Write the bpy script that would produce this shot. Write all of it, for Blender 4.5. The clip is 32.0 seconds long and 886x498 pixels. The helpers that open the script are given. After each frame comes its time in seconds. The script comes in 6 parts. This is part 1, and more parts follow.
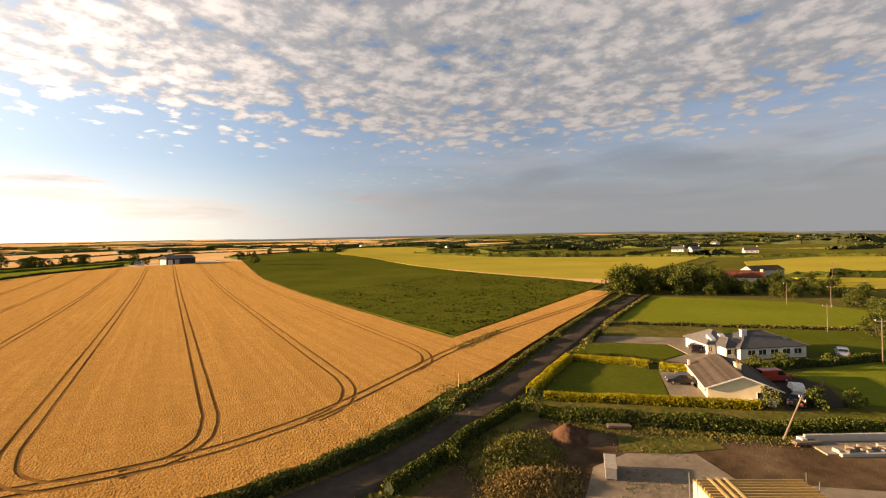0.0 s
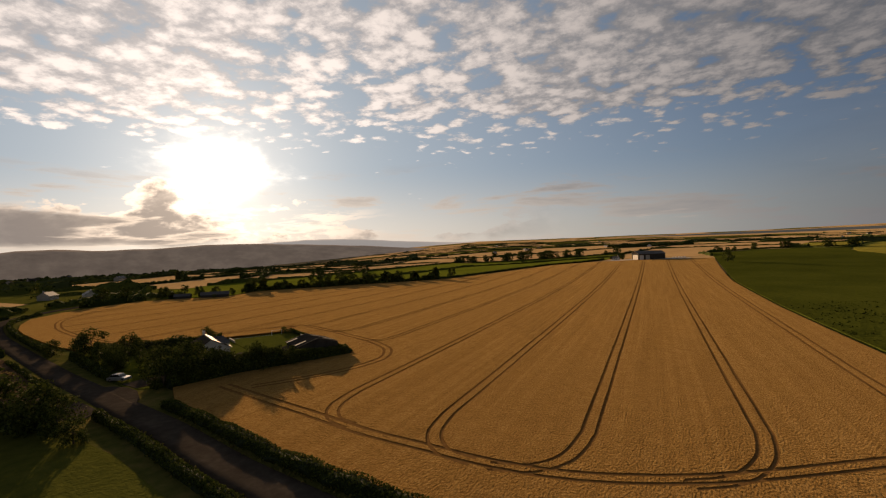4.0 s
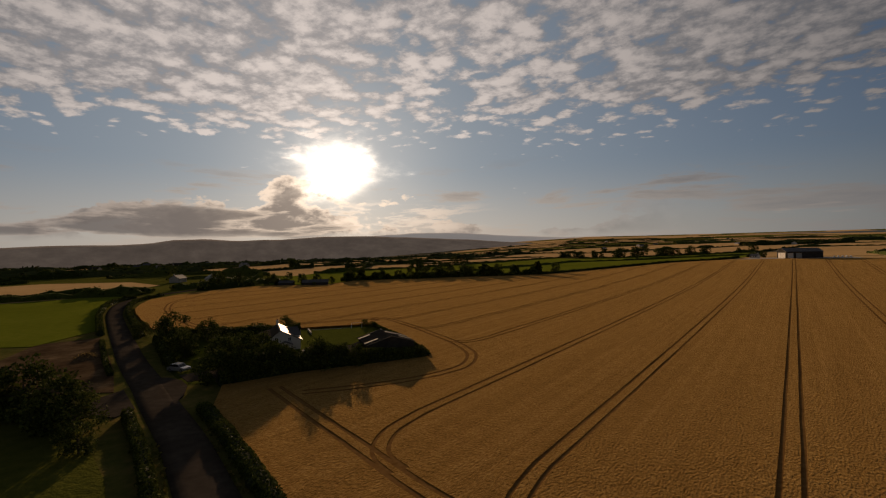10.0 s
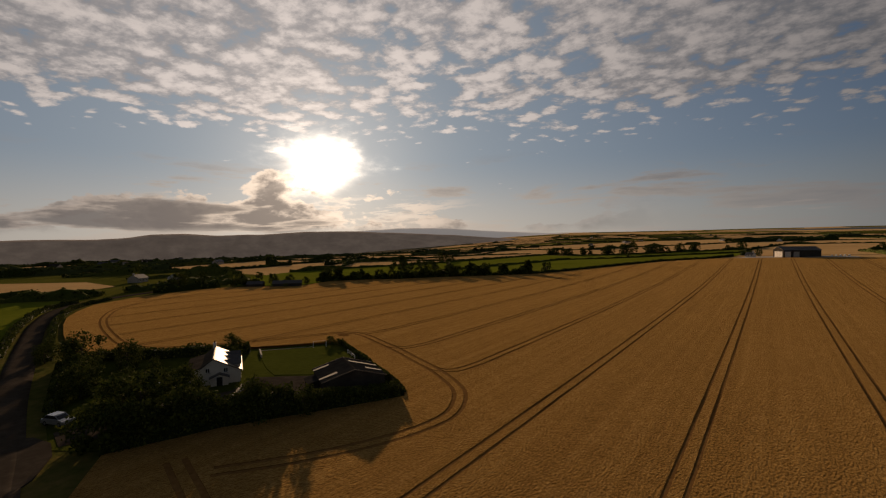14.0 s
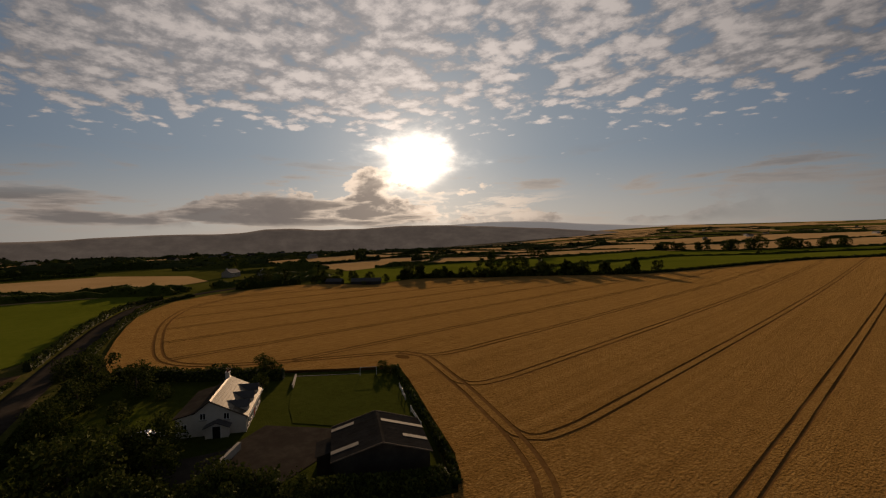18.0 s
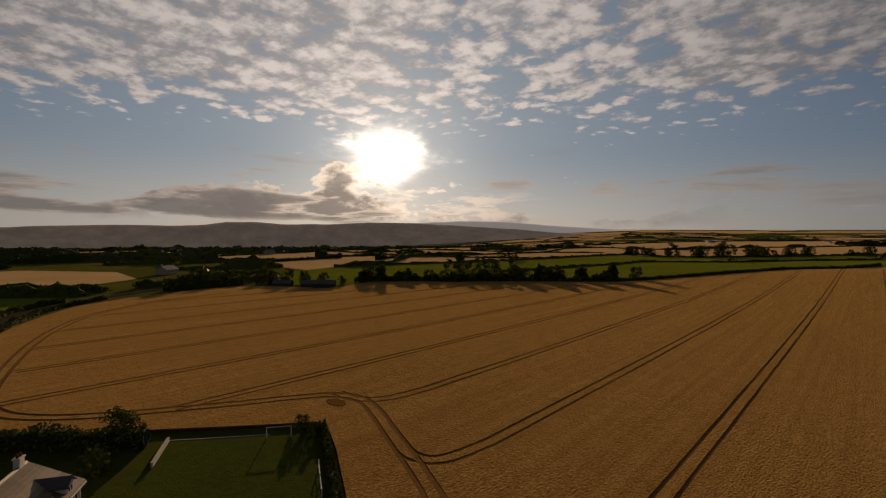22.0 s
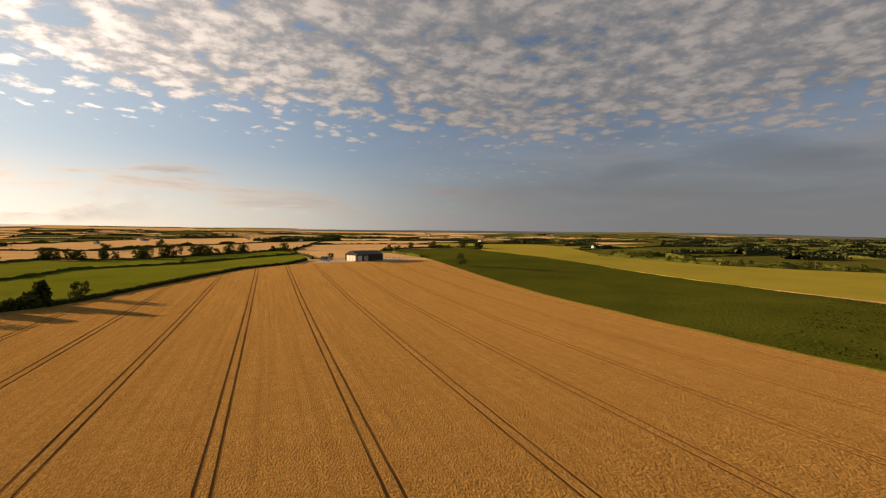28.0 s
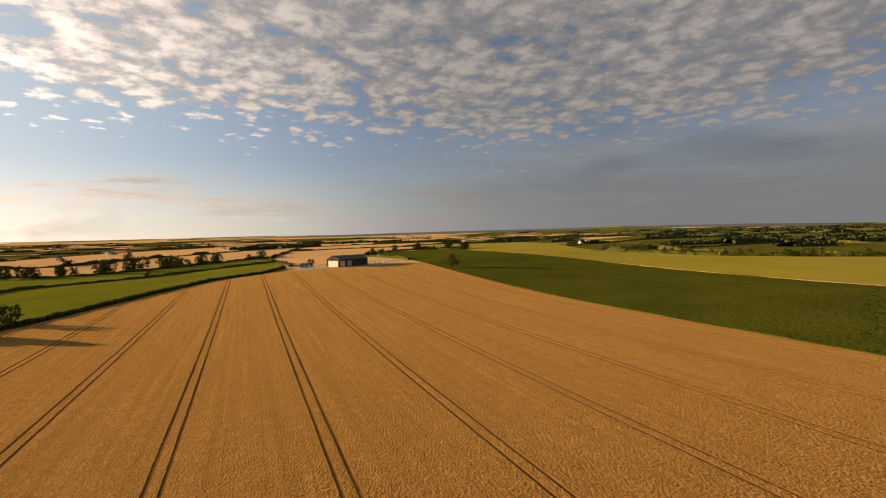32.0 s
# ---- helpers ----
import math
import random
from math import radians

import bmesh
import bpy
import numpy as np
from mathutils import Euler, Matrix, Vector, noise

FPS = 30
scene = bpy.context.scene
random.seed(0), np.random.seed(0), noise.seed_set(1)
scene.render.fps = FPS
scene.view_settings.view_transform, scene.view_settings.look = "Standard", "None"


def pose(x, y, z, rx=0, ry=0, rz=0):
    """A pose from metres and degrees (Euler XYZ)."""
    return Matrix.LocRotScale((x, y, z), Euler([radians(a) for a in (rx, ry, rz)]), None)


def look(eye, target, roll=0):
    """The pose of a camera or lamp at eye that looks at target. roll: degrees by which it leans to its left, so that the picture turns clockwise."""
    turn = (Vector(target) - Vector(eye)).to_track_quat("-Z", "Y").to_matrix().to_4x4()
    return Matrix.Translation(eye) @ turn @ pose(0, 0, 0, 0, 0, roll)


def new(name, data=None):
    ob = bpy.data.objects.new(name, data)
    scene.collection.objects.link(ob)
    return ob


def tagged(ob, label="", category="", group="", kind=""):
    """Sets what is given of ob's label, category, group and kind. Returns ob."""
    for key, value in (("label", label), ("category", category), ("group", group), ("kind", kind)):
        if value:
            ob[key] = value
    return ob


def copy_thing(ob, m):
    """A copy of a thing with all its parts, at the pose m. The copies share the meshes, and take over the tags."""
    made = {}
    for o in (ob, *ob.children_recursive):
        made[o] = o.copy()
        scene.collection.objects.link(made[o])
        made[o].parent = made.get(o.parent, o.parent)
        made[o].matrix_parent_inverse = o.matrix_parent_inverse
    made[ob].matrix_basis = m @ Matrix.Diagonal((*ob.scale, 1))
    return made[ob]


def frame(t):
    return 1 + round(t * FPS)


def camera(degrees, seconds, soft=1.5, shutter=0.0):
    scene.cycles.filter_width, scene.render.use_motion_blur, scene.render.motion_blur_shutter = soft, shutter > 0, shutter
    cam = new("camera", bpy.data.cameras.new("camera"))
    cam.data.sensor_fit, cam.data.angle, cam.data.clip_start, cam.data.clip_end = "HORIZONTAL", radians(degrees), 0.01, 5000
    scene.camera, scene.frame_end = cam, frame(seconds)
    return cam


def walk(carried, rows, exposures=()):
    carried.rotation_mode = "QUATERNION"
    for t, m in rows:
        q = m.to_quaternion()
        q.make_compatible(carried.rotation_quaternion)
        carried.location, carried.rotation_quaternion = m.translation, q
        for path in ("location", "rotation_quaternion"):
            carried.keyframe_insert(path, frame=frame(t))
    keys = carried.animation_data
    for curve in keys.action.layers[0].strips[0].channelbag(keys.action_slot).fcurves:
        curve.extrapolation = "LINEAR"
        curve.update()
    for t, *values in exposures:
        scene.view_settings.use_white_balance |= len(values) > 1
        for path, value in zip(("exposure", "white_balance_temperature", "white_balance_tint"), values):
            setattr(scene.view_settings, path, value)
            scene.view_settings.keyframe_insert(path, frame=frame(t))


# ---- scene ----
cam = camera(87.8, 32.0, 1.2)
# seconds, eye, target, roll
PATH = [
    (0, (35.88, -89.43, 22.28), (87.17, -3.60, 20.94), -1.92),
    (0.5, (38.10, -89.12, 22.56), (78.11, 2.51, 21.41), -2.20),
    (1, (39.89, -88.46, 22.87), (68.95, 7.22, 21.85), -2.09),
    (1.5, (41.35, -87.71, 23.17), (59.83, 10.56, 22.19), -1.94),
    (2, (42.77, -87.12, 23.41), (49.57, 12.64, 23.17), -1.97),
    (2.5, (44.21, -86.25, 23.63), (38.44, 13.59, 23.65), -2.15),
    (3, (45.58, -84.93, 23.84), (26.94, 13.32, 24.09), -1.78),
    (3.5, (46.94, -83.65, 24.05), (16.53, 11.62, 24.46), -2.01),
    (4, (48.42, -82.32, 24.17), (6.89, 8.64, 25.07), -2.11),
    (4.5, (50.04, -80.83, 24.23), (-2.38, 4.32, 25.60), -2.23),
    (6.5, (49.69, -75.31, 25.78), (-10.64, 4.44, 25.30), -0.75),
    (7, (49.09, -74.06, 25.53), (-11.55, 5.46, 25.01), -0.81),
    (7.5, (48.07, -72.66, 25.13), (-12.65, 6.80, 24.68), -0.88),
    (8, (46.64, -70.75, 24.61), (-13.87, 8.87, 24.23), -0.86),
    (8.5, (44.67, -68.18, 24.06), (-16.08, 11.26, 23.72), -0.80),
    (9, (42.71, -65.79, 23.47), (-18.18, 13.53, 23.07), -0.69),
    (9.5, (41.58, -64.19, 22.80), (-18.86, 15.48, 22.79), -0.93),
    (10, (40.54, -62.62, 22.29), (-20.18, 16.83, 22.61), -1.05),
    (10.5, (39.01, -60.75, 22.21), (-21.67, 18.74, 22.46), -1.00),
    (11, (37.35, -58.57, 22.35), (-23.13, 21.07, 22.53), -0.90),
    (11.5, (35.73, -56.19, 22.52), (-24.89, 23.34, 22.47), -0.79),
    (12, (34.16, -53.94, 22.82), (-26.39, 25.65, 22.78), -0.86),
    (12.5, (32.58, -51.63, 23.30), (-27.87, 28.03, 23.05), -0.87),
    (13, (30.92, -49.20, 23.75), (-29.43, 30.53, 23.04), -0.88),
    (13.5, (29.22, -46.76, 23.99), (-28.80, 34.69, 23.31), -0.85),
    (14, (27.60, -44.13, 24.17), (-30.59, 37.18, 23.41), -0.89),
    (14.5, (26.35, -41.19, 24.44), (-36.38, 36.68, 23.78), -0.86),
    (15, (25.28, -38.08, 24.77), (-45.79, 32.26, 23.95), -1.01),
    (15.5, (23.84, -34.90, 25.04), (-49.32, 33.27, 23.98), -0.82),
    (17.5, (14.34, -22.93, 25.13), (-58.81, 45.23, 23.42), -0.96),
    (18, (12.28, -20.18, 25.37), (-60.94, 47.90, 23.51), -0.95),
    (18.5, (10.34, -17.66, 25.67), (-63.04, 50.25, 23.68), -0.87),
    (19, (8.32, -15.19, 25.92), (-64.93, 52.85, 23.89), -0.69),
    (19.5, (5.99, -12.58, 25.99), (-66.71, 56.05, 23.84), -0.55),
    (20, (3.63, -9.92, 25.92), (-69.35, 58.42, 23.86), -0.44),
    (20.5, (1.48, -7.34, 25.80), (-71.75, 60.73, 23.76), -0.28),
    (21, (-0.63, -4.91, 25.73), (-74.10, 62.91, 23.89), -0.16),
    (21.5, (-2.86, -2.67, 25.86), (-75.22, 66.33, 23.89), 0.12),
    (22, (-5.30, -0.62, 26.19), (-73.67, 72.32, 23.96), 0.62),
    (22.5, (-7.75, 1.34, 26.44), (-72.50, 77.50, 23.73), 1.03),
    (23, (-10.17, 3.40, 26.56), (-69.99, 83.49, 23.94), 1.62),
    (23.5, (-12.82, 5.64, 26.72), (-66.02, 90.28, 24.19), 1.67),
    (24, (-15.56, 7.87, 26.99), (-63.03, 95.85, 24.52), 1.83),
    (24.5, (-18.18, 9.90, 27.47), (-56.41, 102.27, 25.27), 1.71),
    (25, (-20.83, 11.60, 28.12), (-49.50, 107.38, 25.87), 1.50),
    (25.5, (-23.62, 13.28, 28.78), (-38.04, 112.22, 26.88), 1.28),
    (26, (-26.30, 15.66, 29.25), (-26.43, 115.64, 27.54), 0.77),
    (26.5, (-28.66, 18.93, 29.36), (-16.31, 118.15, 27.60), 0.47),
    (28.5, (-33.38, 44.54, 28.93), (4.50, 137.06, 26.59), -0.34),
    (29, (-32.95, 48.10, 28.63), (5.16, 140.52, 26.32), -0.75),
    (29.5, (-32.59, 51.24, 28.48), (5.90, 143.51, 26.24), -1.07),
    (30, (-32.15, 54.12, 28.41), (6.34, 146.39, 26.28), -1.39),
    (30.5, (-31.52, 56.93, 28.33), (6.95, 149.22, 26.27), -1.68),
    (31, (-30.77, 59.60, 28.25), (7.94, 151.78, 26.23), -1.90),
    (31.5, (-30.01, 62.16, 28.19), (9.02, 154.21, 26.13), -2.09),
    (32, (-29.18, 64.73, 28.10), (10.07, 156.68, 26.07), -2.23),
]
walk(cam, [(t, look(eye, target, roll)) for t, eye, target, roll in PATH], exposures=[
    (0, 1.63, 8000, 18), (1, 1.41, 8000, 18), (2, 1.00, 8100, 18), (3, 0.57, 8000, 18), (4, 0.10, 7400, 18), (6.5, -0.60, 7200, 18), (9, -0.64, 7250, 18), (13, -0.55, 7250, 18), (15.5, -0.57, 7250, 18), (18, -0.66, 7250, 18),
    (21, -0.72, 7250, 18), (23, -0.42, 7350, 18), (24.5, 0.02, 7550, 18), (26, 0.53, 7700, 18), (28.5, 0.88, 8050, 18), (32, 0.90, 8100, 18)])

# ---- sky and sun ----
SUN_TURN, SUN_UP = 50.4, 9.7  # degrees to the west of north, and above the horizon
TO_SUN = Vector((-math.sin(radians(SUN_TURN)) * math.cos(radians(SUN_UP)), math.cos(radians(SUN_TURN)) * math.cos(radians(SUN_UP)), math.sin(radians(SUN_UP))))
sun = new("sun", bpy.data.lights.new("sun", "SUN"))
sun.data.energy, sun.data.angle, sun.data.color = 5.0, radians(0.8), (1.0, 0.71, 0.43)
sun.matrix_basis = look(TO_SUN * 100, (0, 0, 0))

world = bpy.data.worlds.new("sky")
scene.world = world
world.use_nodes = True
wn, wl = world.node_tree.nodes, world.node_tree.links


def wmath(op, a, b=None, c=None):
    n = wn.new("ShaderNodeMath")
    n.operation = op
    for i, v in enumerate((a, b, c)):
        if isinstance(v, (int, float)):
            n.inputs[i].default_value = v
        elif v is not None:
            wl.new(v, n.inputs[i])
    return n.outputs[0]


def wmix(f, a, b, kind="MIX"):
    n = wn.new("ShaderNodeMix")
    n.data_type, n.blend_type = "RGBA", kind
    for i, v in ((0, f), (6, a), (7, b)):
        if isinstance(v, (int, float)):
            n.inputs[i].default_value = v
        elif isinstance(v, tuple):
            n.inputs[i].default_value = (*v, 1)
        else:
            wl.new(v, n.inputs[i])
    return n.outputs[2]


def wramp(f, lo, hi):
    n = wn.new("ShaderNodeMapRange")
    n.interpolation_type = "SMOOTHSTEP"
    n.inputs[1].default_value, n.inputs[2].default_value = lo, hi
    wl.new(f, n.inputs[0])
    return n.outputs[0]


def wnoise(vec, scale, detail=6.0, rough=0.55, warp=0.0):
    n = wn.new("ShaderNodeTexNoise")
    n.inputs["Scale"].default_value, n.inputs["Detail"].default_value = scale, detail
    n.inputs["Roughness"].default_value, n.inputs["Distortion"].default_value = rough, warp
    wl.new(vec, n.inputs["Vector"])
    return n.outputs["Fac"]


tex = wn.new("ShaderNodeTexCoord")
sep = wn.new("ShaderNodeSeparateXYZ")
wl.new(tex.outputs["Generated"], sep.inputs[0])
dx, dy, dz = sep.outputs
dot = wn.new("ShaderNodeVectorMath")
dot.operation = "DOT_PRODUCT"
wl.new(tex.outputs["Generated"], dot.inputs[0])
dot.inputs[1].default_value = TO_SUN
toward = wmath("MAXIMUM", dot.outputs["Value"], 0.0)
# the cloud layer seen as a flat ceiling high above
flat = wmath("MAXIMUM", wmath("ADD", dz, 0.12), 0.04)
comb = wn.new("ShaderNodeCombineXYZ")
wl.new(wmath("DIVIDE", dx, flat), comb.inputs[0])
wl.new(wmath("DIVIDE", dy, flat), comb.inputs[1])
plane = comb.outputs[0]
sky = wn.new("ShaderNodeTexSky")
sky.sky_type, sky.sun_disc = "NISHITA", False
sky.sun_elevation, sky.sun_rotation = radians(SUN_UP), radians(-SUN_TURN)
sky.air_density, sky.dust_density, sky.ozone_density = 1.0, 0.7, 3.0
blue = wmix(0.30, wmix(1.0, sky.outputs[0], (0.092, 0.118, 0.148), "MULTIPLY"), wmix(wramp(dz, 0.05, 0.40), (0.49, 0.57, 0.65), (0.17, 0.275, 0.41)))
sunward = wmath("POWER", toward, 3.2)
side = wmath("ADD", wmath("MULTIPLY", dx, 0.637), wmath("MULTIPLY", dy, 0.770))
low = wn.new("ShaderNodeMapping")
low.inputs["Scale"].default_value = (1, 1, 6)
wl.new(tex.outputs["Generated"], low.inputs[0])
round_map = wn.new("ShaderNodeMapping")
round_map.inputs["Scale"].default_value = (1, 1, 2.1)
wl.new(tex.outputs["Generated"], round_map.inputs[0])
# rounded puffs of the high cloud layer, packed close and gathered into banks
banks = wnoise(plane, 0.9, 4, 0.5, 0.5)
ncol = wn.new("ShaderNodeTexNoise")
ncol.inputs["Scale"].default_value, ncol.inputs["Detail"].default_value = 3.2, 5.0
wl.new(plane, ncol.inputs["Vector"])
warp = wn.new("ShaderNodeMix")
warp.data_type = "VECTOR"
warp.inputs[0].default_value = 0.22
wl.new(plane, warp.inputs[4])
wl.new(ncol.outputs["Color"], warp.inputs[5])
cells = wn.new("ShaderNodeTexVoronoi")
cells.feature = "SMOOTH_F1"
cells.inputs["Scale"].default_value, cells.inputs["Smoothness"].default_value = 11.5, 0.4
wl.new(warp.outputs[1], cells.inputs["Vector"])
puffs = wnoise(plane, 7.0, 8, 0.60, 0.15)
fine = wnoise(plane, 24.0, 6, 0.62, 0.1)
away = wmath("SUBTRACT", 1.0, wramp(dot.outputs["Value"], 0.1, 0.85))
body = wmath("ADD", wmath("SUBTRACT", 0.46, wmath("MULTIPLY", cells.outputs["Distance"], 0.75)), wmath("MULTIPLY", wmath("SUBTRACT", puffs, 0.5), 1.4))
bias = wmath("ADD", wmath("MULTIPLY", wramp(dz, 0.14, 0.32), 0.84), -0.55)
sheet = wmath("ADD", wmath("ADD", body, bias), wmath("ADD", wmath("MULTIPLY", wmath("SUBTRACT", banks, 0.5), 1.2), wmath("MULTIPLY", away, 0.26)))
cover = wmath("MULTIPLY", wramp(wmath("ADD", sheet, wmath("MULTIPLY", wmath("SUBTRACT", fine, 0.5), 0.4)), 0.04, 0.36), 0.96)
# clouds thinned overhead, above the view, to cut the fill light
cover = wmath("MULTIPLY", cover, wmath("SUBTRACT", 1.0, wmath("MULTIPLY", wramp(dz, 0.6, 0.9), 0.7)))
lit = wmix(sunward, (0.415, 0.43, 0.455), (2.25, 2.18, 2.12))
dark = wmix(sunward, (0.215, 0.25, 0.295), (1.0, 1.03, 1.08))
puff_col = wmix(wramp(wmath("ADD", body, wmath("MULTIPLY", wmath("SUBTRACT", fine, 0.5), 0.9)), -0.15, 0.48), dark, lit)
col = wmix(wmath("MULTIPLY", sunward, 0.80), blue, (0.84, 1.08, 1.27))
col = wmix(cover, col, puff_col)
# thin streaks and flat clouds low over the horizon
band_noise = wnoise(low.outputs[0], 3.4, 8, 0.62, 0.25)
belt = wmath("SUBTRACT", 1.0, wramp(dz, 0.05, 0.14))
bands = wmath("MULTIPLY", wramp(wmath("ADD", band_noise, wmath("MULTIPLY", belt, 0.08)), 0.56, 0.66), wmath("SUBTRACT", 1.0, wramp(dz, 0.12, 0.20)))
edge = wramp(band_noise, 0.56, 0.72)
band_col = wmix(edge, wmix(sunward, (0.38, 0.38, 0.40), (1.25, 1.12, 0.98)), wmix(sunward, (0.27, 0.30, 0.35), (0.66, 0.62, 0.60)))
col = wmix(wmath("MULTIPLY", bands, 0.8), col, band_col)
# pale haze along the horizon
col = wmix(wmath("MULTIPLY", wmath("SUBTRACT", 1.0, wramp(dz, 0.0, 0.19)), 0.7), col, wmix(sunward, (0.50, 0.55, 0.60), (1.95, 1.82, 1.58)))
# the grey rolls of cloud in the east
rolls = wnoise(low.outputs[0], 2.6, 6, 0.55, 0.6)
east = wmath("MULTIPLY", wramp(wmath("ADD", wmath("MULTIPLY", dx, 0.9), wmath("MULTIPLY", dy, 0.35)), 0.35, 0.95), wmath("SUBTRACT", 1.0, wramp(wmath("ADD", dz, wmath("MULTIPLY", banks, 0.22)), 0.16, 0.44)))
roll_col = wmix(wramp(rolls, 0.36, 0.64), (0.14, 0.165, 0.205), (0.27, 0.29, 0.33))
col = wmix(wmath("MULTIPLY", east, 0.85), col, wmix(wramp(dz, 0.02, 0.2), (0.17, 0.205, 0.25), roll_col))
# heaped clouds in front of and below the sun
near_sun = wmath("POWER", toward, 26.0)
heap_noise = wnoise(round_map.outputs[0], 6.5, 10, 0.56, 0.12)
left = wmath("EXPONENT", wmath("MULTIPLY", wmath("POWER", wmath("DIVIDE", wmath("ADD", side, 0.10), 0.09), 2.0), -1.0))
far_left = wramp(wmath("MULTIPLY", side, -1.0), -0.12, 0.02)
right = wmath("EXPONENT", wmath("MULTIPLY", wmath("POWER", wmath("DIVIDE", wmath("SUBTRACT", side, 0.11), 0.09), 2.0), -1.0))
crest = wmath("ADD", wmath("ADD", wmath("ADD", 0.068, wmath("MULTIPLY", right, 0.03)), wmath("MULTIPLY", far_left, 0.02)), wmath("MULTIPLY", left, 0.062))
bulk = wmath("ADD", heap_noise, wmath("MULTIPLY", wmath("SUBTRACT", crest, dz), 1.9))
heaps = wmath("MULTIPLY", wramp(bulk, 0.53, 0.565), wramp(wmath("POWER", toward, 4.0), 0.25, 0.75))
heaps = wmath("MULTIPLY", heaps, wramp(wmath("ADD", dz, wmath("MULTIPLY", wmath("SUBTRACT", heap_noise, 0.5), 0.06)), 0.028, 0.05))
rim = wmix(near_sun, (0.95, 0.88, 0.82), (3.6, 3.1, 2.5))
belly = wmix(near_sun, (0.50, 0.475, 0.46), (0.78, 0.67, 0.58))
mottle = wnoise(round_map.outputs[0], 17.0, 6, 0.6, 0.1)
heap_col = wmix(wramp(wmath("ADD", bulk, wmath("MULTIPLY", wmath("SUBTRACT", mottle, 0.5), 0.45)), 0.54, 0.70), rim, belly)
col = wmix(wmath("MULTIPLY", heaps, 0.95), col, heap_col)
# long flat banks of grey cloud with bright upper edges, thinning to cream wisps north of the sun
strat_map = wn.new("ShaderNodeMapping")
strat_map.inputs["Scale"].default_value = (1, 1, 8)
wl.new(tex.outputs["Generated"], strat_map.inputs[0])
strat = wnoise(strat_map.outputs[0], 3.1, 8, 0.58, 0.2)
strat_band = wmath("MULTIPLY", wramp(dz, 0.022, 0.045), wmath("SUBTRACT", 1.0, wramp(dz, 0.075, 0.125)))
strat_side = wramp(wmath("MULTIPLY", side, -1.0), -0.16, 0.06)
strat_mass = wmath("ADD", strat, wmath("SUBTRACT", wmath("MULTIPLY", wmath("MULTIPLY", strat_band, strat_side), 0.24), 0.14))
strat_cover = wmath("MULTIPLY", wmath("MULTIPLY", wramp(strat_mass, 0.50, 0.56), strat_band), wramp(wmath("POWER", toward, 2.0), 0.2, 0.6))
strat_col = wmix(wramp(strat_mass, 0.52, 0.62), wmix(near_sun, (1.05, 0.95, 0.86), (3.0, 2.6, 2.1)), wmix(near_sun, (0.46, 0.44, 0.43), (0.72, 0.63, 0.55)))
col = wmix(wmath("MULTIPLY", strat_cover, 0.9), col, strat_col)
wisp_noise = wnoise(low.outputs[0], 9.0, 9, 0.64, 0.3)
wisp_side = wmath("MULTIPLY", wramp(side, -0.02, 0.06), wmath("SUBTRACT", 1.0, wramp(side, 0.20, 0.36)))
wisp = wmath("MULTIPLY", wmath("MULTIPLY", wramp(wisp_noise, 0.47, 0.60), wisp_side), wmath("MULTIPLY", wramp(dz, 0.03, 0.055), wmath("SUBTRACT", 1.0, wramp(dz, 0.085, 0.115))))
col = wmix(wmath("MULTIPLY", wmath("MULTIPLY", wisp, wramp(dot.outputs["Value"], 0.5, 0.8)), 0.8), col, wmix(near_sun, (1.5, 1.38, 1.22), (3.2, 2.8, 2.3)))
# brightness round the sun, which stands behind thin broken cloud
veil = wnoise(round_map.outputs[0], 11.0, 6, 0.6, 0.2)
r2 = wmath("ADD", wmath("POWER", wmath("DIVIDE", side, 1.3), 2.0), wmath("POWER", wmath("SUBTRACT", dz, TO_SUN.z), 2.0))
r2 = wmath("MULTIPLY", r2, wmath("ADD", 1.0, wmath("MULTIPLY", wmath("SUBTRACT", 0.5, veil), 3.2)))
disc = wmath("MULTIPLY", wmath("EXPONENT", wmath("DIVIDE", r2, -0.0015)), wramp(dot.outputs["Value"], 0.6, 0.8))
glow = wmath("ADD", wmath("MULTIPLY", disc, 14.0), wmath("ADD", wmath("MULTIPLY", wmath("POWER", toward, 70.0), 0.75), wmath("MULTIPLY", wmath("POWER", toward, 14.0), 0.10)))
gl = wn.new("ShaderNodeVectorMath")
gl.operation = "SCALE"
glow = wmath("MULTIPLY", glow, wmath("SUBTRACT", 1.0, wmath("MULTIPLY", heaps, 0.6)))
gl.inputs[0].default_value = (1.0, 0.90, 0.74)
wl.new(glow, gl.inputs["Scale"])
col = wmix(1.0, col, gl.outputs[0], "ADD")
# the sky overhead, above the view, is darkened to cut the fill light
overhead_dim = wmath("SUBTRACT", 1.0, wmath("MULTIPLY", wramp(dz, 0.46, 0.8), 0.66))
dn = wn.new("ShaderNodeVectorMath")
dn.operation = "SCALE"
wl.new(col, dn.inputs[0])
wl.new(overhead_dim, dn.inputs["Scale"])
col = dn.outputs[0]
bg = wn["Background"]
wl.new(col, bg.inputs["Color"])
bg.inputs["Strength"].default_value = 0.45


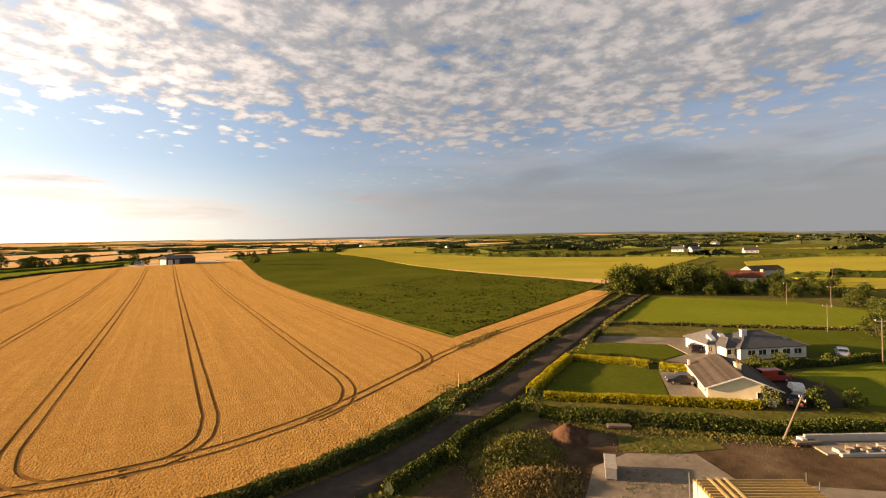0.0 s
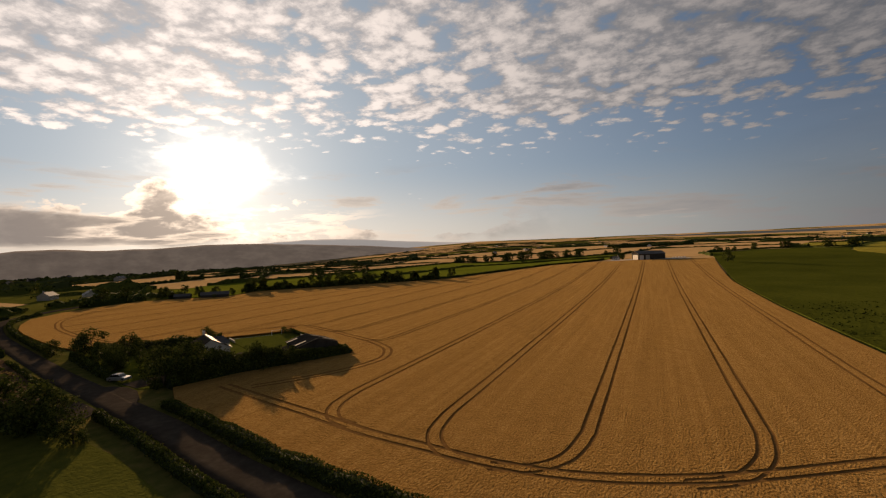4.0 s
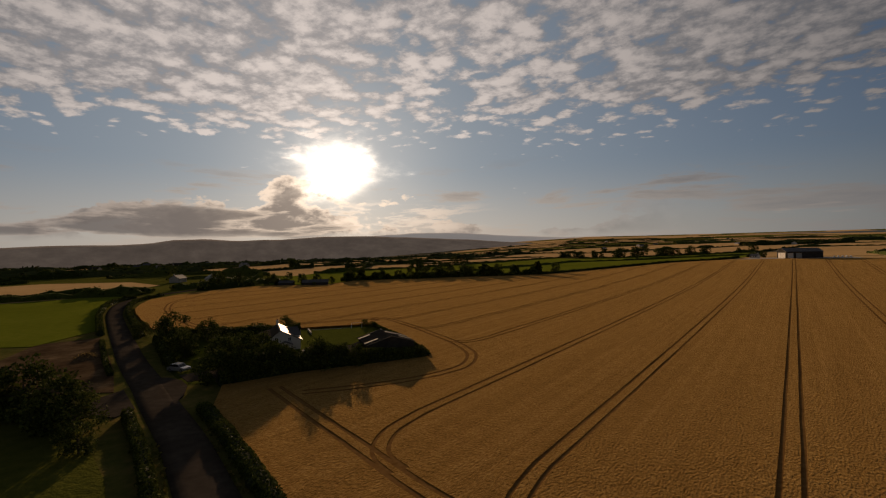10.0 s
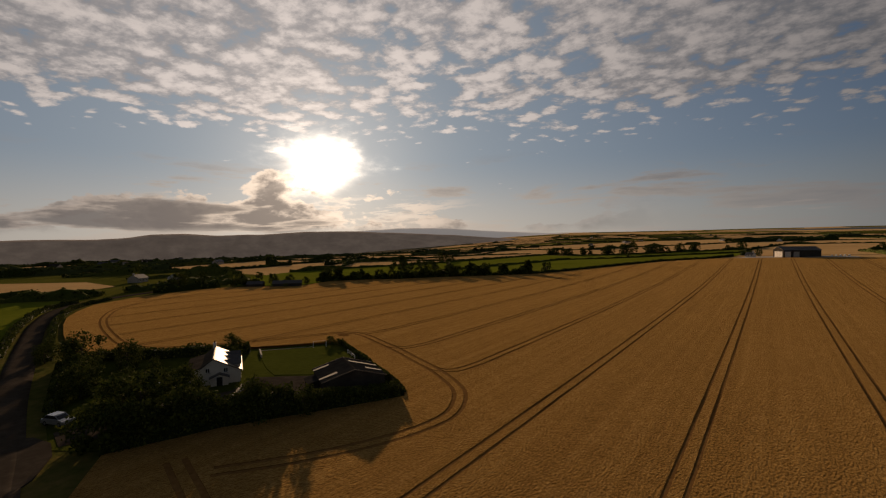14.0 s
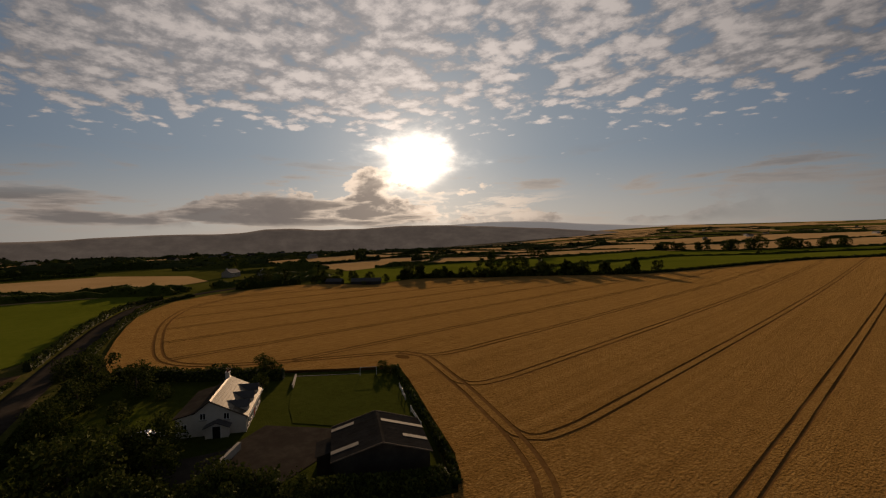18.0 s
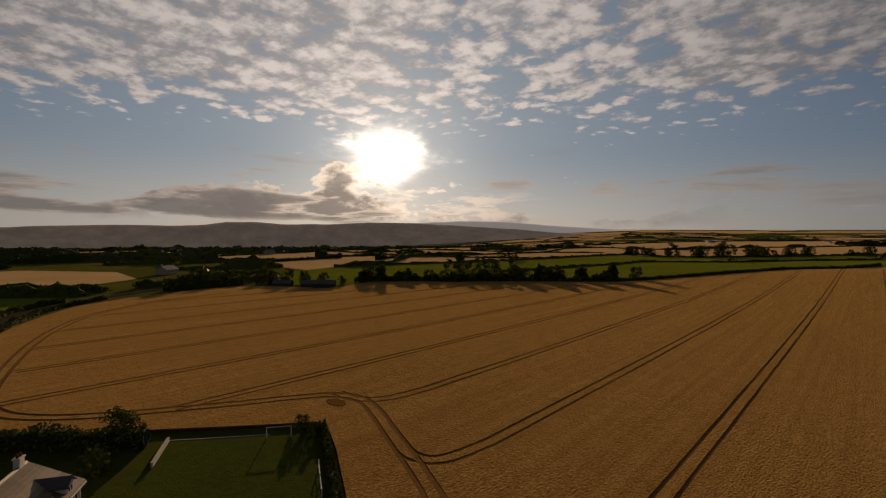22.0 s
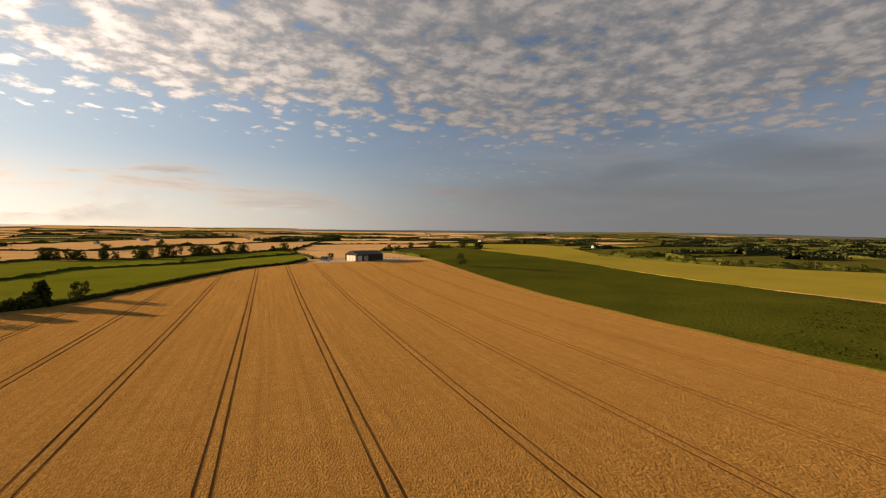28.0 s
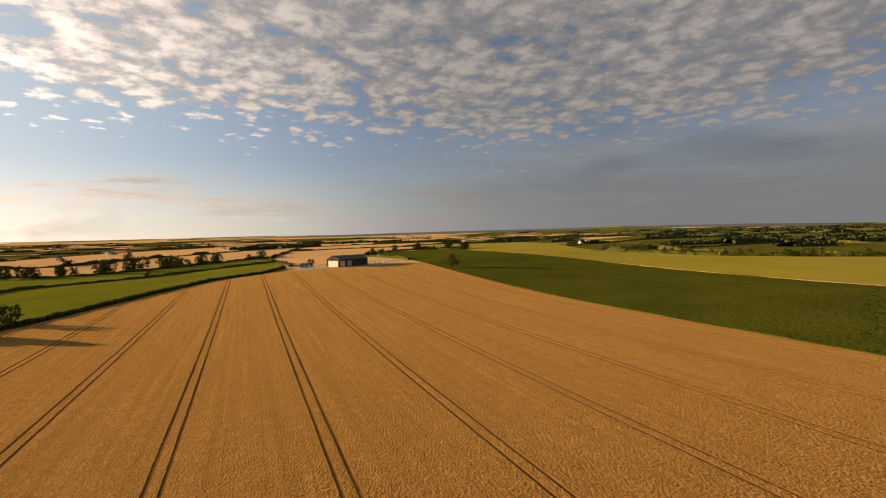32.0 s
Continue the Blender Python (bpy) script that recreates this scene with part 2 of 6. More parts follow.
# ---- materials ----
def material(name, cols, scale=1.0, detail=6.0, rough=0.9, bump=0.0, bump_scale=None, metal=0.0, big=0.0, big_scale=0.05, stretch=(1, 1, 1), island=0.0, spec=0.3, glow=0.0, coat=0.0, translucent=0.0, rand=0.0, rows=0.0, sheen=0.0):
    """Two-scale noise between the colours of cols, with fine relief."""
    m = bpy.data.materials.new(name)
    m.use_nodes = True
    nt = m.node_tree
    n, l = nt.nodes, nt.links
    b = n["Principled BSDF"]
    b.inputs["Roughness"].default_value = rough
    b.inputs["Metallic"].default_value = metal
    b.inputs["Specular IOR Level"].default_value = spec
    tc = n.new("ShaderNodeTexCoord")
    mp = n.new("ShaderNodeMapping")
    mp.inputs["Scale"].default_value = stretch
    l.new(tc.outputs["Object"], mp.inputs["Vector"])
    no = n.new("ShaderNodeTexNoise")
    no.inputs["Scale"].default_value = scale
    no.inputs["Detail"].default_value = detail
    no.inputs["Roughness"].default_value = 0.65
    l.new(mp.outputs[0], no.inputs["Vector"])
    fac = no.outputs["Fac"]
    if big:
        nb = n.new("ShaderNodeTexNoise")
        nb.inputs["Scale"].default_value = big_scale
        nb.inputs["Detail"].default_value = 4.0
        l.new(tc.outputs["Object"], nb.inputs["Vector"])
        mx = n.new("ShaderNodeMix")
        mx.data_type = "FLOAT"
        mx.inputs[0].default_value = big
        l.new(fac, mx.inputs[2])
        l.new(nb.outputs["Fac"], mx.inputs[3])
        fac = mx.outputs[0]
    for amount, socket in ((island, ("ShaderNodeNewGeometry", "Random Per Island")), (rand, ("ShaderNodeObjectInfo", "Random"))):
        if amount:
            g = n.new(socket[0])
            mx = n.new("ShaderNodeMix")
            mx.data_type = "FLOAT"
            mx.inputs[0].default_value = amount
            l.new(fac, mx.inputs[2])
            l.new(g.outputs[socket[1]], mx.inputs[3])
            fac = mx.outputs[0]
    if rows:
        mr = n.new("ShaderNodeMapping")
        mr.inputs["Scale"].default_value = (1.0, 0.012, 1.0)
        l.new(tc.outputs["Object"], mr.inputs["Vector"])
        nr = n.new("ShaderNodeTexNoise")
        nr.inputs["Scale"].default_value = 0.9
        nr.inputs["Detail"].default_value = 5.0
        l.new(mr.outputs[0], nr.inputs["Vector"])
        mx = n.new("ShaderNodeMix")
        mx.data_type = "FLOAT"
        mx.inputs[0].default_value = rows
        l.new(fac, mx.inputs[2])
        l.new(nr.outputs["Fac"], mx.inputs[3])
        fac = mx.outputs[0]
    ra = n.new("ShaderNodeValToRGB")
    e = ra.color_ramp.elements
    lo, hi = 0.3, 0.7
    for i, c in enumerate(cols):
        p = lo + (hi - lo) * i / max(1, len(cols) - 1)
        el = e[i] if i < 2 else e.new(p)
        el.position, el.color = p, (*c, 1)
    e[0].position = lo
    if len(cols) == 2:
        e[1].position = hi
    l.new(fac, ra.inputs["Fac"])
    l.new(ra.outputs["Color"], b.inputs["Base Color"])
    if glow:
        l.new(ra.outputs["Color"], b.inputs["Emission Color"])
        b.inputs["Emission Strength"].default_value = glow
    if sheen:
        b.inputs["Sheen Weight"].default_value, b.inputs["Sheen Roughness"].default_value = sheen, 0.55
        b.inputs["Sheen Tint"].default_value = (*cols[-1], 1)
    if coat:
        b.inputs["Coat Weight"].default_value = coat
    if bump:
        bn = n.new("ShaderNodeTexNoise")
        bn.inputs["Scale"].default_value = bump_scale or scale * 2
        bn.inputs["Detail"].default_value = 5.0
        l.new(mp.outputs[0], bn.inputs["Vector"])
        bu = n.new("ShaderNodeBump")
        bu.inputs["Distance"].default_value = bump
        bu.inputs["Strength"].default_value = 1.0
        l.new(bn.outputs["Fac"], bu.inputs["Height"])
        l.new(bu.outputs[0], b.inputs["Normal"])
    if translucent:
        t = n.new("ShaderNodeBsdfTranslucent")
        ms = n.new("ShaderNodeMixShader")
        ms.inputs[0].default_value = translucent
        l.new(ra.outputs["Color"], t.inputs["Color"])
        l.new(b.outputs[0], ms.inputs[1])
        l.new(t.outputs[0], ms.inputs[2])
        l.new(ms.outputs[0], n["Material Output"].inputs["Surface"])
    return m


M = dict(
    wheat=material("ripe_barley", [(0.07, 0.027, 0.006), (0.272, 0.146, 0.039), (0.54, 0.336, 0.118)], 4.0, 15, 1.0, 0.50, 4.2, big=0.18, big_scale=0.5, stretch=(1, 0.5, 1), spec=0.0, rows=0.2, sheen=0.7),
    # stalks darkened in colour for shade at track sides; also the trampled patch
    stalks=material("shaded_and_trampled_stalks", [(0.14, 0.072, 0.022), (0.24, 0.13, 0.042)], 3.0, 6, 1.0, 0.05, 9, spec=0.0),
    lushgrass=material("lush_grass", [(0.085, 0.115, 0.012), (0.125, 0.155, 0.017), (0.165, 0.18, 0.026)], 0.5, 10, 1.0, 0.08, 4, big=0.55, big_scale=0.025, spec=0.0, sheen=0.15),
    soil=material("track_soil", [(0.19, 0.098, 0.033), (0.29, 0.16, 0.058)], 1.5, 6, 1.0, 0.05, 4, spec=0.0),
    beet=material("beet_leaves", [(0.036, 0.046, 0.008), (0.072, 0.088, 0.013), (0.108, 0.118, 0.02)], 1.0, 10, 1.0, 0.28, 0.9, big=0.4, big_scale=0.03, spec=0.0, sheen=0.08),
    greenbarley=material("ripening_barley", [(0.235, 0.22, 0.034), (0.325, 0.29, 0.048), (0.40, 0.345, 0.066)], 1.2, 8, 1.0, 0.2, 2, big=0.5, big_scale=0.015, spec=0.0, sheen=0.08),
    stubble=material("pale_stubble", [(0.30, 0.195, 0.09), (0.39, 0.26, 0.125), (0.47, 0.33, 0.17)], 0.8, 6, 1.0, 0.1, 2, big=0.6, big_scale=0.02, spec=0.0, sheen=0.3),
    pasture=material("pasture_grass", [(0.055, 0.065, 0.013), (0.095, 0.102, 0.02), (0.135, 0.13, 0.032)], 0.6, 10, 1.0, 0.15, 2.5, big=0.5, big_scale=0.03, spec=0.0, sheen=0.1),
    lawn=material("mown_lawn", [(0.062, 0.082, 0.011), (0.088, 0.108, 0.015), (0.115, 0.128, 0.022)], 0.9, 8, 1.0, 0.04, 8, big=0.4, big_scale=0.12, spec=0.0),
    # grass of the farm plot, darkened so that the colour holds its shade
    shadegrass=material("coarse_shaded_grass", [(0.024, 0.033, 0.006), (0.04, 0.052, 0.009), (0.058, 0.068, 0.014)], 0.9, 8, 1.0, 0.08, 5, big=0.4, big_scale=0.12, spec=0.0, sheen=0.7),
    rough=material("rough_grass", [(0.05, 0.065, 0.015), (0.11, 0.11, 0.03), (0.21, 0.15, 0.055)], 0.5, 8, 1.0, 0.12, 1.5, big=0.4, big_scale=0.08, spec=0.0),
    drygrass=material("dry_mound_grass", [(0.07, 0.075, 0.02), (0.17, 0.155, 0.045), (0.33, 0.25, 0.09)], 0.55, 10, 1.0, 0.3, 1.8, big=0.5, big_scale=0.25, spec=0.0),
    asphalt=material("worn_asphalt", [(0.045, 0.038, 0.031), (0.066, 0.056, 0.046), (0.10, 0.085, 0.07)], 0.8, 10, 1.0, 0.02, 20, big=0.45, big_scale=0.15, spec=0.0),
    gravel=material("gravel_drive", [(0.15, 0.125, 0.095), (0.24, 0.205, 0.16), (0.34, 0.29, 0.23)], 1.4, 12, 1.0, 0.04, 12, big=0.6, big_scale=0.2, spec=0.0),
    earth=material("bare_earth", [(0.042, 0.029, 0.018), (0.098, 0.067, 0.04), (0.19, 0.138, 0.085)], 0.6, 12, 1.0, 0.06, 5, big=0.6, big_scale=0.16, spec=0.0),
    hedge=material("hedge_leaves", [(0.03, 0.042, 0.01), (0.07, 0.09, 0.019), (0.125, 0.14, 0.033)], 0.6, 4, 0.9, island=0.34, translucent=0.10, spec=0.03),
    leaf=material("tree_leaves", [(0.03, 0.042, 0.01), (0.066, 0.085, 0.018), (0.115, 0.13, 0.03)], 0.5, 4, 0.9, island=0.55, translucent=0.10, spec=0.03),
    golden=material("golden_privet", [(0.16, 0.16, 0.012), (0.38, 0.33, 0.018), (0.58, 0.48, 0.035)], 0.8, 4, 0.9, island=0.32, translucent=0.12, spec=0.03),
    dryleaf=material("dry_hedge_leaves", [(0.055, 0.066, 0.016), (0.13, 0.13, 0.033), (0.25, 0.20, 0.065)], 0.6, 4, 0.9, island=0.36, translucent=0.12, spec=0.03),
    lushleaf=material("weed_leaves", [(0.04, 0.075, 0.012), (0.085, 0.13, 0.02), (0.15, 0.16, 0.03)], 0.6, 4, 0.8, island=0.55, translucent=0.2),
    beetleaf=material("beet_leaf", [(0.014, 0.02, 0.004), (0.03, 0.04, 0.006), (0.048, 0.06, 0.01)], 0.6, 4, 1.0, island=0.4, spec=0.0),
    strawleaf=material("straw_grass", [(0.11, 0.088, 0.032), (0.21, 0.15, 0.06), (0.34, 0.24, 0.10)], 0.6, 4, 0.95, island=0.55, translucent=0.25, spec=0.0),
    topsoil=material("red_brown_topsoil", [(0.05, 0.028, 0.018), (0.10, 0.056, 0.036), (0.16, 0.095, 0.06)], 1.2, 12, 1.0, 0.08, 4, big=0.4, big_scale=0.3, spec=0.0),
    lushgrassleaf=material("mound_grass", [(0.055, 0.068, 0.015), (0.12, 0.128, 0.032), (0.24, 0.20, 0.07)], 0.5, 4, 0.95, big=0.5, big_scale=0.25, island=0.35, translucent=0.12, spec=0.0),
    # greyer copy of the tree leaves: distance haze put into the colour
    hazeleaf=material("haze_greyed_leaves", [(0.04, 0.05, 0.018), (0.066, 0.078, 0.028), (0.10, 0.112, 0.045)], 0.05, 4, 1.0, island=0.3, spec=0.0),
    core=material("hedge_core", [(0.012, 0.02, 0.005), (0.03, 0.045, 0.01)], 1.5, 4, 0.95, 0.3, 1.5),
    bark=material("bark", [(0.05, 0.038, 0.026), (0.12, 0.095, 0.07)], 3, 6, 0.95, 0.03, 8, stretch=(1, 1, 0.2)),
    render=material("white_render", [(0.55, 0.52, 0.47), (0.66, 0.63, 0.58), (0.74, 0.71, 0.66)], 0.8, 8, 0.9, 0.01, 30, big=0.4, big_scale=0.3),
    cream=material("cream_render", [(0.62, 0.53, 0.33), (0.72, 0.63, 0.42), (0.78, 0.70, 0.5)], 0.8, 8, 0.85, 0.01, 30, big=0.4, big_scale=0.3),
    slate=material("slate", [(0.06, 0.06, 0.065), (0.095, 0.095, 0.10), (0.14, 0.135, 0.135)], 1.4, 6, 0.6, 0.01, 10, big=0.3, big_scale=0.3, rand=0.35),
    brownroof=material("brown_tiles", [(0.05, 0.04, 0.034), (0.082, 0.068, 0.057), (0.12, 0.10, 0.082)], 1.4, 6, 0.85, 0.01, 10, big=0.3, big_scale=0.3, rand=0.35, spec=0.1),
    greyroof=material("lichen_slate", [(0.095, 0.073, 0.047), (0.155, 0.122, 0.08), (0.22, 0.178, 0.12)], 1.4, 8, 0.52, 0.01, 10, big=0.4, big_scale=0.3, rand=0.35, spec=0.2),
    tin=material("grey_corrugated_sheet", [(0.04, 0.035, 0.03), (0.06, 0.053, 0.045), (0.09, 0.08, 0.068)], 0.7, 6, 1.0, 0.004, 12, big=0.4, big_scale=0.2, spec=0.0),
    roofsheet=material("weathered_roof_sheet", [(0.03, 0.028, 0.026), (0.045, 0.043, 0.04), (0.065, 0.06, 0.055)], 0.9, 8, 1.0, 0.004, 12, big=0.4, big_scale=0.3, spec=0.0),
    clearsheet=material("translucent_roof_sheet", [(0.20, 0.19, 0.165), (0.29, 0.275, 0.245)], 1.5, 6, 0.8, 0.004, 12),
    wood=material("raw_timber", [(0.42, 0.28, 0.10), (0.56, 0.39, 0.15), (0.66, 0.48, 0.2)], 2, 6, 0.8, 0.006, 10, stretch=(1, 1, 6), rand=0.3),
    oldwood=material("weathered_wood", [(0.13, 0.10, 0.075), (0.22, 0.18, 0.14)], 2, 6, 0.9, 0.01, 10, stretch=(1, 1, 0.2)),
    block=material("concrete_block", [(0.30, 0.28, 0.25), (0.40, 0.38, 0.34), (0.48, 0.455, 0.41)], 1.5, 8, 0.95, 0.01, 14, big=0.4, big_scale=0.4, rand=0.3),
    concrete=material("yard_concrete", [(0.34, 0.32, 0.29), (0.44, 0.42, 0.38), (0.52, 0.5, 0.46)], 0.7, 8, 0.9, 0.01, 10, big=0.4, big_scale=0.2),
    frame=material("white_upvc", [(0.74, 0.74, 0.72), (0.82, 0.82, 0.80)], 2, 3, 0.4),
    glass=material("dark_window_glass", [(0.012, 0.014, 0.016), (0.022, 0.024, 0.028)], 0.6, 2, 0.05, spec=0.8),
    red=material("red_paint", [(0.28, 0.03, 0.02), (0.38, 0.05, 0.03)], 1.5, 5, 0.4, coat=0.3),
    redsheet=material("red_oxide_sheet", [(0.10, 0.035, 0.025), (0.17, 0.06, 0.042)], 0.6, 6, 0.8, 0.004, 12, spec=0.1),
    white=material("white_paint", [(0.70, 0.70, 0.68), (0.80, 0.80, 0.78)], 1.5, 4, 0.35, coat=0.3),
    black=material("black_paint", [(0.012, 0.012, 0.014), (0.03, 0.03, 0.032)], 1.5, 4, 0.3, coat=0.4),
    silver=material("silver_paint", [(0.30, 0.31, 0.33), (0.42, 0.43, 0.45)], 1.5, 4, 0.3, metal=0.5, coat=0.4),
    blue=material("blue_paint", [(0.12, 0.18, 0.28), (0.20, 0.27, 0.38)], 1.5, 4, 0.4, coat=0.3),
    rubber=material("rubber", [(0.015, 0.015, 0.015), (0.03, 0.03, 0.03)], 3, 3, 0.9),
    steel=material("galvanised_steel", [(0.32, 0.32, 0.32), (0.45, 0.45, 0.45)], 2, 4, 0.45, metal=0.8),
    # skyline hills: distance haze is painted as pale colour and emission
    hill=material("far_hillside_haze_glow", [(0.13, 0.108, 0.092), (0.18, 0.15, 0.126), (0.25, 0.21, 0.172)], 0.009, 10, 1.0, big=0.3, big_scale=0.002, spec=0.0, glow=0.46),
    north_hill=material("northern_hillside_haze_glow", [(0.09, 0.105, 0.11), (0.12, 0.135, 0.135), (0.155, 0.165, 0.155)], 0.006, 8, 1.0, big=0.3, big_scale=0.0015, spec=0.0, glow=0.18),
    haze_hill=material("distant_mountain_haze_glow", [(0.50, 0.49, 0.48), (0.56, 0.55, 0.53)], 0.002, 6, 1.0, spec=0.0, glow=0.43),
)

# ---- helpers ----
def ground(x, y):
    """Height of the land: nearly flat by the farm, rising to hills on the horizon, with a rise under the barn."""
    x, y = np.asarray(x, float), np.asarray(y, float)
    a = np.degrees(np.arctan2(-x, y))
    amp = np.interp(a, [-180, -120, -75, -67, -44, -10, 0, 24, 47, 80, 100, 180], [20, -12, -8, 10, 42, 54, 60, 66, 62, 50, 25, 20])
    r = np.hypot(x, y)
    z = amp * (r / 3000) ** 1.5
    # the valley in the west
    k = np.clip((r - 650) / 1900, 0, 1)
    z = z - np.interp(a, [22, 62, 125, 150], [0, 130, 120, 0]) * k * k * (3 - 2 * k)
    return z + 5.0 * np.exp(-((x - 35) ** 2 + (y - 430) ** 2) / (2 * 115**2)) + 8.0 * np.exp(-((x - 180) ** 2 + (y - 1150) ** 2) / (2 * 330**2)) + 5.5 * np.exp(-((x - 210) ** 2 + (y - 500) ** 2) / (2 * 120**2))


def gz(x, y):
    return float(ground(x, y))


def put(name, verts, faces, mat, parent=None, label="", smooth=False):
    me = bpy.data.meshes.new(name)
    me.from_pydata([tuple(v) for v in verts], [], [tuple(f) for f in faces])
    me.update()
    if smooth:
        me.polygons.foreach_set("use_smooth", [True] * len(me.polygons))
    for one in mat if isinstance(mat, (list, tuple)) else [mat]:
        me.materials.append(one)
    ob = new(name, me)
    if parent is not None:
        ob.parent = parent
    if label:
        tagged(ob, label)
    return ob


def part(name, bm, mat, parent, label=""):
    me = bpy.data.meshes.new(name)
    bm.to_mesh(me)
    bm.free()
    me.materials.append(mat)
    ob = new(name, me)
    ob.parent = parent
    if label:
        tagged(ob, label)
    return ob


def box(bm, x0, x1, y0, y1, z0, z1, bevel=0.0):
    vs = [bm.verts.new(p) for p in ((x0, y0, z0), (x1, y0, z0), (x1, y1, z0), (x0, y1, z0), (x0, y0, z1), (x1, y0, z1), (x1, y1, z1), (x0, y1, z1))]
    fs = [bm.faces.new([vs[i] for i in f]) for f in ((3, 2, 1, 0), (4, 5, 6, 7), (0, 1, 5, 4), (1, 2, 6, 5), (2, 3, 7, 6), (3, 0, 4, 7))]
    if bevel:
        es = {e for f in fs for e in f.edges}
        bmesh.ops.bevel(bm, geom=list(es), offset=bevel, segments=1, affect="EDGES")
    return vs


def boxes(*args, bevel=0.0):
    bm = bmesh.new()
    for a in args:
        box(bm, *a, bevel=bevel)
    return bm


def prism(poly, y0, y1):
    """A solid of the (x, z) outline poly between y0 and y1."""
    bm = bmesh.new()
    a = [bm.verts.new((x, y0, z)) for x, z in poly]
    b = [bm.verts.new((x, y1, z)) for x, z in poly]
    k = len(poly)
    bm.faces.new(a)
    bm.faces.new(b[::-1])
    for i in range(k):
        bm.faces.new((a[i], b[i], b[(i + 1) % k], a[(i + 1) % k]))
    bmesh.ops.recalc_face_normals(bm, faces=bm.faces)
    return bm


def cyl(bm, p, q, r0, r1=None, k=8):
    p, q = Vector(p), Vector(q)
    d = q - p
    m = Matrix.Translation((p + q) / 2) @ d.to_track_quat("Z", "Y").to_matrix().to_4x4()
    bmesh.ops.create_cone(bm, cap_ends=True, segments=k, radius1=r0, radius2=r0 if r1 is None else r1, depth=d.length, matrix=m)


def thing(name, x, y, rz=0.0, label="", category="", group="", kind="", dz=0.0):
    e = new(name)
    e.matrix_basis = pose(x, y, gz(x, y) + dz, 0, 0, rz)
    return tagged(e, label, category, group, kind)


def dense(pts, step):
    """The polyline pts with points no further apart than step."""
    out = []
    for (x0, y0), (x1, y1) in zip(pts, pts[1:]):
        k = max(1, int(math.hypot(x1 - x0, y1 - y0) / step))
        out += [(x0 + (x1 - x0) * i / k, y0 + (y1 - y0) * i / k) for i in range(k)]
    return out + [tuple(pts[-1])]


def curve(pts, step=3.0):
    """A smooth line through pts."""
    p = [pts[0], *pts, pts[-1]]
    out = []
    for i in range(1, len(p) - 2):
        a, b, c, d = (np.array(q, float) for q in p[i - 1 : i + 3])
        k = max(1, int(np.linalg.norm(c - b) / step))
        for j in range(k):
            t = j / k
            out.append(tuple(0.5 * (2 * b + (c - a) * t + (2 * a - 5 * b + 4 * c - d) * t * t + (3 * b - a - 3 * c + d) * t**3)))
    return out + [tuple(pts[-1])]


def offset(pts, d):
    """The line pts moved d to its left."""
    p = np.array(pts, float)
    t = np.gradient(p, axis=0)
    t /= np.linalg.norm(t, axis=1)[:, None] + 1e-9
    return [tuple(q) for q in p + d * np.stack([-t[:, 1], t[:, 0]], 1)]


def inside(poly, x, y):
    """Which of the points x, y lie in the polygon."""
    res = np.zeros(np.shape(x), bool)
    for (x0, y0), (x1, y1) in zip(poly, [*poly[1:], poly[0]]):
        if y0 != y1:
            res ^= ((y0 > y) != (y1 > y)) & (x < (x1 - x0) * (y - y0) / (y1 - y0) + x0)
    return res


def near(lines, x, y):
    """Distance from the points x, y to the closest of the polylines."""
    best = np.full(len(x), 1e9)
    for ln in lines:
        p = np.array(ln, float)
        lo, hi = p.min(0) - 3, p.max(0) + 3
        ix = np.nonzero((x > lo[0]) & (x < hi[0]) & (y > lo[1]) & (y < hi[1]))[0]
        for a, b in zip(p, p[1:]):
            if not len(ix):
                break
            d = b - a
            jx = ix[(x[ix] > min(a[0], b[0]) - 3) & (x[ix] < max(a[0], b[0]) + 3) & (y[ix] > min(a[1], b[1]) - 3) & (y[ix] < max(a[1], b[1]) + 3)]
            t = np.clip(((x[jx] - a[0]) * d[0] + (y[jx] - a[1]) * d[1]) / (d @ d + 1e-9), 0, 1)
            best[jx] = np.minimum(best[jx], np.hypot(x[jx] - a[0] - t * d[0], y[jx] - a[1] - t * d[1]))
    return best


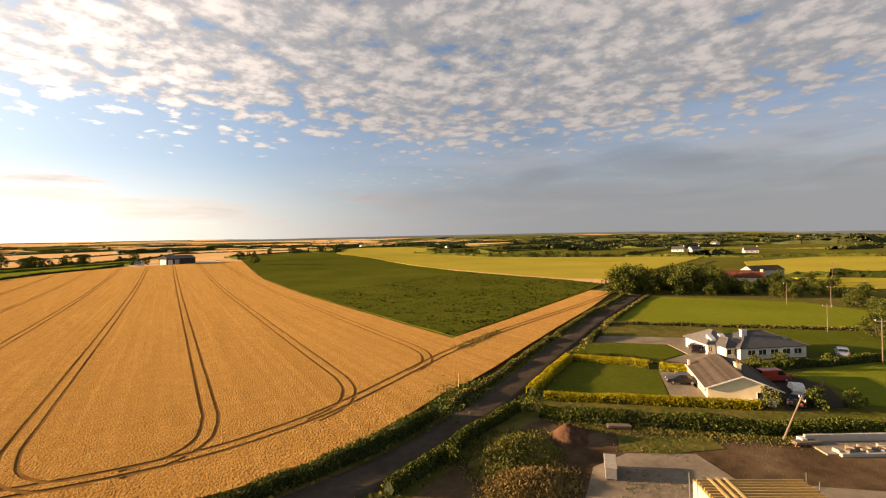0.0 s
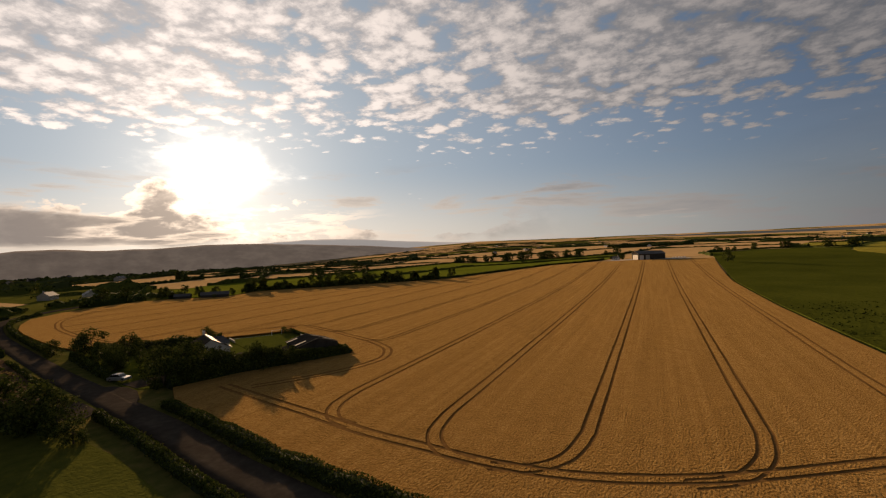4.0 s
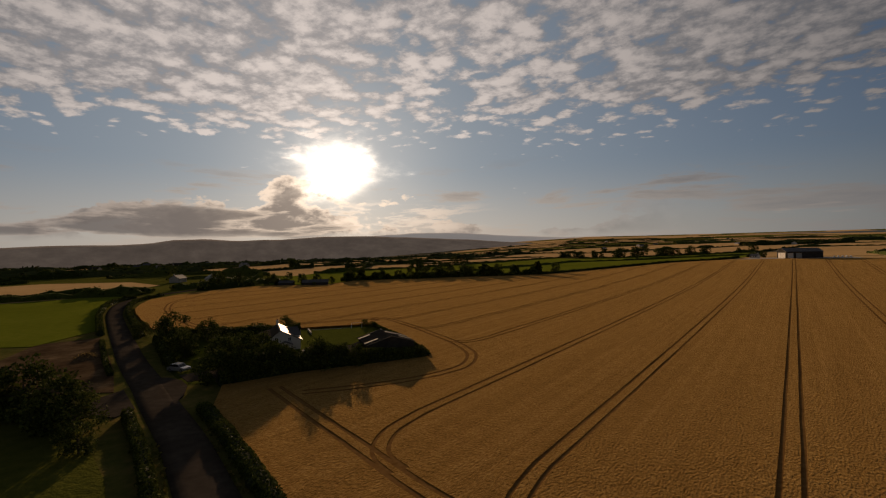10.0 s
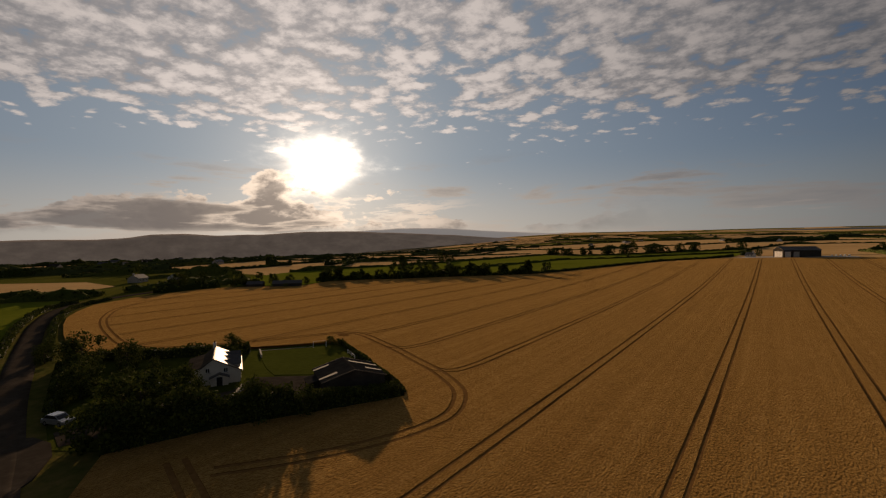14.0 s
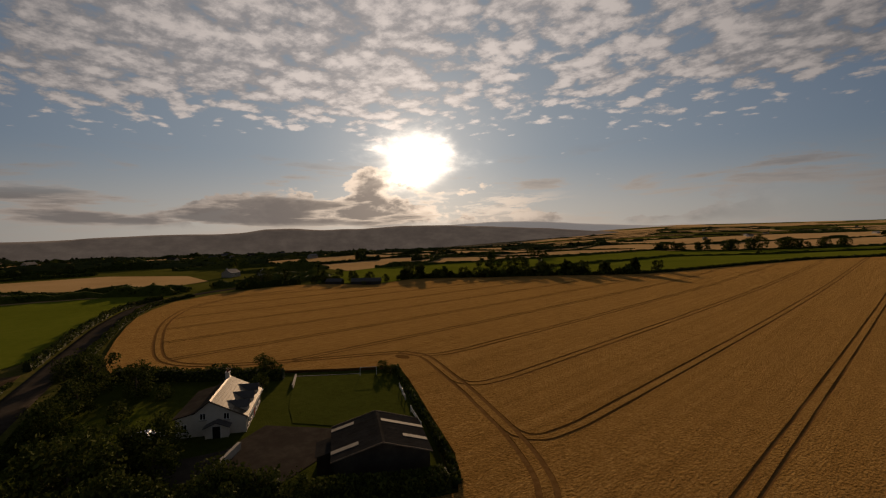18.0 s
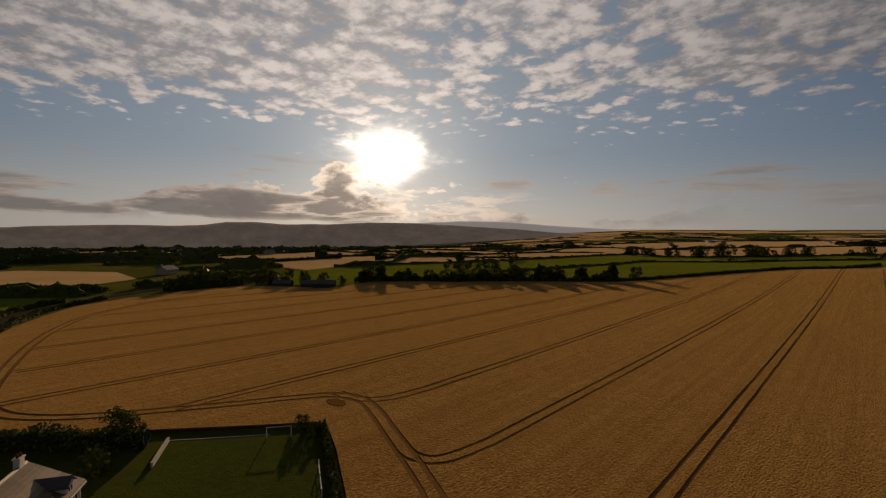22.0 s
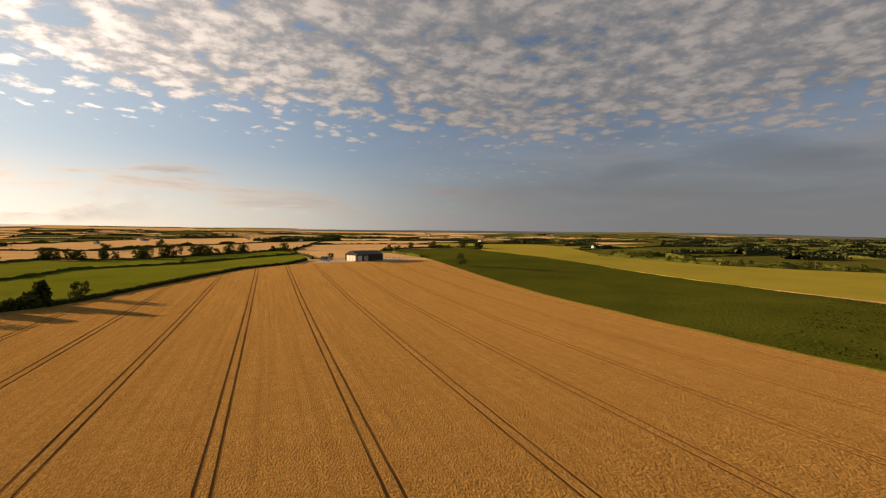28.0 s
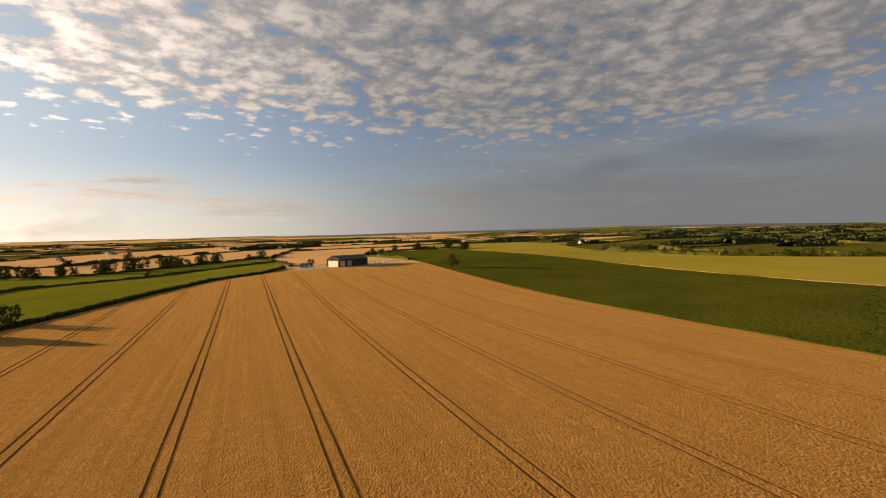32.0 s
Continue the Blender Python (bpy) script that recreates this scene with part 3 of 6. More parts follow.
def crop(name, poly, mat, lift, step=12.0, tracks=(), width=0.25, label="", category="", wave=0.0, kind="structure"):
    """A sheet over the polygon, lift above the land, with side faces round it and round the tracks that run through it."""
    from mathutils.geometry import delaunay_2d_cdt
    outline = dense([*poly, poly[0]], step)[:-1]
    pts, edges = list(outline), [(i, (i + 1) % len(outline)) for i in range(len(outline))]
    for ln in tracks:
        for s in (-width, width):
            o = offset(ln, s)
            edges += [(len(pts) + i, len(pts) + i + 1) for i in range(len(o) - 1)]
            pts += o
    xs, ys = np.array(outline).T
    gx, gy = np.meshgrid(np.arange(xs.min(), xs.max(), step), np.arange(ys.min(), ys.max(), step))
    gx, gy = gx.ravel() + 0.31, gy.ravel() + 0.17
    ok = inside(outline, gx, gy)
    if tracks:
        ok &= near(tracks, gx, gy) > 0.6
    pts += list(zip(gx[ok], gy[ok]))
    v, _, f, *_ = delaunay_2d_cdt([Vector((float(a), float(b))) for a, b in pts], edges, [], 0, 1e-4)
    v = np.array([tuple(q) for q in v])
    f = np.array([tuple(q) for q in f if len(q) == 3])
    c = v[f].mean(1)
    keep = inside(outline, c[:, 0], c[:, 1])
    if tracks:
        keep &= near(tracks, c[:, 0], c[:, 1]) > width * 0.98
    f = f[keep]
    z = ground(v[:, 0], v[:, 1])
    up = z + lift
    if wave:
        up = up + wave * np.array([noise.noise((a * 0.07, b * 0.07, 0.0)) for a, b in v])
    n = len(v)
    e = np.sort(np.concatenate([f[:, [0, 1]], f[:, [1, 2]], f[:, [2, 0]]]), 1)
    d = np.concatenate([f[:, [0, 1]], f[:, [1, 2]], f[:, [2, 0]]])
    _, first, count = np.unique(e[:, 0] * n + e[:, 1], return_index=True, return_counts=True)
    rim = d[first[count == 1]]
    verts = np.concatenate([np.c_[v, up], np.c_[v, z - 0.05]])
    faces = [tuple(q) for q in f.tolist()] + [(b, a, a + n, b + n) for a, b in rim.tolist()]
    ob = tagged(put(name, verts.tolist(), faces, mat), label, category, "", kind)
    if isinstance(mat, list):
        ob.data.polygons.foreach_set("material_index", [0] * len(f) + [1] * len(rim))
    return ob


def ribbon(name, pts, width, mat, lift=0.06, label="", category="", crown=0.05):
    """A road along pts with a cambered top and edges that go down into the ground."""
    rows = [offset(pts, s * width / 2) for s in (1.06, 1, 0.5, 0, -0.5, -1, -1.06)]
    zs = (-0.15, lift, lift + crown * 0.75, lift + crown, lift + crown * 0.75, lift, -0.15)
    verts = [(x, y, gz(x, y) + z) for r, z in zip(rows, zs) for x, y in r]
    k = len(pts)
    faces = [(r * k + i, (r + 1) * k + i, (r + 1) * k + i + 1, r * k + i + 1) for r in range(6) for i in range(k - 1)]
    return tagged(put(name, verts, faces, mat, smooth=True), label, category, "", "structure")


def quads(centres, size, rng, up=0.0):
    """Leaf quads of random turn at the centres; sizes about size. Returns verts and faces as arrays."""
    n = len(centres)
    a = rng.normal(size=(n, 3))
    a /= np.linalg.norm(a, axis=1)[:, None]
    b = rng.normal(size=(n, 3))
    b[:, 2] += up
    b -= (a * b).sum(1)[:, None] * a
    b /= np.linalg.norm(b, axis=1)[:, None] + 1e-9
    s = np.asarray(size) * (0.6 + 0.8 * rng.random(n))
    a *= (s * 0.5)[:, None]
    b *= (s * 0.5 * (0.7 + 0.6 * rng.random(n)))[:, None]
    c = np.asarray(centres)
    v = np.stack([c - a, c - 0.3 * a - b, c + a, c + 0.2 * a + b], 1).reshape(-1, 3)
    return v, np.arange(4 * n).reshape(-1, 4)


def leafmesh(name, v, f, mat):
    me = bpy.data.meshes.new(name)
    me.vertices.add(len(v))
    me.vertices.foreach_set("co", np.asarray(v, np.float32).ravel())
    me.loops.add(f.size)
    me.loops.foreach_set("vertex_index", f.ravel().astype(np.int32))
    me.polygons.add(len(f))
    me.polygons.foreach_set("loop_start", np.arange(0, f.size, 4, dtype=np.int32))
    me.update(calc_edges=True)
    me.materials.append(mat)
    return me


def hedge(name, pts, width, height, mat, leaf=0.32, per=55, label="", category="hedge", ragged=0.35, seed=1):
    """A hedge along pts: a solid dark green core inside leaves of an uneven outline."""
    rng = np.random.default_rng(seed)
    pts = dense(pts, 1.5)
    p = np.array(pts)
    e = thing(name, 0, 0, 0, label, category)
    e.matrix_basis = Matrix.Identity(4)
    hs = height * (1 + ragged * np.array([noise.noise((x * 0.21, y * 0.21, seed * 3.1)) for x, y in pts]))
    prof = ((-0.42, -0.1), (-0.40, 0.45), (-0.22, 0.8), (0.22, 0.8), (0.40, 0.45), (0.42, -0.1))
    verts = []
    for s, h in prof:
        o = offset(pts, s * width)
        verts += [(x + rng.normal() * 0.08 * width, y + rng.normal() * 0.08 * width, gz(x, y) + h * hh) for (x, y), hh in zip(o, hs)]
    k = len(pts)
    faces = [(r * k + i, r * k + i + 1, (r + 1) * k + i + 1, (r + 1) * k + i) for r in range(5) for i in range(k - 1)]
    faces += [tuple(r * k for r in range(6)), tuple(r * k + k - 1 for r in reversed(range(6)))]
    put("core", verts, faces, M["core"], e, "solid dark green hedge core")
    seg = np.linalg.norm(np.diff(p, axis=0), axis=1)
    total = int(seg.sum() * per)
    if total < 1:
        return e
    i = rng.choice(len(seg), total, p=seg / seg.sum())
    t = rng.random(total)
    c = p[i] + (p[i + 1] - p[i]) * t[:, None]
    d = (p[i + 1] - p[i]) / seg[i][:, None]
    ang = rng.random(total) * math.pi
    hh = hs[i] + (hs[i + 1] - hs[i]) * t
    rad = 0.82 + 0.25 * rng.random(total)
    s = np.sign(np.cos(ang)) * np.abs(np.cos(ang)) ** 0.6 * rad * width * 0.5
    zz = np.abs(np.sin(ang)) ** 0.7 * rad * hh
    x, y = c[:, 0] - d[:, 1] * s, c[:, 1] + d[:, 0] * s
    v, f = quads(np.c_[x, y, ground(x, y) + np.maximum(zz, 0.05)], leaf, rng)
    ob = new("foliage", leafmesh("foliage", v, f, mat))
    ob.parent = e
    return e


def tree(name, seed, height, radius, mat, leaves=900, leaf=0.5, trunk=0.25, label="", low=0.25, group=""):
    """A tree with a tapered trunk, limbs and a crown of leaf clumps."""
    rng = np.random.default_rng(seed)
    e = tagged(new(name), label, "tree", group)
    bm = bmesh.new()
    top = Vector((rng.normal() * 0.04 * height, rng.normal() * 0.04 * height, height * 0.62))
    cyl(bm, (0, 0, -0.4), top * 0.5, trunk, trunk * 0.7, 7)
    cyl(bm, top * 0.5, top, trunk * 0.7, trunk * 0.3, 7)
    clumps = []
    k = 16 + int(rng.integers(0, 7))
    for i in range(k):
        a, u = rng.random() * 2 * math.pi, rng.random() ** 0.7
        zz = low + (0.93 - low) * (i + rng.random()) / k
        shape = math.sin(math.pi * min(1, max(0.12, (zz - low + 0.16) / (1.14 - low)))) ** 0.6
        r = radius * shape * (0.35 + 0.55 * u)
        q = (r * math.cos(a), r * math.sin(a), zz * height)
        clumps.append((q, radius * (0.26 + 0.22 * rng.random())))
        if i % 3 == 0:
            cyl(bm, top * (0.4 + 0.5 * rng.random()), q, trunk * 0.28, trunk * 0.08, 5)
    part("trunk", bm, M["bark"], e)
    cs = []
    for q, r in clumps:
        m = int(leaves / k * (0.7 + 0.6 * rng.random()))
        d = rng.normal(size=(m, 3))
        d /= np.linalg.norm(d, axis=1)[:, None]
        cs.append(np.array(q) + d * (r * rng.random(m) ** 0.45)[:, None] * (1, 1, 0.8))
    v, f = quads(np.concatenate(cs), leaf, rng)
    ob = new("crown", leafmesh("crown", v, f, mat))
    ob.parent = e
    return e


def plant(proto, x, y, scale=1.0, turn=0.0, flat=1.0):
    t = copy_thing(proto, pose(x, y, gz(x, y) - 0.1, 0, 0, turn))
    t.scale = (scale, scale, scale * flat)
    return t

# ---- plan ----
ROAD = curve([(420, 120), (300, 78), (240, 50), (190, 24), (138, -2), (110.5, -17.2), (95, -26), (81.5, -34), (69.5, -40.2), (57, -46), (45, -49), (30, -49.5), (8, -45.2), (-3, -42.3), (-17.5, -38.1), (-35, -34), (-45, -31.5), (-69, -26), (-92, -20.0), (-133, -9.0), (-170, 2.0), (-205, 17), (-230, 40), (-247, 70), (-264, 108), (-288, 150)], 3.0)
BARLEY = [(188, 34), (150, 11.5), (118, -5.8), (97, -17.6), (84, -25.2), (76, -29.4), (70, -31.6), (64, -35), (58, -38.6), (50, -41.8), (42, -43.4), (25, -43.5), (10, -40.5), (-10, -35), (-26, -30.5), (-36, -24), (-32, -12), (-23, 4.5), (-19.8, 11.2), (-26, 16.8), (-38, 23.2), (-52, 30.8), (-60.2, 34.6), (-66, 27), (-74, 17), (-91, -3), (-97, -7.5), (-112, -6.5), (-134, -1.5), (-155, 4), (-172, 9.5), (-188, 17), (-206, 28), (-220, 47), (-229, 70), (-233, 92), (-222, 108), (-197, 123), (-204, 146), (-208, 158), (-195, 175), (-175, 192), (-156, 216), (-132, 236), (-110, 254), (-101, 271), (-90, 300), (-73, 340), (-48, 388), (-15, 412), (30, 412), (70, 412), (99, 408), (94, 330), (88, 220), (88, 110), (91, 0), (120, 13), (150, 27), (188, 45)]
BEET = [(92.5, 1.5), (120, 14.5), (150, 28), (190, 47), (214, 60), (216, 90), (214, 150), (214, 194), (217, 263), (228, 392), (226, 488), (260, 610), (300, 740), (250, 790), (189, 770), (116, 670), (104, 540), (102, 440), (100, 408), (95.5, 330), (89.5, 220), (89.5, 110)]
YELLOW = [(215.5, 60), (236, 68), (300, 96), (400, 132), (480, 165), (440, 230), (385, 298), (348, 366), (360, 500), (520, 790), (580, 1000), (440, 1010), (302, 740), (262, 610), (228, 488), (230, 392), (219, 263), (216, 194), (216, 150), (218, 90)]
HEAD = curve([(188, 33), (157, 19.5), (126, 7.5), (98, -3.5), (85, -10), (74, -16.5), (59, -25.8), (50, -30.3), (40, -33.2), (31, -33.4), (22.6, -32.2), (12.6, -30.5), (1, -27.4), (-9, -24.9), (-19, -22.2), (-27, -20)], 2.0)
LOOP = curve([(-21, -19), (-16.2, -12.5), (-12.2, -5.2), (-9.7, 2.2), (-9.4, 9.2), (-12.8, 16.3), (-17.3, 20.8), (-25, 25.8), (-33, 30), (-42, 34.5), (-51, 38.5), (-59, 42), (-64, 43.3), (-68.3, 41.5), (-72, 36), (-76, 28), (-80.5, 20), (-85, 12.5), (-90, 6.8), (-96, 3.4), (-104, 2.6), (-121, 5.5), (-145, 11.5), (-165, 19), (-185, 31), (-203, 54), (-210, 80)], 2.0)


def tram(k):
    """The centre line of tramline k with its bend into the headland."""
    x = 20.0 * k
    south = {4: -14, 3: -26.5, 2: -33.2, 1: -32, 0: -26.8, -1: 23, -2: 33.5, -3: 42, -4: 20.5, -5: 2, -6: 6, -7: 10, -8: 17, -9: 29, -10: 52}.get(k, 105)
    west = {4: 410, 3: 404, 2: 402, 1: 403, 0: 408, -1: 410, -2: 390, -3: 350, -4: 308, -5: 262, -6: 236, -7: 220, -8: 200, -9: 175, -10: 140}.get(k, 150)
    bend = {4: -1, 3: -1, 2: -1, 1: 1, 0: 1, -1: -1, -2: -1, -3: -1}.get(k, 1)
    slope = {4: 0.55, 3: 0.5, 2: 0.1, 1: -0.2, 0: -0.25, -1: -0.56, -2: -0.45, -3: -0.05}.get(k, 0.1)
    if k <= -4:
        return dense([(x, south + 1), (x, west)], 5)
    arc = [(x + bend * 9, south + bend * 9 * slope), (x + bend * 4.5, south + bend * 4.5 * slope + 0.6), (x + bend * 1.2, south + 4.5), (x, south + 12)]
    return curve(arc, 1.2) + dense([(x, south + 12), (x, west)], 5)[1:]


LINES = [tram(k) for k in range(-10, 5)] + [HEAD, LOOP]


def worn(pts, amount=0.07):
    """The line pts with the small wander of a wheel."""
    return [(x + amount * noise.noise((x * 0.35, y * 0.35, 4.0)), y + amount * noise.noise((x * 0.35, y * 0.35, 9.0))) for x, y in pts]


WHEELS = [worn(offset(ln, s)) for ln in LINES for s in (-0.9, 0.9)]
WHEELS += [worn(offset(ln, s)) for ln in (HEAD, LOOP) for s in (-0.99, -0.81, 0.81, 0.99)]

# ---- land ----
def land():
    """One sheet to the horizon: a patchwork of fields, each cell with a crop of its own."""
    rng = np.random.default_rng(7)
    n, size, turn = 17, 250.0, radians(17)
    idx = np.arange(-n, n + 1)
    u, v = np.meshgrid(idx, idx, indexing="ij")
    jit = rng.uniform(-0.3, 0.3, (2, 2 * n + 1, 2 * n + 1))
    stretch = 1 + 0.35 * (np.hypot(u, v) / n) ** 2
    X, Y = (u * 1.0 + jit[0]) * size * stretch, (v * 0.85 + jit[1]) * size * stretch
    X, Y = X * math.cos(turn) - Y * math.sin(turn), X * math.sin(turn) + Y * math.cos(turn) + 60
    s = 7
    m = 2 * n * s + 1
    verts = np.zeros((m, m, 2))
    for a in range(2 * n):
        for b in range(2 * n):
            for i in range(s + 1):
                for j in range(s + 1):
                    p, q = i / s, j / s
                    verts[a * s + i, b * s + j] = [(1 - p) * (1 - q) * g[a, b] + p * (1 - q) * g[a + 1, b] + (1 - p) * q * g[a, b + 1] + p * q * g[a + 1, b + 1] for g in (X, Y)]
    x, y = verts[..., 0].ravel(), verts[..., 1].ravel()
    co = np.c_[x, y, ground(x, y)]
    f = [(i * m + j, (i + 1) * m + j, (i + 1) * m + j + 1, i * m + j + 1) for i in range(m - 1) for j in range(m - 1)]
    kinds = [M["pasture"], M["stubble"], M["greenbarley"], M["beet"], M["rough"]]
    ob = put("ground", co.tolist(), f, kinds, smooth=True)
    cx = (X[:-1, :-1] + X[1:, 1:]) / 2
    cy = (Y[:-1, :-1] + Y[1:, 1:]) / 2
    gold = np.clip(0.45 - cx / 1500 + (cy - 400) / 2000, 0.03, 0.72)
    r = rng.random(cx.shape)
    pick = np.where(r < gold, 1, np.where(r < gold + 0.34, 0, np.where(r < gold + 0.42, 2, np.where(r < gold + 0.48, 3, 0))))
    pick[(cx > 280) & (cy < 800) & (pick == 1)] = 0
    pick[(cx < -150) & (cx > -480) & (np.abs(cy - 120) < 260) & (pick != 1)] = 0
    pick[np.hypot(cx, cy) < 230] = 4
    ob.data.polygons.foreach_set("material_index", np.repeat(np.repeat(pick, s, 0), s, 1).ravel().astype(np.int32))
    tagged(ob, "patchwork farmland of pasture, stubble and ripe corn fields", "ground", "", "structure")
    return X, Y


CX, CY = land()
crop("barley_field", BARLEY, [M["wheat"], M["stalks"]], 0.5, 12, WHEELS, 0.25, "ripe golden barley with tractor tramlines pressed through it", "crop field", 0.05)
crop("track_soil", BARLEY, M["soil"], 0.43, 24, (), 0, "bare brown soil under the barley stalks", "soil")
crop("beet_field", BEET, M["beet"], 0.42, 9, (), 0, "dark green leafy root crop in a large field", "crop field", 0.3)
crop("yellow_field", YELLOW, M["greenbarley"], 0.28, 20, (), 0, "yellow-green ripening barley field beyond the root crop", "crop field", 0.2)
# the bare hollow beside the bend of the wheel tracks
crop("bare_patch", [(-67.4, 39.6), (-66.6, 40.6), (-65.2, 41.0), (-63.8, 40.5), (-63.4, 39.6), (-64.2, 38.8), (-65.8, 38.6), (-67.0, 38.9)], M["stalks"], 0.53, 2, (), 0, "small dark trampled patch in the barley", "crop patch")
# pale headland strip between the root crop and the barley beyond it
crop("field_margin", [(214.5, 60), (236, 66), (238, 72), (221, 92), (219, 150), (218, 205), (216, 205), (215, 150), (216, 90)], M["stubble"], 0.33, 12, (), 0, "pale dry grass margin along the yellow field", "field margin")
WEST_PASTURE = [(-240, 112), (-222, 118), (-206, 132), (-210, 158), (-198, 174), (-179, 195), (-160, 220), (-136, 240), (-114, 258), (-105, 273), (-94, 302), (-77, 343), (-52, 392), (-18, 420), (0, 460), (4, 560), (0, 640), (-14, 735), (-62, 700), (-114, 630), (-164, 582), (-199, 582), (-245, 596), (-275, 410), (-292, 318), (-306, 274), (-318, 209), (-300, 160), (-272, 130)]
NORTH_GOLD = [(-245, 604), (-199, 590), (-164, 590), (-114, 638), (-62, 710), (-2, 785), (32, 930), (-36, 1105), (-96, 1034), (-196, 930), (-236, 824), (-267, 802), (-329, 815)]
FAR_GOLD = [(-332, 825), (-267, 812), (-236, 834), (-196, 940), (-96, 1044), (-36, 1116), (38, 940), (150, 1500), (60, 1850), (-136, 1900), (-330, 1657), (-428, 1322), (-460, 1156)]
HILL_GOLD = [(8, 470), (97, 452), (100, 545), (112, 680), (186, 805), (250, 830), (420, 1320), (431, 1900), (150, 1480), (46, 946), (4, 735), (8, 609)]
crop("west_pasture", WEST_PASTURE, M["lushgrass"], 0.15, 20, (), 0, "bright green pasture beyond the barley", "pasture")
crop("road_pasture", [(-124, -17), (-135, -13.5), (-170, -2.5), (-205, 12), (-235, 33), (-252, 12), (-257, -25), (-252, -90), (-160, -80), (-110, -34)], M["lushgrass"], 0.15, 20, (), 0, "green pasture beside the bend of the road", "pasture")
crop("valley_stubble", [(-286, 46), (-296, 18), (-312, -24), (-325, -70), (-395, -70), (-405, -20), (-412, 30), (-362, 72), (-305, 70)], M["stubble"], 0.15, 25, (), 0, "narrow golden stubble field across the road", "crop field")
crop("hill_barley", HILL_GOLD, M["stubble"], 0.2, 40, (), 0, "golden field rising behind the barn", "crop field")
crop("north_stubble", NORTH_GOLD, M["stubble"], 0.2, 40, (), 0, "golden stubble field beyond a row of trees", "crop field")
crop("north_stubble", FAR_GOLD, M["stubble"], 0.2, 60, (), 0, "far golden stubble field on the rise", "crop field")
crop("east_pasture", [(133, -6.5), (150, 0.5), (174, 10.5), (188, 16), (196, 0), (205, -24), (196, -48), (168, -50), (148, -28)], M["lushgrass"], 0.15, 12, (), 0, "lush green pasture behind the slate-roofed bungalow", "pasture")
crop("east_field", [(262, -10), (300, 20), (330, 50), (420, 98), (560, 80), (560, -120), (420, -150), (300, -110), (262, -60)], M["greenbarley"], 0.3, 20, (), 0, "pale yellow-green field behind the farm", "crop field", 0.2)
crop("south_pasture", [(-34, -44), (-14, -47), (6, -52.5), (30, -56.5), (44, -56), (40, -120), (-60, -120), (-60, -60)], M["pasture"], 0.12, 12, (), 0, "rough green pasture south of the road", "pasture")
ribbon("road", ROAD, 5.0, M["asphalt"], 0.14, "narrow worn grey asphalt country road", "road")

# ---- far hedgerows and woods ----
def hedgerows(name, lines, gap, base, tall, width, label, seed, tufts=0, tuft=2.0, freq=0.011, mat="leaf"):
    """Uneven tree lines along lines, joined: a ragged leafy bank with taller groups of trees."""
    rng = np.random.default_rng(seed)
    verts, faces, cs, ss = [], [], [], []
    for ln in lines:
        p = np.array(dense(ln, gap))
        if len(p) < 2:
            continue
        p = p + rng.normal(size=p.shape) * gap * 0.12
        t = np.gradient(p, axis=0)
        t /= np.linalg.norm(t, axis=1)[:, None] + 1e-9
        nrm = np.stack([-t[:, 1], t[:, 0]], 1)
        g = ground(p[:, 0], p[:, 1])
        grove = np.array([noise.noise((x * freq, y * freq, seed)) for x, y in p])
        h = base * (0.6 + 0.8 * rng.random(len(p))) + tall * np.clip(grove - 0.12, 0, 1) ** 0.7 * (0.55 + 0.9 * rng.random(len(p)))
        w = width * (0.6 + 0.7 * rng.random(len(p))) + 0.35 * h
        k0, k = len(verts), len(p)
        for s, z in ((-0.5, -0.5), (-0.42, 0.55), (-0.1, 1.0), (0.2, 0.93), (0.45, 0.5), (0.5, -0.5)):
            q = p + nrm * (w * s)[:, None]
            verts += np.c_[q, g + np.where(z < 0, -0.5, z * h)].tolist()
        faces += [(k0 + r * k + i, k0 + r * k + i + 1, k0 + (r + 1) * k + i + 1, k0 + (r + 1) * k + i) for r in range(5) for i in range(k - 1)]
        if tufts:
            i = np.repeat(np.arange(k), tufts)
            d = rng.uniform(-0.6, 0.6, len(i))
            a = rng.uniform(-1, 1, len(i))
            q = p[i] + nrm[i] * (w[i] * d)[:, None] + t[i] * (a * gap * 0.6)[:, None]
            cs.append(np.c_[q, g[i] + h[i] * (0.35 + 0.75 * rng.random(len(i))) * (1 - np.abs(d) * 0.6)])
            ss.append(tuft * (0.6 + 0.5 * h[i] / (h[i] + 3)))
    faces = np.array(faces)
    verts = np.array(verts)
    if tufts:
        v, f = quads(np.concatenate(cs), np.concatenate(ss), rng)
        faces = np.concatenate([faces, f + len(verts)])
        verts = np.concatenate([verts, v])
    return tagged(new(name, leafmesh(name, verts, faces, M[mat])), label, "hedgerow", "", "stuff")


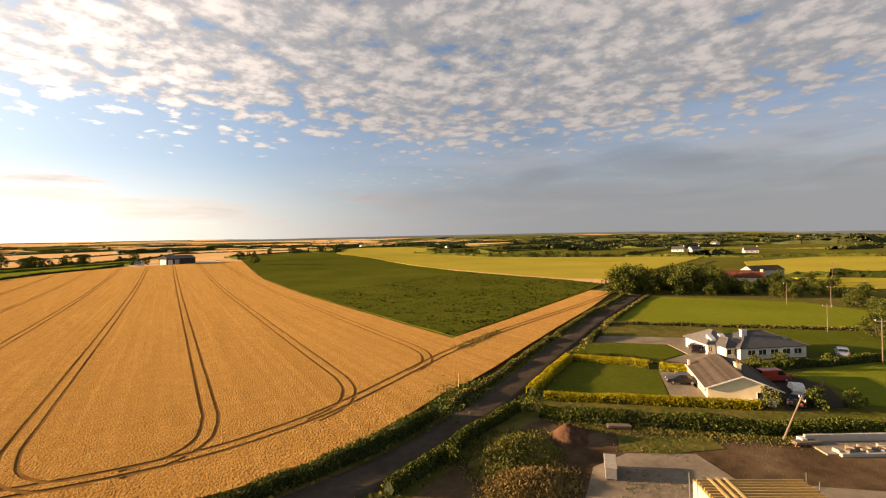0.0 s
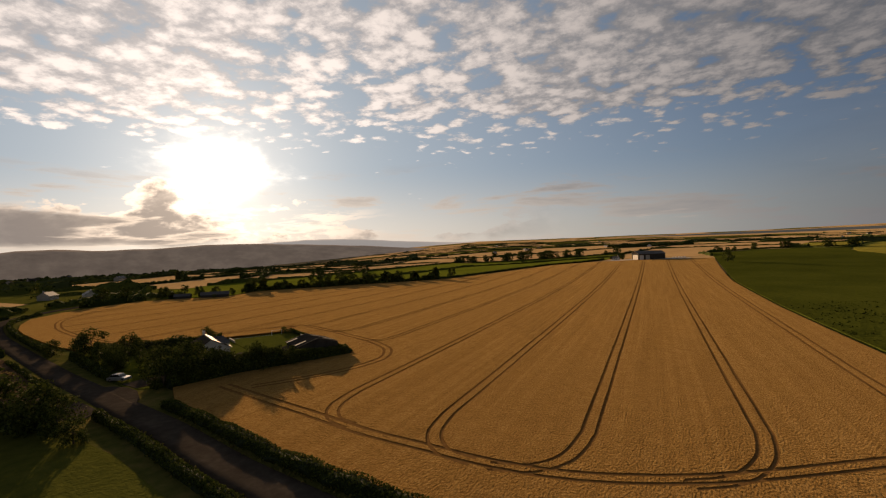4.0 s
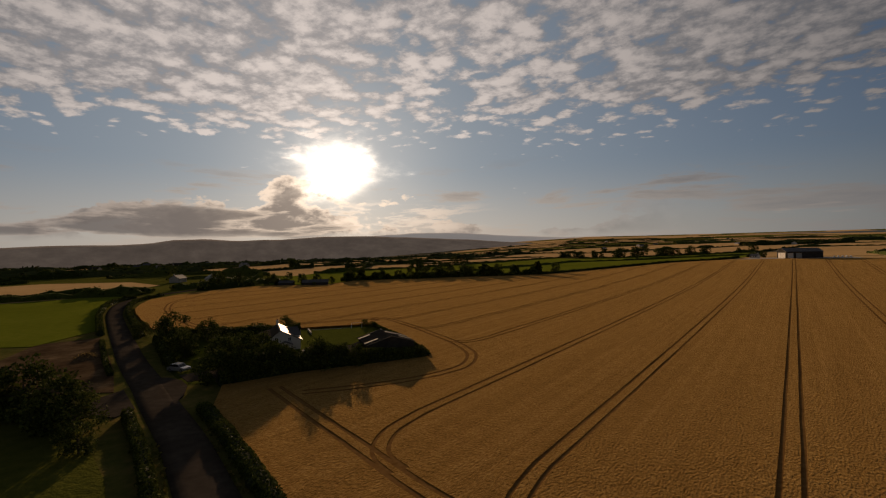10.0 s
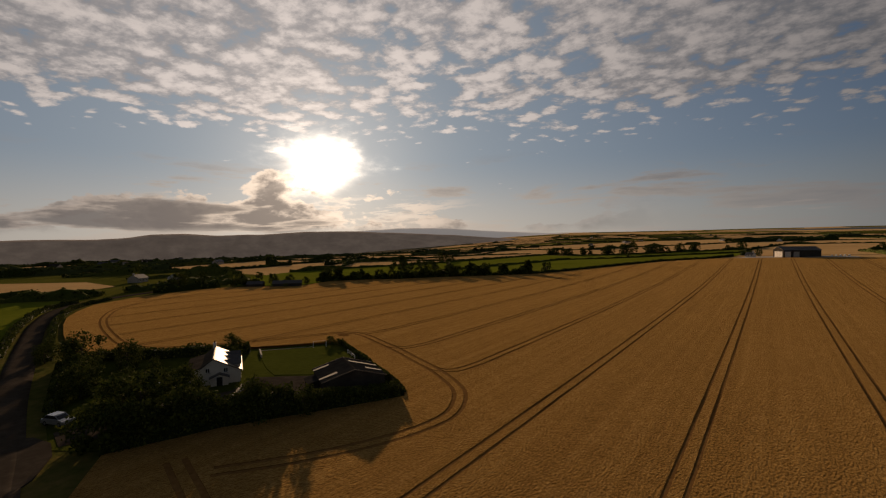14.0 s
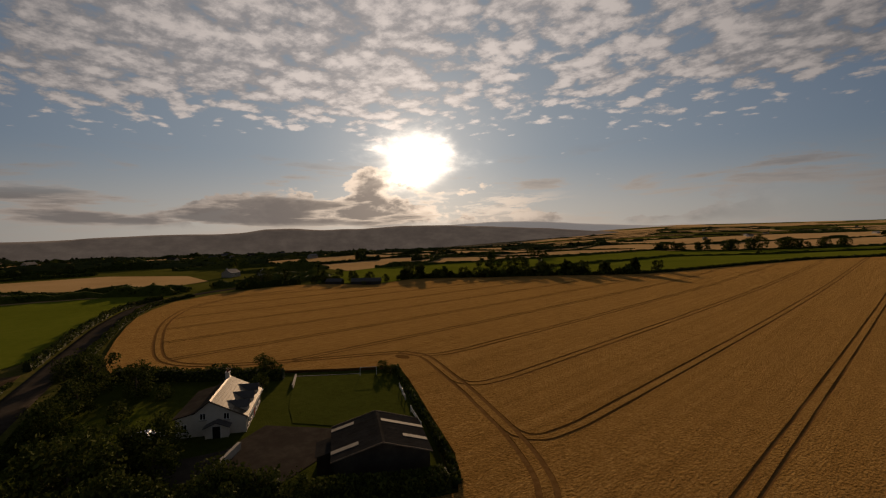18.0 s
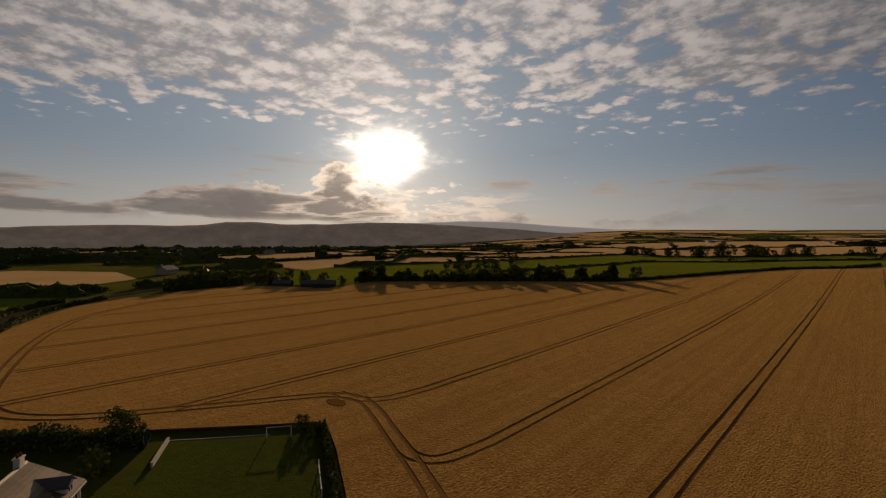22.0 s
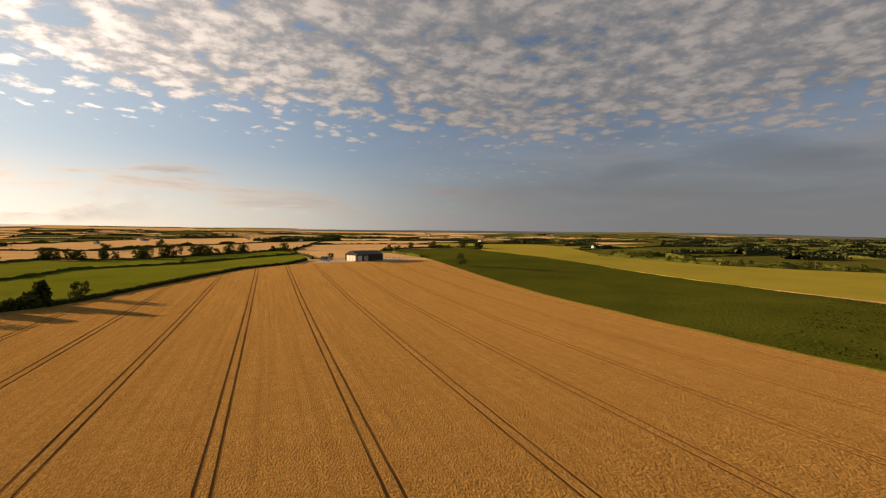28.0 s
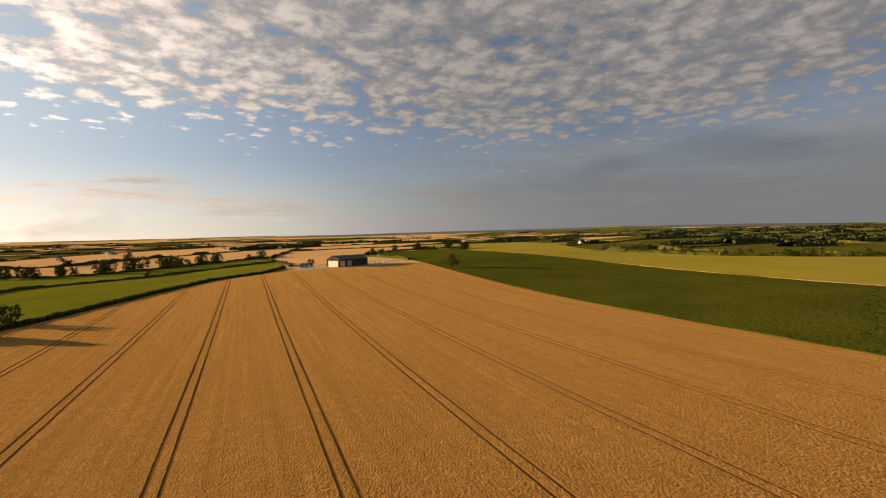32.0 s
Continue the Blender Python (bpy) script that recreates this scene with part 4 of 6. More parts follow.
def wild(name, lines, gap, size, tall, leaves, mat, label, seed, trees=0.08, big=8.0):
    """Bushes and trees along lines, as one mass of leaves."""
    rng = np.random.default_rng(seed)
    cs, ss = [], []
    for ln in lines:
        p = np.array(dense(ln, gap))
        p = p + rng.normal(size=p.shape) * size * 0.25
        g = ground(p[:, 0], p[:, 1])
        for (x, y), z in zip(p, g):
            h = tall * (0.6 + 0.8 * rng.random())
            r = size * (0.6 + 0.5 * rng.random())
            k = leaves
            if rng.random() < trees:
                h, r, k = big * (0.6 + 0.7 * rng.random()), big * 0.42 * (0.7 + 0.6 * rng.random()), leaves * 3
            d = rng.normal(size=(k, 3))
            d /= np.linalg.norm(d, axis=1)[:, None]
            d *= (rng.random(k) ** 0.4)[:, None]
            cs.append(np.c_[x + d[:, 0] * r, y + d[:, 1] * r, z + h * 0.5 + d[:, 2] * h * 0.5])
            ss.append(np.full(k, max(h, r) * (0.75 if k == leaves else 0.42)))
    v, f = quads(np.concatenate(cs), np.concatenate(ss), rng)
    return tagged(new(name, leafmesh(name, v, f, mat)), label, "hedgerow", "", "stuff")


def seen_way(x, y):
    a = math.degrees(math.atan2(-(x - 20), y + 40))
    return -115 < a < 125


NEAR_FIELDS = (BARLEY, BEET, YELLOW, WEST_PASTURE, NORTH_GOLD, FAR_GOLD, HILL_GOLD)
mid, far = [], []
rng_far = random.Random(21)
k = CX.shape[0]
for i in range(k):
    for j in range(k):
        for a, b in ((1, 0), (0, 1)):
            if i + a < k and j + b < k:
                p, q = (CX[i, j], CY[i, j]), (CX[i + a, j + b], CY[i + a, j + b])
                pieces = dense([p, q], 40)
                pieces = [(s, e) for s, e in zip(pieces, pieces[1:]) if seen_way(*s) and math.hypot(s[0], s[1] - 60) > 300 and not any(inside(o, np.array([s[0], e[0]]), np.array([s[1], e[1]])).any() for o in NEAR_FIELDS)]
                d = math.hypot((p[0] + q[0]) / 2, (p[1] + q[1]) / 2 - 60)
                if d < 3400 and rng_far.random() < (0.9 if d < 1000 else 0.85):
                    (mid if d < 1000 else far).extend(pieces)
hedgerows("far_hedgerows", mid, 4.0, 1.6, 8.0, 1.4, "dark hedgerows with groups of trees between the fields", 3, 10, 1.6)
hedgerows("distant_hedgerows", far, 11.0, 1.8, 11.0, 3.0, "distant dark tree lines across the valley", 4, 2, 4.0, 0.006, "hazeleaf")
# the wooded lowland to the east and the tree-filled valley to the west
rngw = np.random.default_rng(9)
belts = [[(x, y), (x + rngw.uniform(60, 190), y + rngw.uniform(-50, 50))] for x, y in zip(rngw.uniform(430, 2600, 150), rngw.uniform(-500, 1500, 150)) if x > 430 and not inside(YELLOW, np.array([x]), np.array([y]))[0]]
hedgerows("lowland_woods", belts, 11.0, 5.0, 9.0, 22.0, "broken belts of green woodland over the eastern lowland", 6, 16, 4.2, 0.01, "hazeleaf")
belts = [[(x, y), (x + rngw.uniform(-40, 60), y + rngw.uniform(60, 170))] for x, y in zip(rngw.uniform(-2600, -380, 110), rngw.uniform(-300, 900, 110))]
hedgerows("valley_woods", belts, 11.0, 4.0, 8.0, 20.0, "dark belts of woodland on the valley floor", 8, 12, 4.2, 0.01, "hazeleaf")
belts = [[(x, y), (x + rngw.uniform(-50, 20), y + rngw.uniform(30, 110))] for x, y in zip(rngw.uniform(-900, -345, 60), rngw.uniform(-260, 420, 60)) if not inside(WEST_PASTURE, np.array([x]), np.array([y]))[0]]
hedgerows("valley_hedges", belts, 4.0, 2.2, 9.0, 2.5, "dark hedges and groups of trees along the valley fields", 62, 20, 1.6, 0.03)
# tree lines that stand out near by
hedgerows("pasture_hedge", [curve([(-200, 270), (-186, 340), (-171, 411), (-168, 450), (-144, 463), (-94, 489), (-55, 551), (2, 637)], 8)], 4.0, 1.8, 2.5, 1.4, "dark clipped hedge across the pasture", 51, 6, 1.3, 0.02)
hedgerows("pasture_hedge", [curve([(-318, 207), (-306, 276), (-293, 318), (-276, 410), (-246, 600), (-199, 587), (-164, 586), (-114, 634), (-62, 706), (0, 785)], 8)], 4.0, 2.0, 5, 1.8, "hedgerow with trees along the far side of the pasture", 52, 6, 1.6, 0.02)
hedgerows("field_hedge", [curve([(-460, 900), (-330, 819), (-267, 806), (-236, 828), (-196, 934), (-96, 1038), (-36, 1111)], 10), curve([(-560, 1130), (-460, 1156), (-428, 1322), (-330, 1657), (-136, 1900)], 15)], 5.0, 2.0, 7, 2.2, "dark hedge with trees between golden fields", 58, 5, 2.0, 0.02)
hedgerows("hilltop_wood", [[(-40, 1130), (40, 1190), (140, 1230)], [(20, 1210), (120, 1260)], [(300, 1330), (410, 1340)], [(-60, 1250), (0, 1320), (90, 1400)], [(40, 1300), (110, 1330)], [(300, 1900), (430, 1910), (560, 1880)], [(60, 1850), (200, 1900)], [(-300, 1750), (-140, 1920)]], 8.0, 6.0, 10, 16.0, "dark wood on the crest of the hill", 59, 6, 3.5, 0.01)
hedgerows("hill_hedge", [curve([(48, 960), (160, 975), (290, 950)], 10), curve([(110, 1230), (260, 1250), (400, 1300)], 12)], 5.0, 1.8, 6, 2.0, "dark hedge with small trees across the golden hill", 61, 5, 1.8, 0.02)
hedgerows("copse_row", [curve([(330, 480), (345, 400), (352, 350), (372, 322), (400, 290), (450, 235)], 8)], 3.5, 3.0, 8, 3.0, "row of rounded trees at the edge of the yellow field", 53, 7, 1.9, 0.03)
hedgerows("lane_hedge", [curve([(101, 446), (103, 540), (114, 676), (188, 788), (250, 808), (303, 752), (420, 1000), (600, 1010)], 8)], 4.0, 2.0, 6, 1.8, "hedge with small trees behind the root crop", 54, 6, 1.6, 0.03)
hedgerows("lane_hedge", [curve([(4, 470), (6, 560), (0, 735), (40, 946), (152, 1500)], 8)], 4.0, 1.8, 5, 1.6, "dark hedge along the lane to the barn", 55, 5, 1.6, 0.02)
hedgerows("road_trees", [curve([(-256, 58), (-268, 84), (-288, 112), (-298, 140)], 6), curve([(-237, 66), (-240, 84), (-240, 100)], 4), curve([(-252, 98), (-258, 116), (-266, 132)], 4), curve([(-230, 112), (-240, 120), (-254, 126)], 4)], 3.2, 3.2, 9, 3.5, "dense dark trees round the farmsteads by the road", 56, 14, 1.6, 0.03)
hedgerows("road_trees", [curve([(-241, 36), (-258, 10), (-265, -25), (-268, -90)], 6), curve([(-250, 44), (-270, 30), (-276, 0), (-280, -60)], 6)], 3.5, 2.5, 7, 2.5, "dark hedgerow with trees by the pasture", 57, 45, 1.15, 0.03)


# ---- hedges and verges near by ----
def along(d, x0, x1):
    """A line beside the road, d metres to its south, between two eastings."""
    return [p for p in offset(ROAD, d) if x0 <= p[0] <= x1][::2]


HAW = "clipped dark green hawthorn hedge beside the road"
hedge("road_hedge", along(4.3, -34, 40), 1.5, 1.3, M["hedge"], 0.22, 130, HAW, seed=11)
hedge("road_hedge", [(52, -51.5), (57.5, -49.3), (63, -46.6), (69, -44.2), (74.5, -42.4)], 1.4, 1.3, M["hedge"], 0.17, 300, "clipped hedge between road and building site", seed=12)
hedge("road_hedge", along(4.4, 106, 122), 1.2, 1.2, M["hedge"], 0.2, 150, HAW, seed=13)
hedge("stone_bank", along(4.3, 127, 188), 1.0, 0.7, M["dryleaf"], 0.34, 45, "low overgrown stone bank along the road", seed=14)
hedge("verge_hedge", along(-4.3, -30, 66), 1.9, 1.45, M["hedge"], 0.22, 150, "overgrown hedge bank between road and barley", ragged=0.6, seed=15)
hedge("verge_hedge", along(-4.2, 66, 186), 1.5, 0.8, M["dryleaf"], 0.2, 150, "rough grassy hedge bank between road and barley", ragged=0.9, seed=16)
hedge("verge_hedge", along(-4.4, -228, -99), 1.8, 1.5, M["hedge"], 0.4, 40, "dark hedge bank between road and barley", ragged=0.6, seed=17)
hedge("verge_hedge", along(4.4, -228, -112), 1.8, 1.7, M["hedge"], 0.4, 40, "dark hedge bank along the bend of the road", ragged=0.8, seed=18)
hedge("verge_hedge", along(4.4, -108, -60), 1.0, 0.8, M["hedge"], 0.34, 40, "low scrubby hedge by the yard", ragged=0.8, seed=19)
hedge("field_hedge", [(-34, -45), (-48, -48.5), (-60, -55), (-78, -64)], 3.0, 3.6, M["hedge"], 0.4, 90, "tall dark hedge behind the yard", ragged=0.5, seed=20)
GOLD = "bright golden-yellow clipped privet hedge"
hedge("golden_hedge", [(80.2, -41.4), (85, -45.9), (91, -51.8), (97, -57.6), (99.5, -60)], 1.25, 1.15, M["golden"], 0.13, 480, GOLD + " in front of the bungalow", ragged=0.15, seed=21)
hedge("golden_hedge", [(80.2, -38.8), (88.6, -33.8), (98.2, -28.6)], 1.7, 1.3, M["golden"], 0.13, 520, GOLD + " along the road", ragged=0.15, seed=22)
hedge("golden_hedge", [(98.6, -29.4), (103.2, -36.2), (105.0, -40.4)], 1.5, 1.3, M["golden"], 0.13, 520, GOLD + " beside the lawn", ragged=0.15, seed=23)
hedge("golden_hedge", [(105.6, -42.0), (107.4, -46.2)], 1.7, 1.3, M["golden"], 0.13, 520, GOLD + " by the drive", ragged=0.15, seed=25)
hedge("boundary_hedge", [(75.6, -45.4), (80, -51.1), (85.4, -56.6), (91.4, -63.1), (101, -70.5), (112, -80)], 2.2, 1.25, M["hedge"], 0.18, 420, "thick mixed green hedge between garden and building site", ragged=0.5, seed=24)
hedge("garden_hedge", [(100.5, -26.6), (106, -33), (109, -40.5)], 1.1, 0.9, M["hedge"], 0.18, 150, "dark low hedge between two lawns", seed=26)
hedge("garden_hedge", [(133, -8.5), (148, -27.5), (166, -49)], 1.2, 0.7, M["dryleaf"], 0.34, 45, "rough hedge bank along the pasture", seed=27)
hedge("garden_hedge", [(113, -49.5), (124, -54.5), (138, -60.5)], 1.4, 1.2, M["hedge"], 0.2, 170, "shrubby hedge between the two bungalows", ragged=0.8, seed=29)
hedge("plot_hedge", [(-37, -24), (-33.5, -12), (-27.5, -1), (-23, 7.5), (-21.4, 11.0)], 3.0, 2.7, M["hedge"], 0.3, 260, "tall dark hedge of shrubs along the farm plot", ragged=0.45, seed=31)
hedge("plot_hedge", [(-38.5, -22.5), (-35.5, -15), (-32, -8), (-29, -3)], 3.4, 4.9, M["hedge"], 0.34, 240, "tall dense dark hedge over the road corner of the farm plot", ragged=0.4, seed=36)
hedge("plot_hedge", [(-21, 12.2), (-26, 15.9), (-38, 22.2), (-52, 29.8), (-59.6, 33.6)], 1.1, 1.0, M["hedge"], 0.34, 50, "low dark hedge behind the shed and lawn", ragged=0.5, seed=32)
hedge("plot_hedge", [(-70, 15.5), (-80, 5), (-92, -7)], 2.4, 2.4, M["hedge"], 0.4, 70, "dark hedge of shrubs behind the farmhouse", ragged=0.6, seed=33)
hedge("plot_hedge", [(-54.5, -24.4), (-60, -22.6)], 1.3, 1.2, M["hedge"], 0.3, 80, "low front hedge of the farm plot", ragged=0.6, seed=35)
hedge("plot_hedge", [(-60.6, -22.4), (-70, -19.5), (-90, -13.5)], 2.0, 1.8, M["hedge"], 0.4, 80, "dark front hedge of the farm plot", ragged=0.6, seed=34)
wild("boundary_hedgerow", [[(-211, 152), (-200, 174), (-179, 195), (-160, 219)]], 1.5, 2.4, 3.2, 34, M["leaf"], "thick dark hedgerow along the barley", 41, 0.12, 6.5)
wild("boundary_hedgerow", [[(-172, 202), (-159, 220), (-135, 240), (-113, 258)]], 1.5, 2.4, 3.0, 34, M["leaf"], "thick dark hedgerow with trees along the barley", 42, 0.25, 7.5)
hedge("field_bank", [(-112, 258), (-104, 273), (-93, 302), (-76, 342), (-51, 391), (-18, 417), (-2, 455)], 2.4, 1.9, M["hedge"], 0.5, 36, "low clipped hedge bank along the far edge of the barley", seed=43)

# ---- trees ----
FIELD_TREE, GARDEN_TREE = "broad dark green hedgerow tree", "dense rounded dark green garden tree"
far_trees = [tree("hedgerow_tree", 50 + i, 8 + i, 4.0 + 0.5 * i, M["leaf"], 900, 0.62, 0.3, FIELD_TREE, 0.15, "hedgerow trees") for i in range(3)]
round_trees = [tree("garden_tree", 60 + i, 7.5, 4.3, M["leaf"], 2200, 0.38, 0.28, GARDEN_TREE, 0.10, "garden trees") for i in range(3)]
shrubs = [tree("shrub", 70 + i, 2.6, 1.7, M["hedge"], 500, 0.26, 0.08, "round green garden shrub", 0.05, "shrubs") for i in range(2)]
for i, p in enumerate(far_trees):
    p.matrix_basis = pose((-107, -140, -214)[i], (274, 243, 160)[i], gz((-107, -140, -214)[i], (274, 243, 160)[i]))
for i, p in enumerate(round_trees):
    p.matrix_basis = pose((-43, -86, 194)[i], (-17, -11, 22)[i], gz((-43, -86, 194)[i], (-17, -11, 22)[i]))
for i, p in enumerate(shrubs):
    p.matrix_basis = pose((-50, -53)[i], (-14, -12)[i], gz(-50, -14))
rngt = random.Random(5)
for x, y, s in ((-152, 226, .8), (-146, 234, .75), (-163, 213, .85), (-170, 203, .8), (-176, 198, .9), (-183, 190, .85), (-189, 184, .9), (-128, 250, .7), (-236, 108, .6), (-240, 74, .7), (-254, 84, .95), (-258, 100, 1.0), (-266, 92, 1.0), (-228, 114, .55), (-214, 121, .5), (-200, 118, .35), (-218, 134, .8), (-224, 126, .9), (-210, 140, .6), (-233, 122, .9), (-247, 118, .9), (104, 362, 1.0), (18, 446, .8), (-100, 484, .6), (-246, 262, .9), (-240, 270, .8), (-236, 262, 1.0), (-229, 267, .8), (-222, 272, 1.05), (-216, 279, .85), (-210, 276, .8), (-203, 287, .9), (-226, 283, .75)):
    plant(rngt.choice(far_trees), x, y, s, rngt.uniform(0, 360))
# trees in clumps along the far side of the pasture and the hedges beyond
for x, y, n, s in ((-238, 600, 4, 1.5), (-212, 590, 3, 1.4), (-184, 588, 3, 1.3), (-158, 592, 4, 1.4), (-134, 614, 3, 1.7), (-112, 638, 4, 1.4), (-98, 655, 3, 1.2), (-84, 672, 2, 1.3), (-60, 708, 2, 1.4), (-30, 748, 1, 1.2), (-8, 775, 2, 1.3), (130, 700, 2, 1.0), (165, 750, 2, 1.0), (188, 792, 2, 1.2), (240, 812, 3, 1.3), (290, 780, 3, 1.4), (310, 770, 2, 1.5), (150, 726, 2, 0.9), (-196, 934, 2, 1.3), (-250, 815, 3, 1.1), (-286, 402, 3, 1.2), (-296, 330, 3, 1.1)):
    for i in range(n):
        plant(rngt.choice(far_trees), x + rngt.uniform(-9, 9), y + rngt.uniform(-6, 6), s * rngt.uniform(0.75, 1.1), rngt.uniform(0, 360))
for x, y, s in ((-47, -13, .8), (-79, -6, .75), (-92, -10, .65), (-73, 13, .6), (-66, -17, .75), (-46, -18, .9), (-50, -9, .75), (-44, -10, .6), (-99, -14, .6), (-37, -20, .75), (-34.5, -14.5, .8), (-31, -7.5, .8), (-27.2, -2.5, .6), (-40, -23, .8), (-64, -18, .6), (-76, -14, .7), (-61, 31.5, .3), (-58.5, 31.5, .25)):
    plant(rngt.choice(round_trees), x, y, s, rngt.uniform(0, 360))
for x, y, s in ((-54, -17, 1), (-60, -14, 1.1), (-68, -10, 1.2), (-74, -3, 1), (-66, 10, 1.2), (118, -51, .9), (121, -53, 1.1), (116, -53.5, .7), (129, -57, .8), (105, -63.5, 1.1), (101, -60.5, 1), (109, -66, .9), (101, -52.5, .5), (76.5, -43.6, .9), (60, -50, .8)):
    plant(rngt.choice(shrubs), x, y, s, rngt.uniform(0, 360))
# rounded trees at the edge of the yellow field
for i in range(22):
    t = i / 21
    x, y = 366 - 10 * t + 62 * t * t + rngt.uniform(-5, 5), 500 - 250 * t + rngt.uniform(-5, 5)
    plant(rngt.choice(far_trees), x, y, rngt.uniform(0.55, 1.0), rngt.uniform(0, 360))
# the wood round the red-roofed farm
for i in range(46):
    t = (i % 23) / 23
    x = 190 + 46 * t + rngt.uniform(-6, 10) + (9 if i >= 23 else 0)
    y = 30 - 62 * t + rngt.uniform(-6, 7) + (9 if i >= 23 else 0)
    plant(rngt.choice(round_trees), x, y, rngt.uniform(0.7, 1.0) * (1.45 if t < 0.33 else 0.72), rngt.uniform(0, 360))
for x, y, s in ((226, 14, 1.1), (232, 26, 1.2), (225, 30, 1.3), (236, 2, .6), (266, -2, .7), (205, -36, .6), (196, -44, .6), (188, -48, .7), (214, -34, .7), (176, -52, .8), (160, -54, .7), (166, -57, .9), (172, -60, .9), (158, -60, .6), (182, -58, 1.0), (262, 40, .9), (243, 4, .5), (285, 50, .9), (274, 12, .7), (240, 20, .9), (290, 60, .8), (256, 0, .5), (262, -12, .6)):
    plant(rngt.choice(round_trees), x, y, s, rngt.uniform(0, 360))
# trees in the hedge behind the yard
for x, y, s in ((-36, -46, .95), (-43, -47.5, 1.1), (-49, -50, .9), (-55, -53, 1.1), (-62, -57, .9), (-30, -45.5, .75), (-24, -46.5, .5)):
    plant(rngt.choice(round_trees), x, y, s, rngt.uniform(0, 360))


def tufts(name, count, place, size, mat, label, seed, up=1.5, high=0.25):
    """Loose leaves or stems over a patch of ground, as one mass."""
    rng = np.random.default_rng(seed)
    x, y = place(rng, count)
    v, f = quads(np.c_[x, y, ground(x, y) + high * (0.5 + rng.random(len(x)))], size, rng, up)
    return tagged(new(name, leafmesh(name, v, f, mat)), label, "foliage", "", "stuff")


def in_beet(rng, n):
    x, y = rng.uniform(90, 216, n), 1 + 120 * rng.random(n) ** 1.7
    x, y = x + 0.0, y + (x - 91) * 0.45
    clump = np.array([noise.noise((a * 0.25, b * 0.25, 2.0)) for a, b in zip(x, y)])
    ok = inside(BEET, x, y) & (clump > -0.12)
    return x[ok], y[ok]


tufts("beet_leaves", 15000, in_beet, 0.55, M["beetleaf"], "leafy clumps standing up over the root crop", 81, 0.5, 0.36)


def beside_road(rng, n):
    p = np.array(ROAD)
    i = rng.integers(0, len(p), n)
    side = np.where(rng.random(n) < 0.5, -1, 1) * (2.6 + 1.6 * rng.random(n) ** 1.2)
    t = np.gradient(p, axis=0)
    t /= np.linalg.norm(t, axis=1)[:, None]
    q = p[i] + np.stack([-t[i, 1], t[i, 0]], 1) * side[:, None] + rng.uniform(-1.5, 1.5, (n, 2))
    ok = (q[:, 0] > -20) & (q[:, 0] < 195) & (near([ROAD], q[:, 0], q[:, 1]) > 2.45)
    return q[ok, 0], q[ok, 1]


tufts("verge_grass", 16000, beside_road, 0.42, M["dryleaf"], "long dry grass on the road verges", 82, 2.5, 0.15)


def in_bulge(rng, n):
    x, y = rng.normal(71, 3.2, n), rng.normal(-32.5, 2.0, n)
    y = y + (x - 71) * 0.55
    return x, y


tufts("grass_patch", 2600, in_bulge, 0.4, M["lushleaf"], "green weeds on the bank beside the barley", 83, 2.0, 0.3)


def on_site(rng, n):
    a = rng.random(n)
    x, y = 75 + 26 * a, -47.5 - 26 * a
    k = rng.random(n) < 0.35
    x, y = np.where(k, rng.uniform(54, 84, n), x), np.where(k, rng.uniform(-72, -50, n), y + rng.normal(0, 1.3, n) - 1.5)
    c = np.array([noise.noise((p * 0.16, q * 0.16, 6.0)) for p, q in zip(x, y)])
    ok = (~k | (c > 0.12)) & ~((np.abs(x - 71.9) < 6.5) & (y < -67))
    return x[ok], y[ok]


tufts("site_weeds", 16000, on_site, 0.13, M["lushgrassleaf"], "straggling weeds and dry grass over the building site", 85, 2.0, 0.14)


def in_track(rng, n):
    x = rng.uniform(86, 104, n)
    return x, -8.6 + (x - 88) * 0.5 + rng.normal(0, 0.9, n)


tufts("track_weeds", 700, in_track, 0.3, M["dryleaf"], "green weeds grown over the wheel tracks", 84, 2.0, 0.5)



# ---- buildings ----
def window(parent, x, y, z, w, h, turn, name="window", bars=1, sill=True):
    """A window in a wall that faces turn degrees from the building's +x: frame, panes and sill."""
    fr = 0.07
    parts = [(-0.04, 0.05, -w / 2, w / 2, 0, fr), (-0.04, 0.05, -w / 2, w / 2, h - fr, h), (-0.04, 0.05, -w / 2, -w / 2 + fr, fr, h - fr), (-0.04, 0.05, w / 2 - fr, w / 2, fr, h - fr)]
    parts += [(-0.04, 0.045, -w / 2 + w * (i + 1) / (bars + 1) - 0.03, -w / 2 + w * (i + 1) / (bars + 1) + 0.03, fr, h - fr) for i in range(bars)]
    ob = part(name, boxes(*parts), M["frame"], parent, "white framed window with dark glass")
    ob.matrix_basis = pose(x, y, z, 0, 0, turn)
    for i in range(bars + 1):
        a = -w / 2 + w * i / (bars + 1) + 0.05
        part("pane", boxes((-0.03, 0.02, a, a + w / (bars + 1) - 0.08, fr, h - fr)), M["glass"], ob, "dark glass pane")
    if sill:
        part("sill", boxes((-0.02, 0.14, -w / 2 - 0.08, w / 2 + 0.08, -0.09, -0.005)), M["block"], ob, "concrete sill")
    return ob


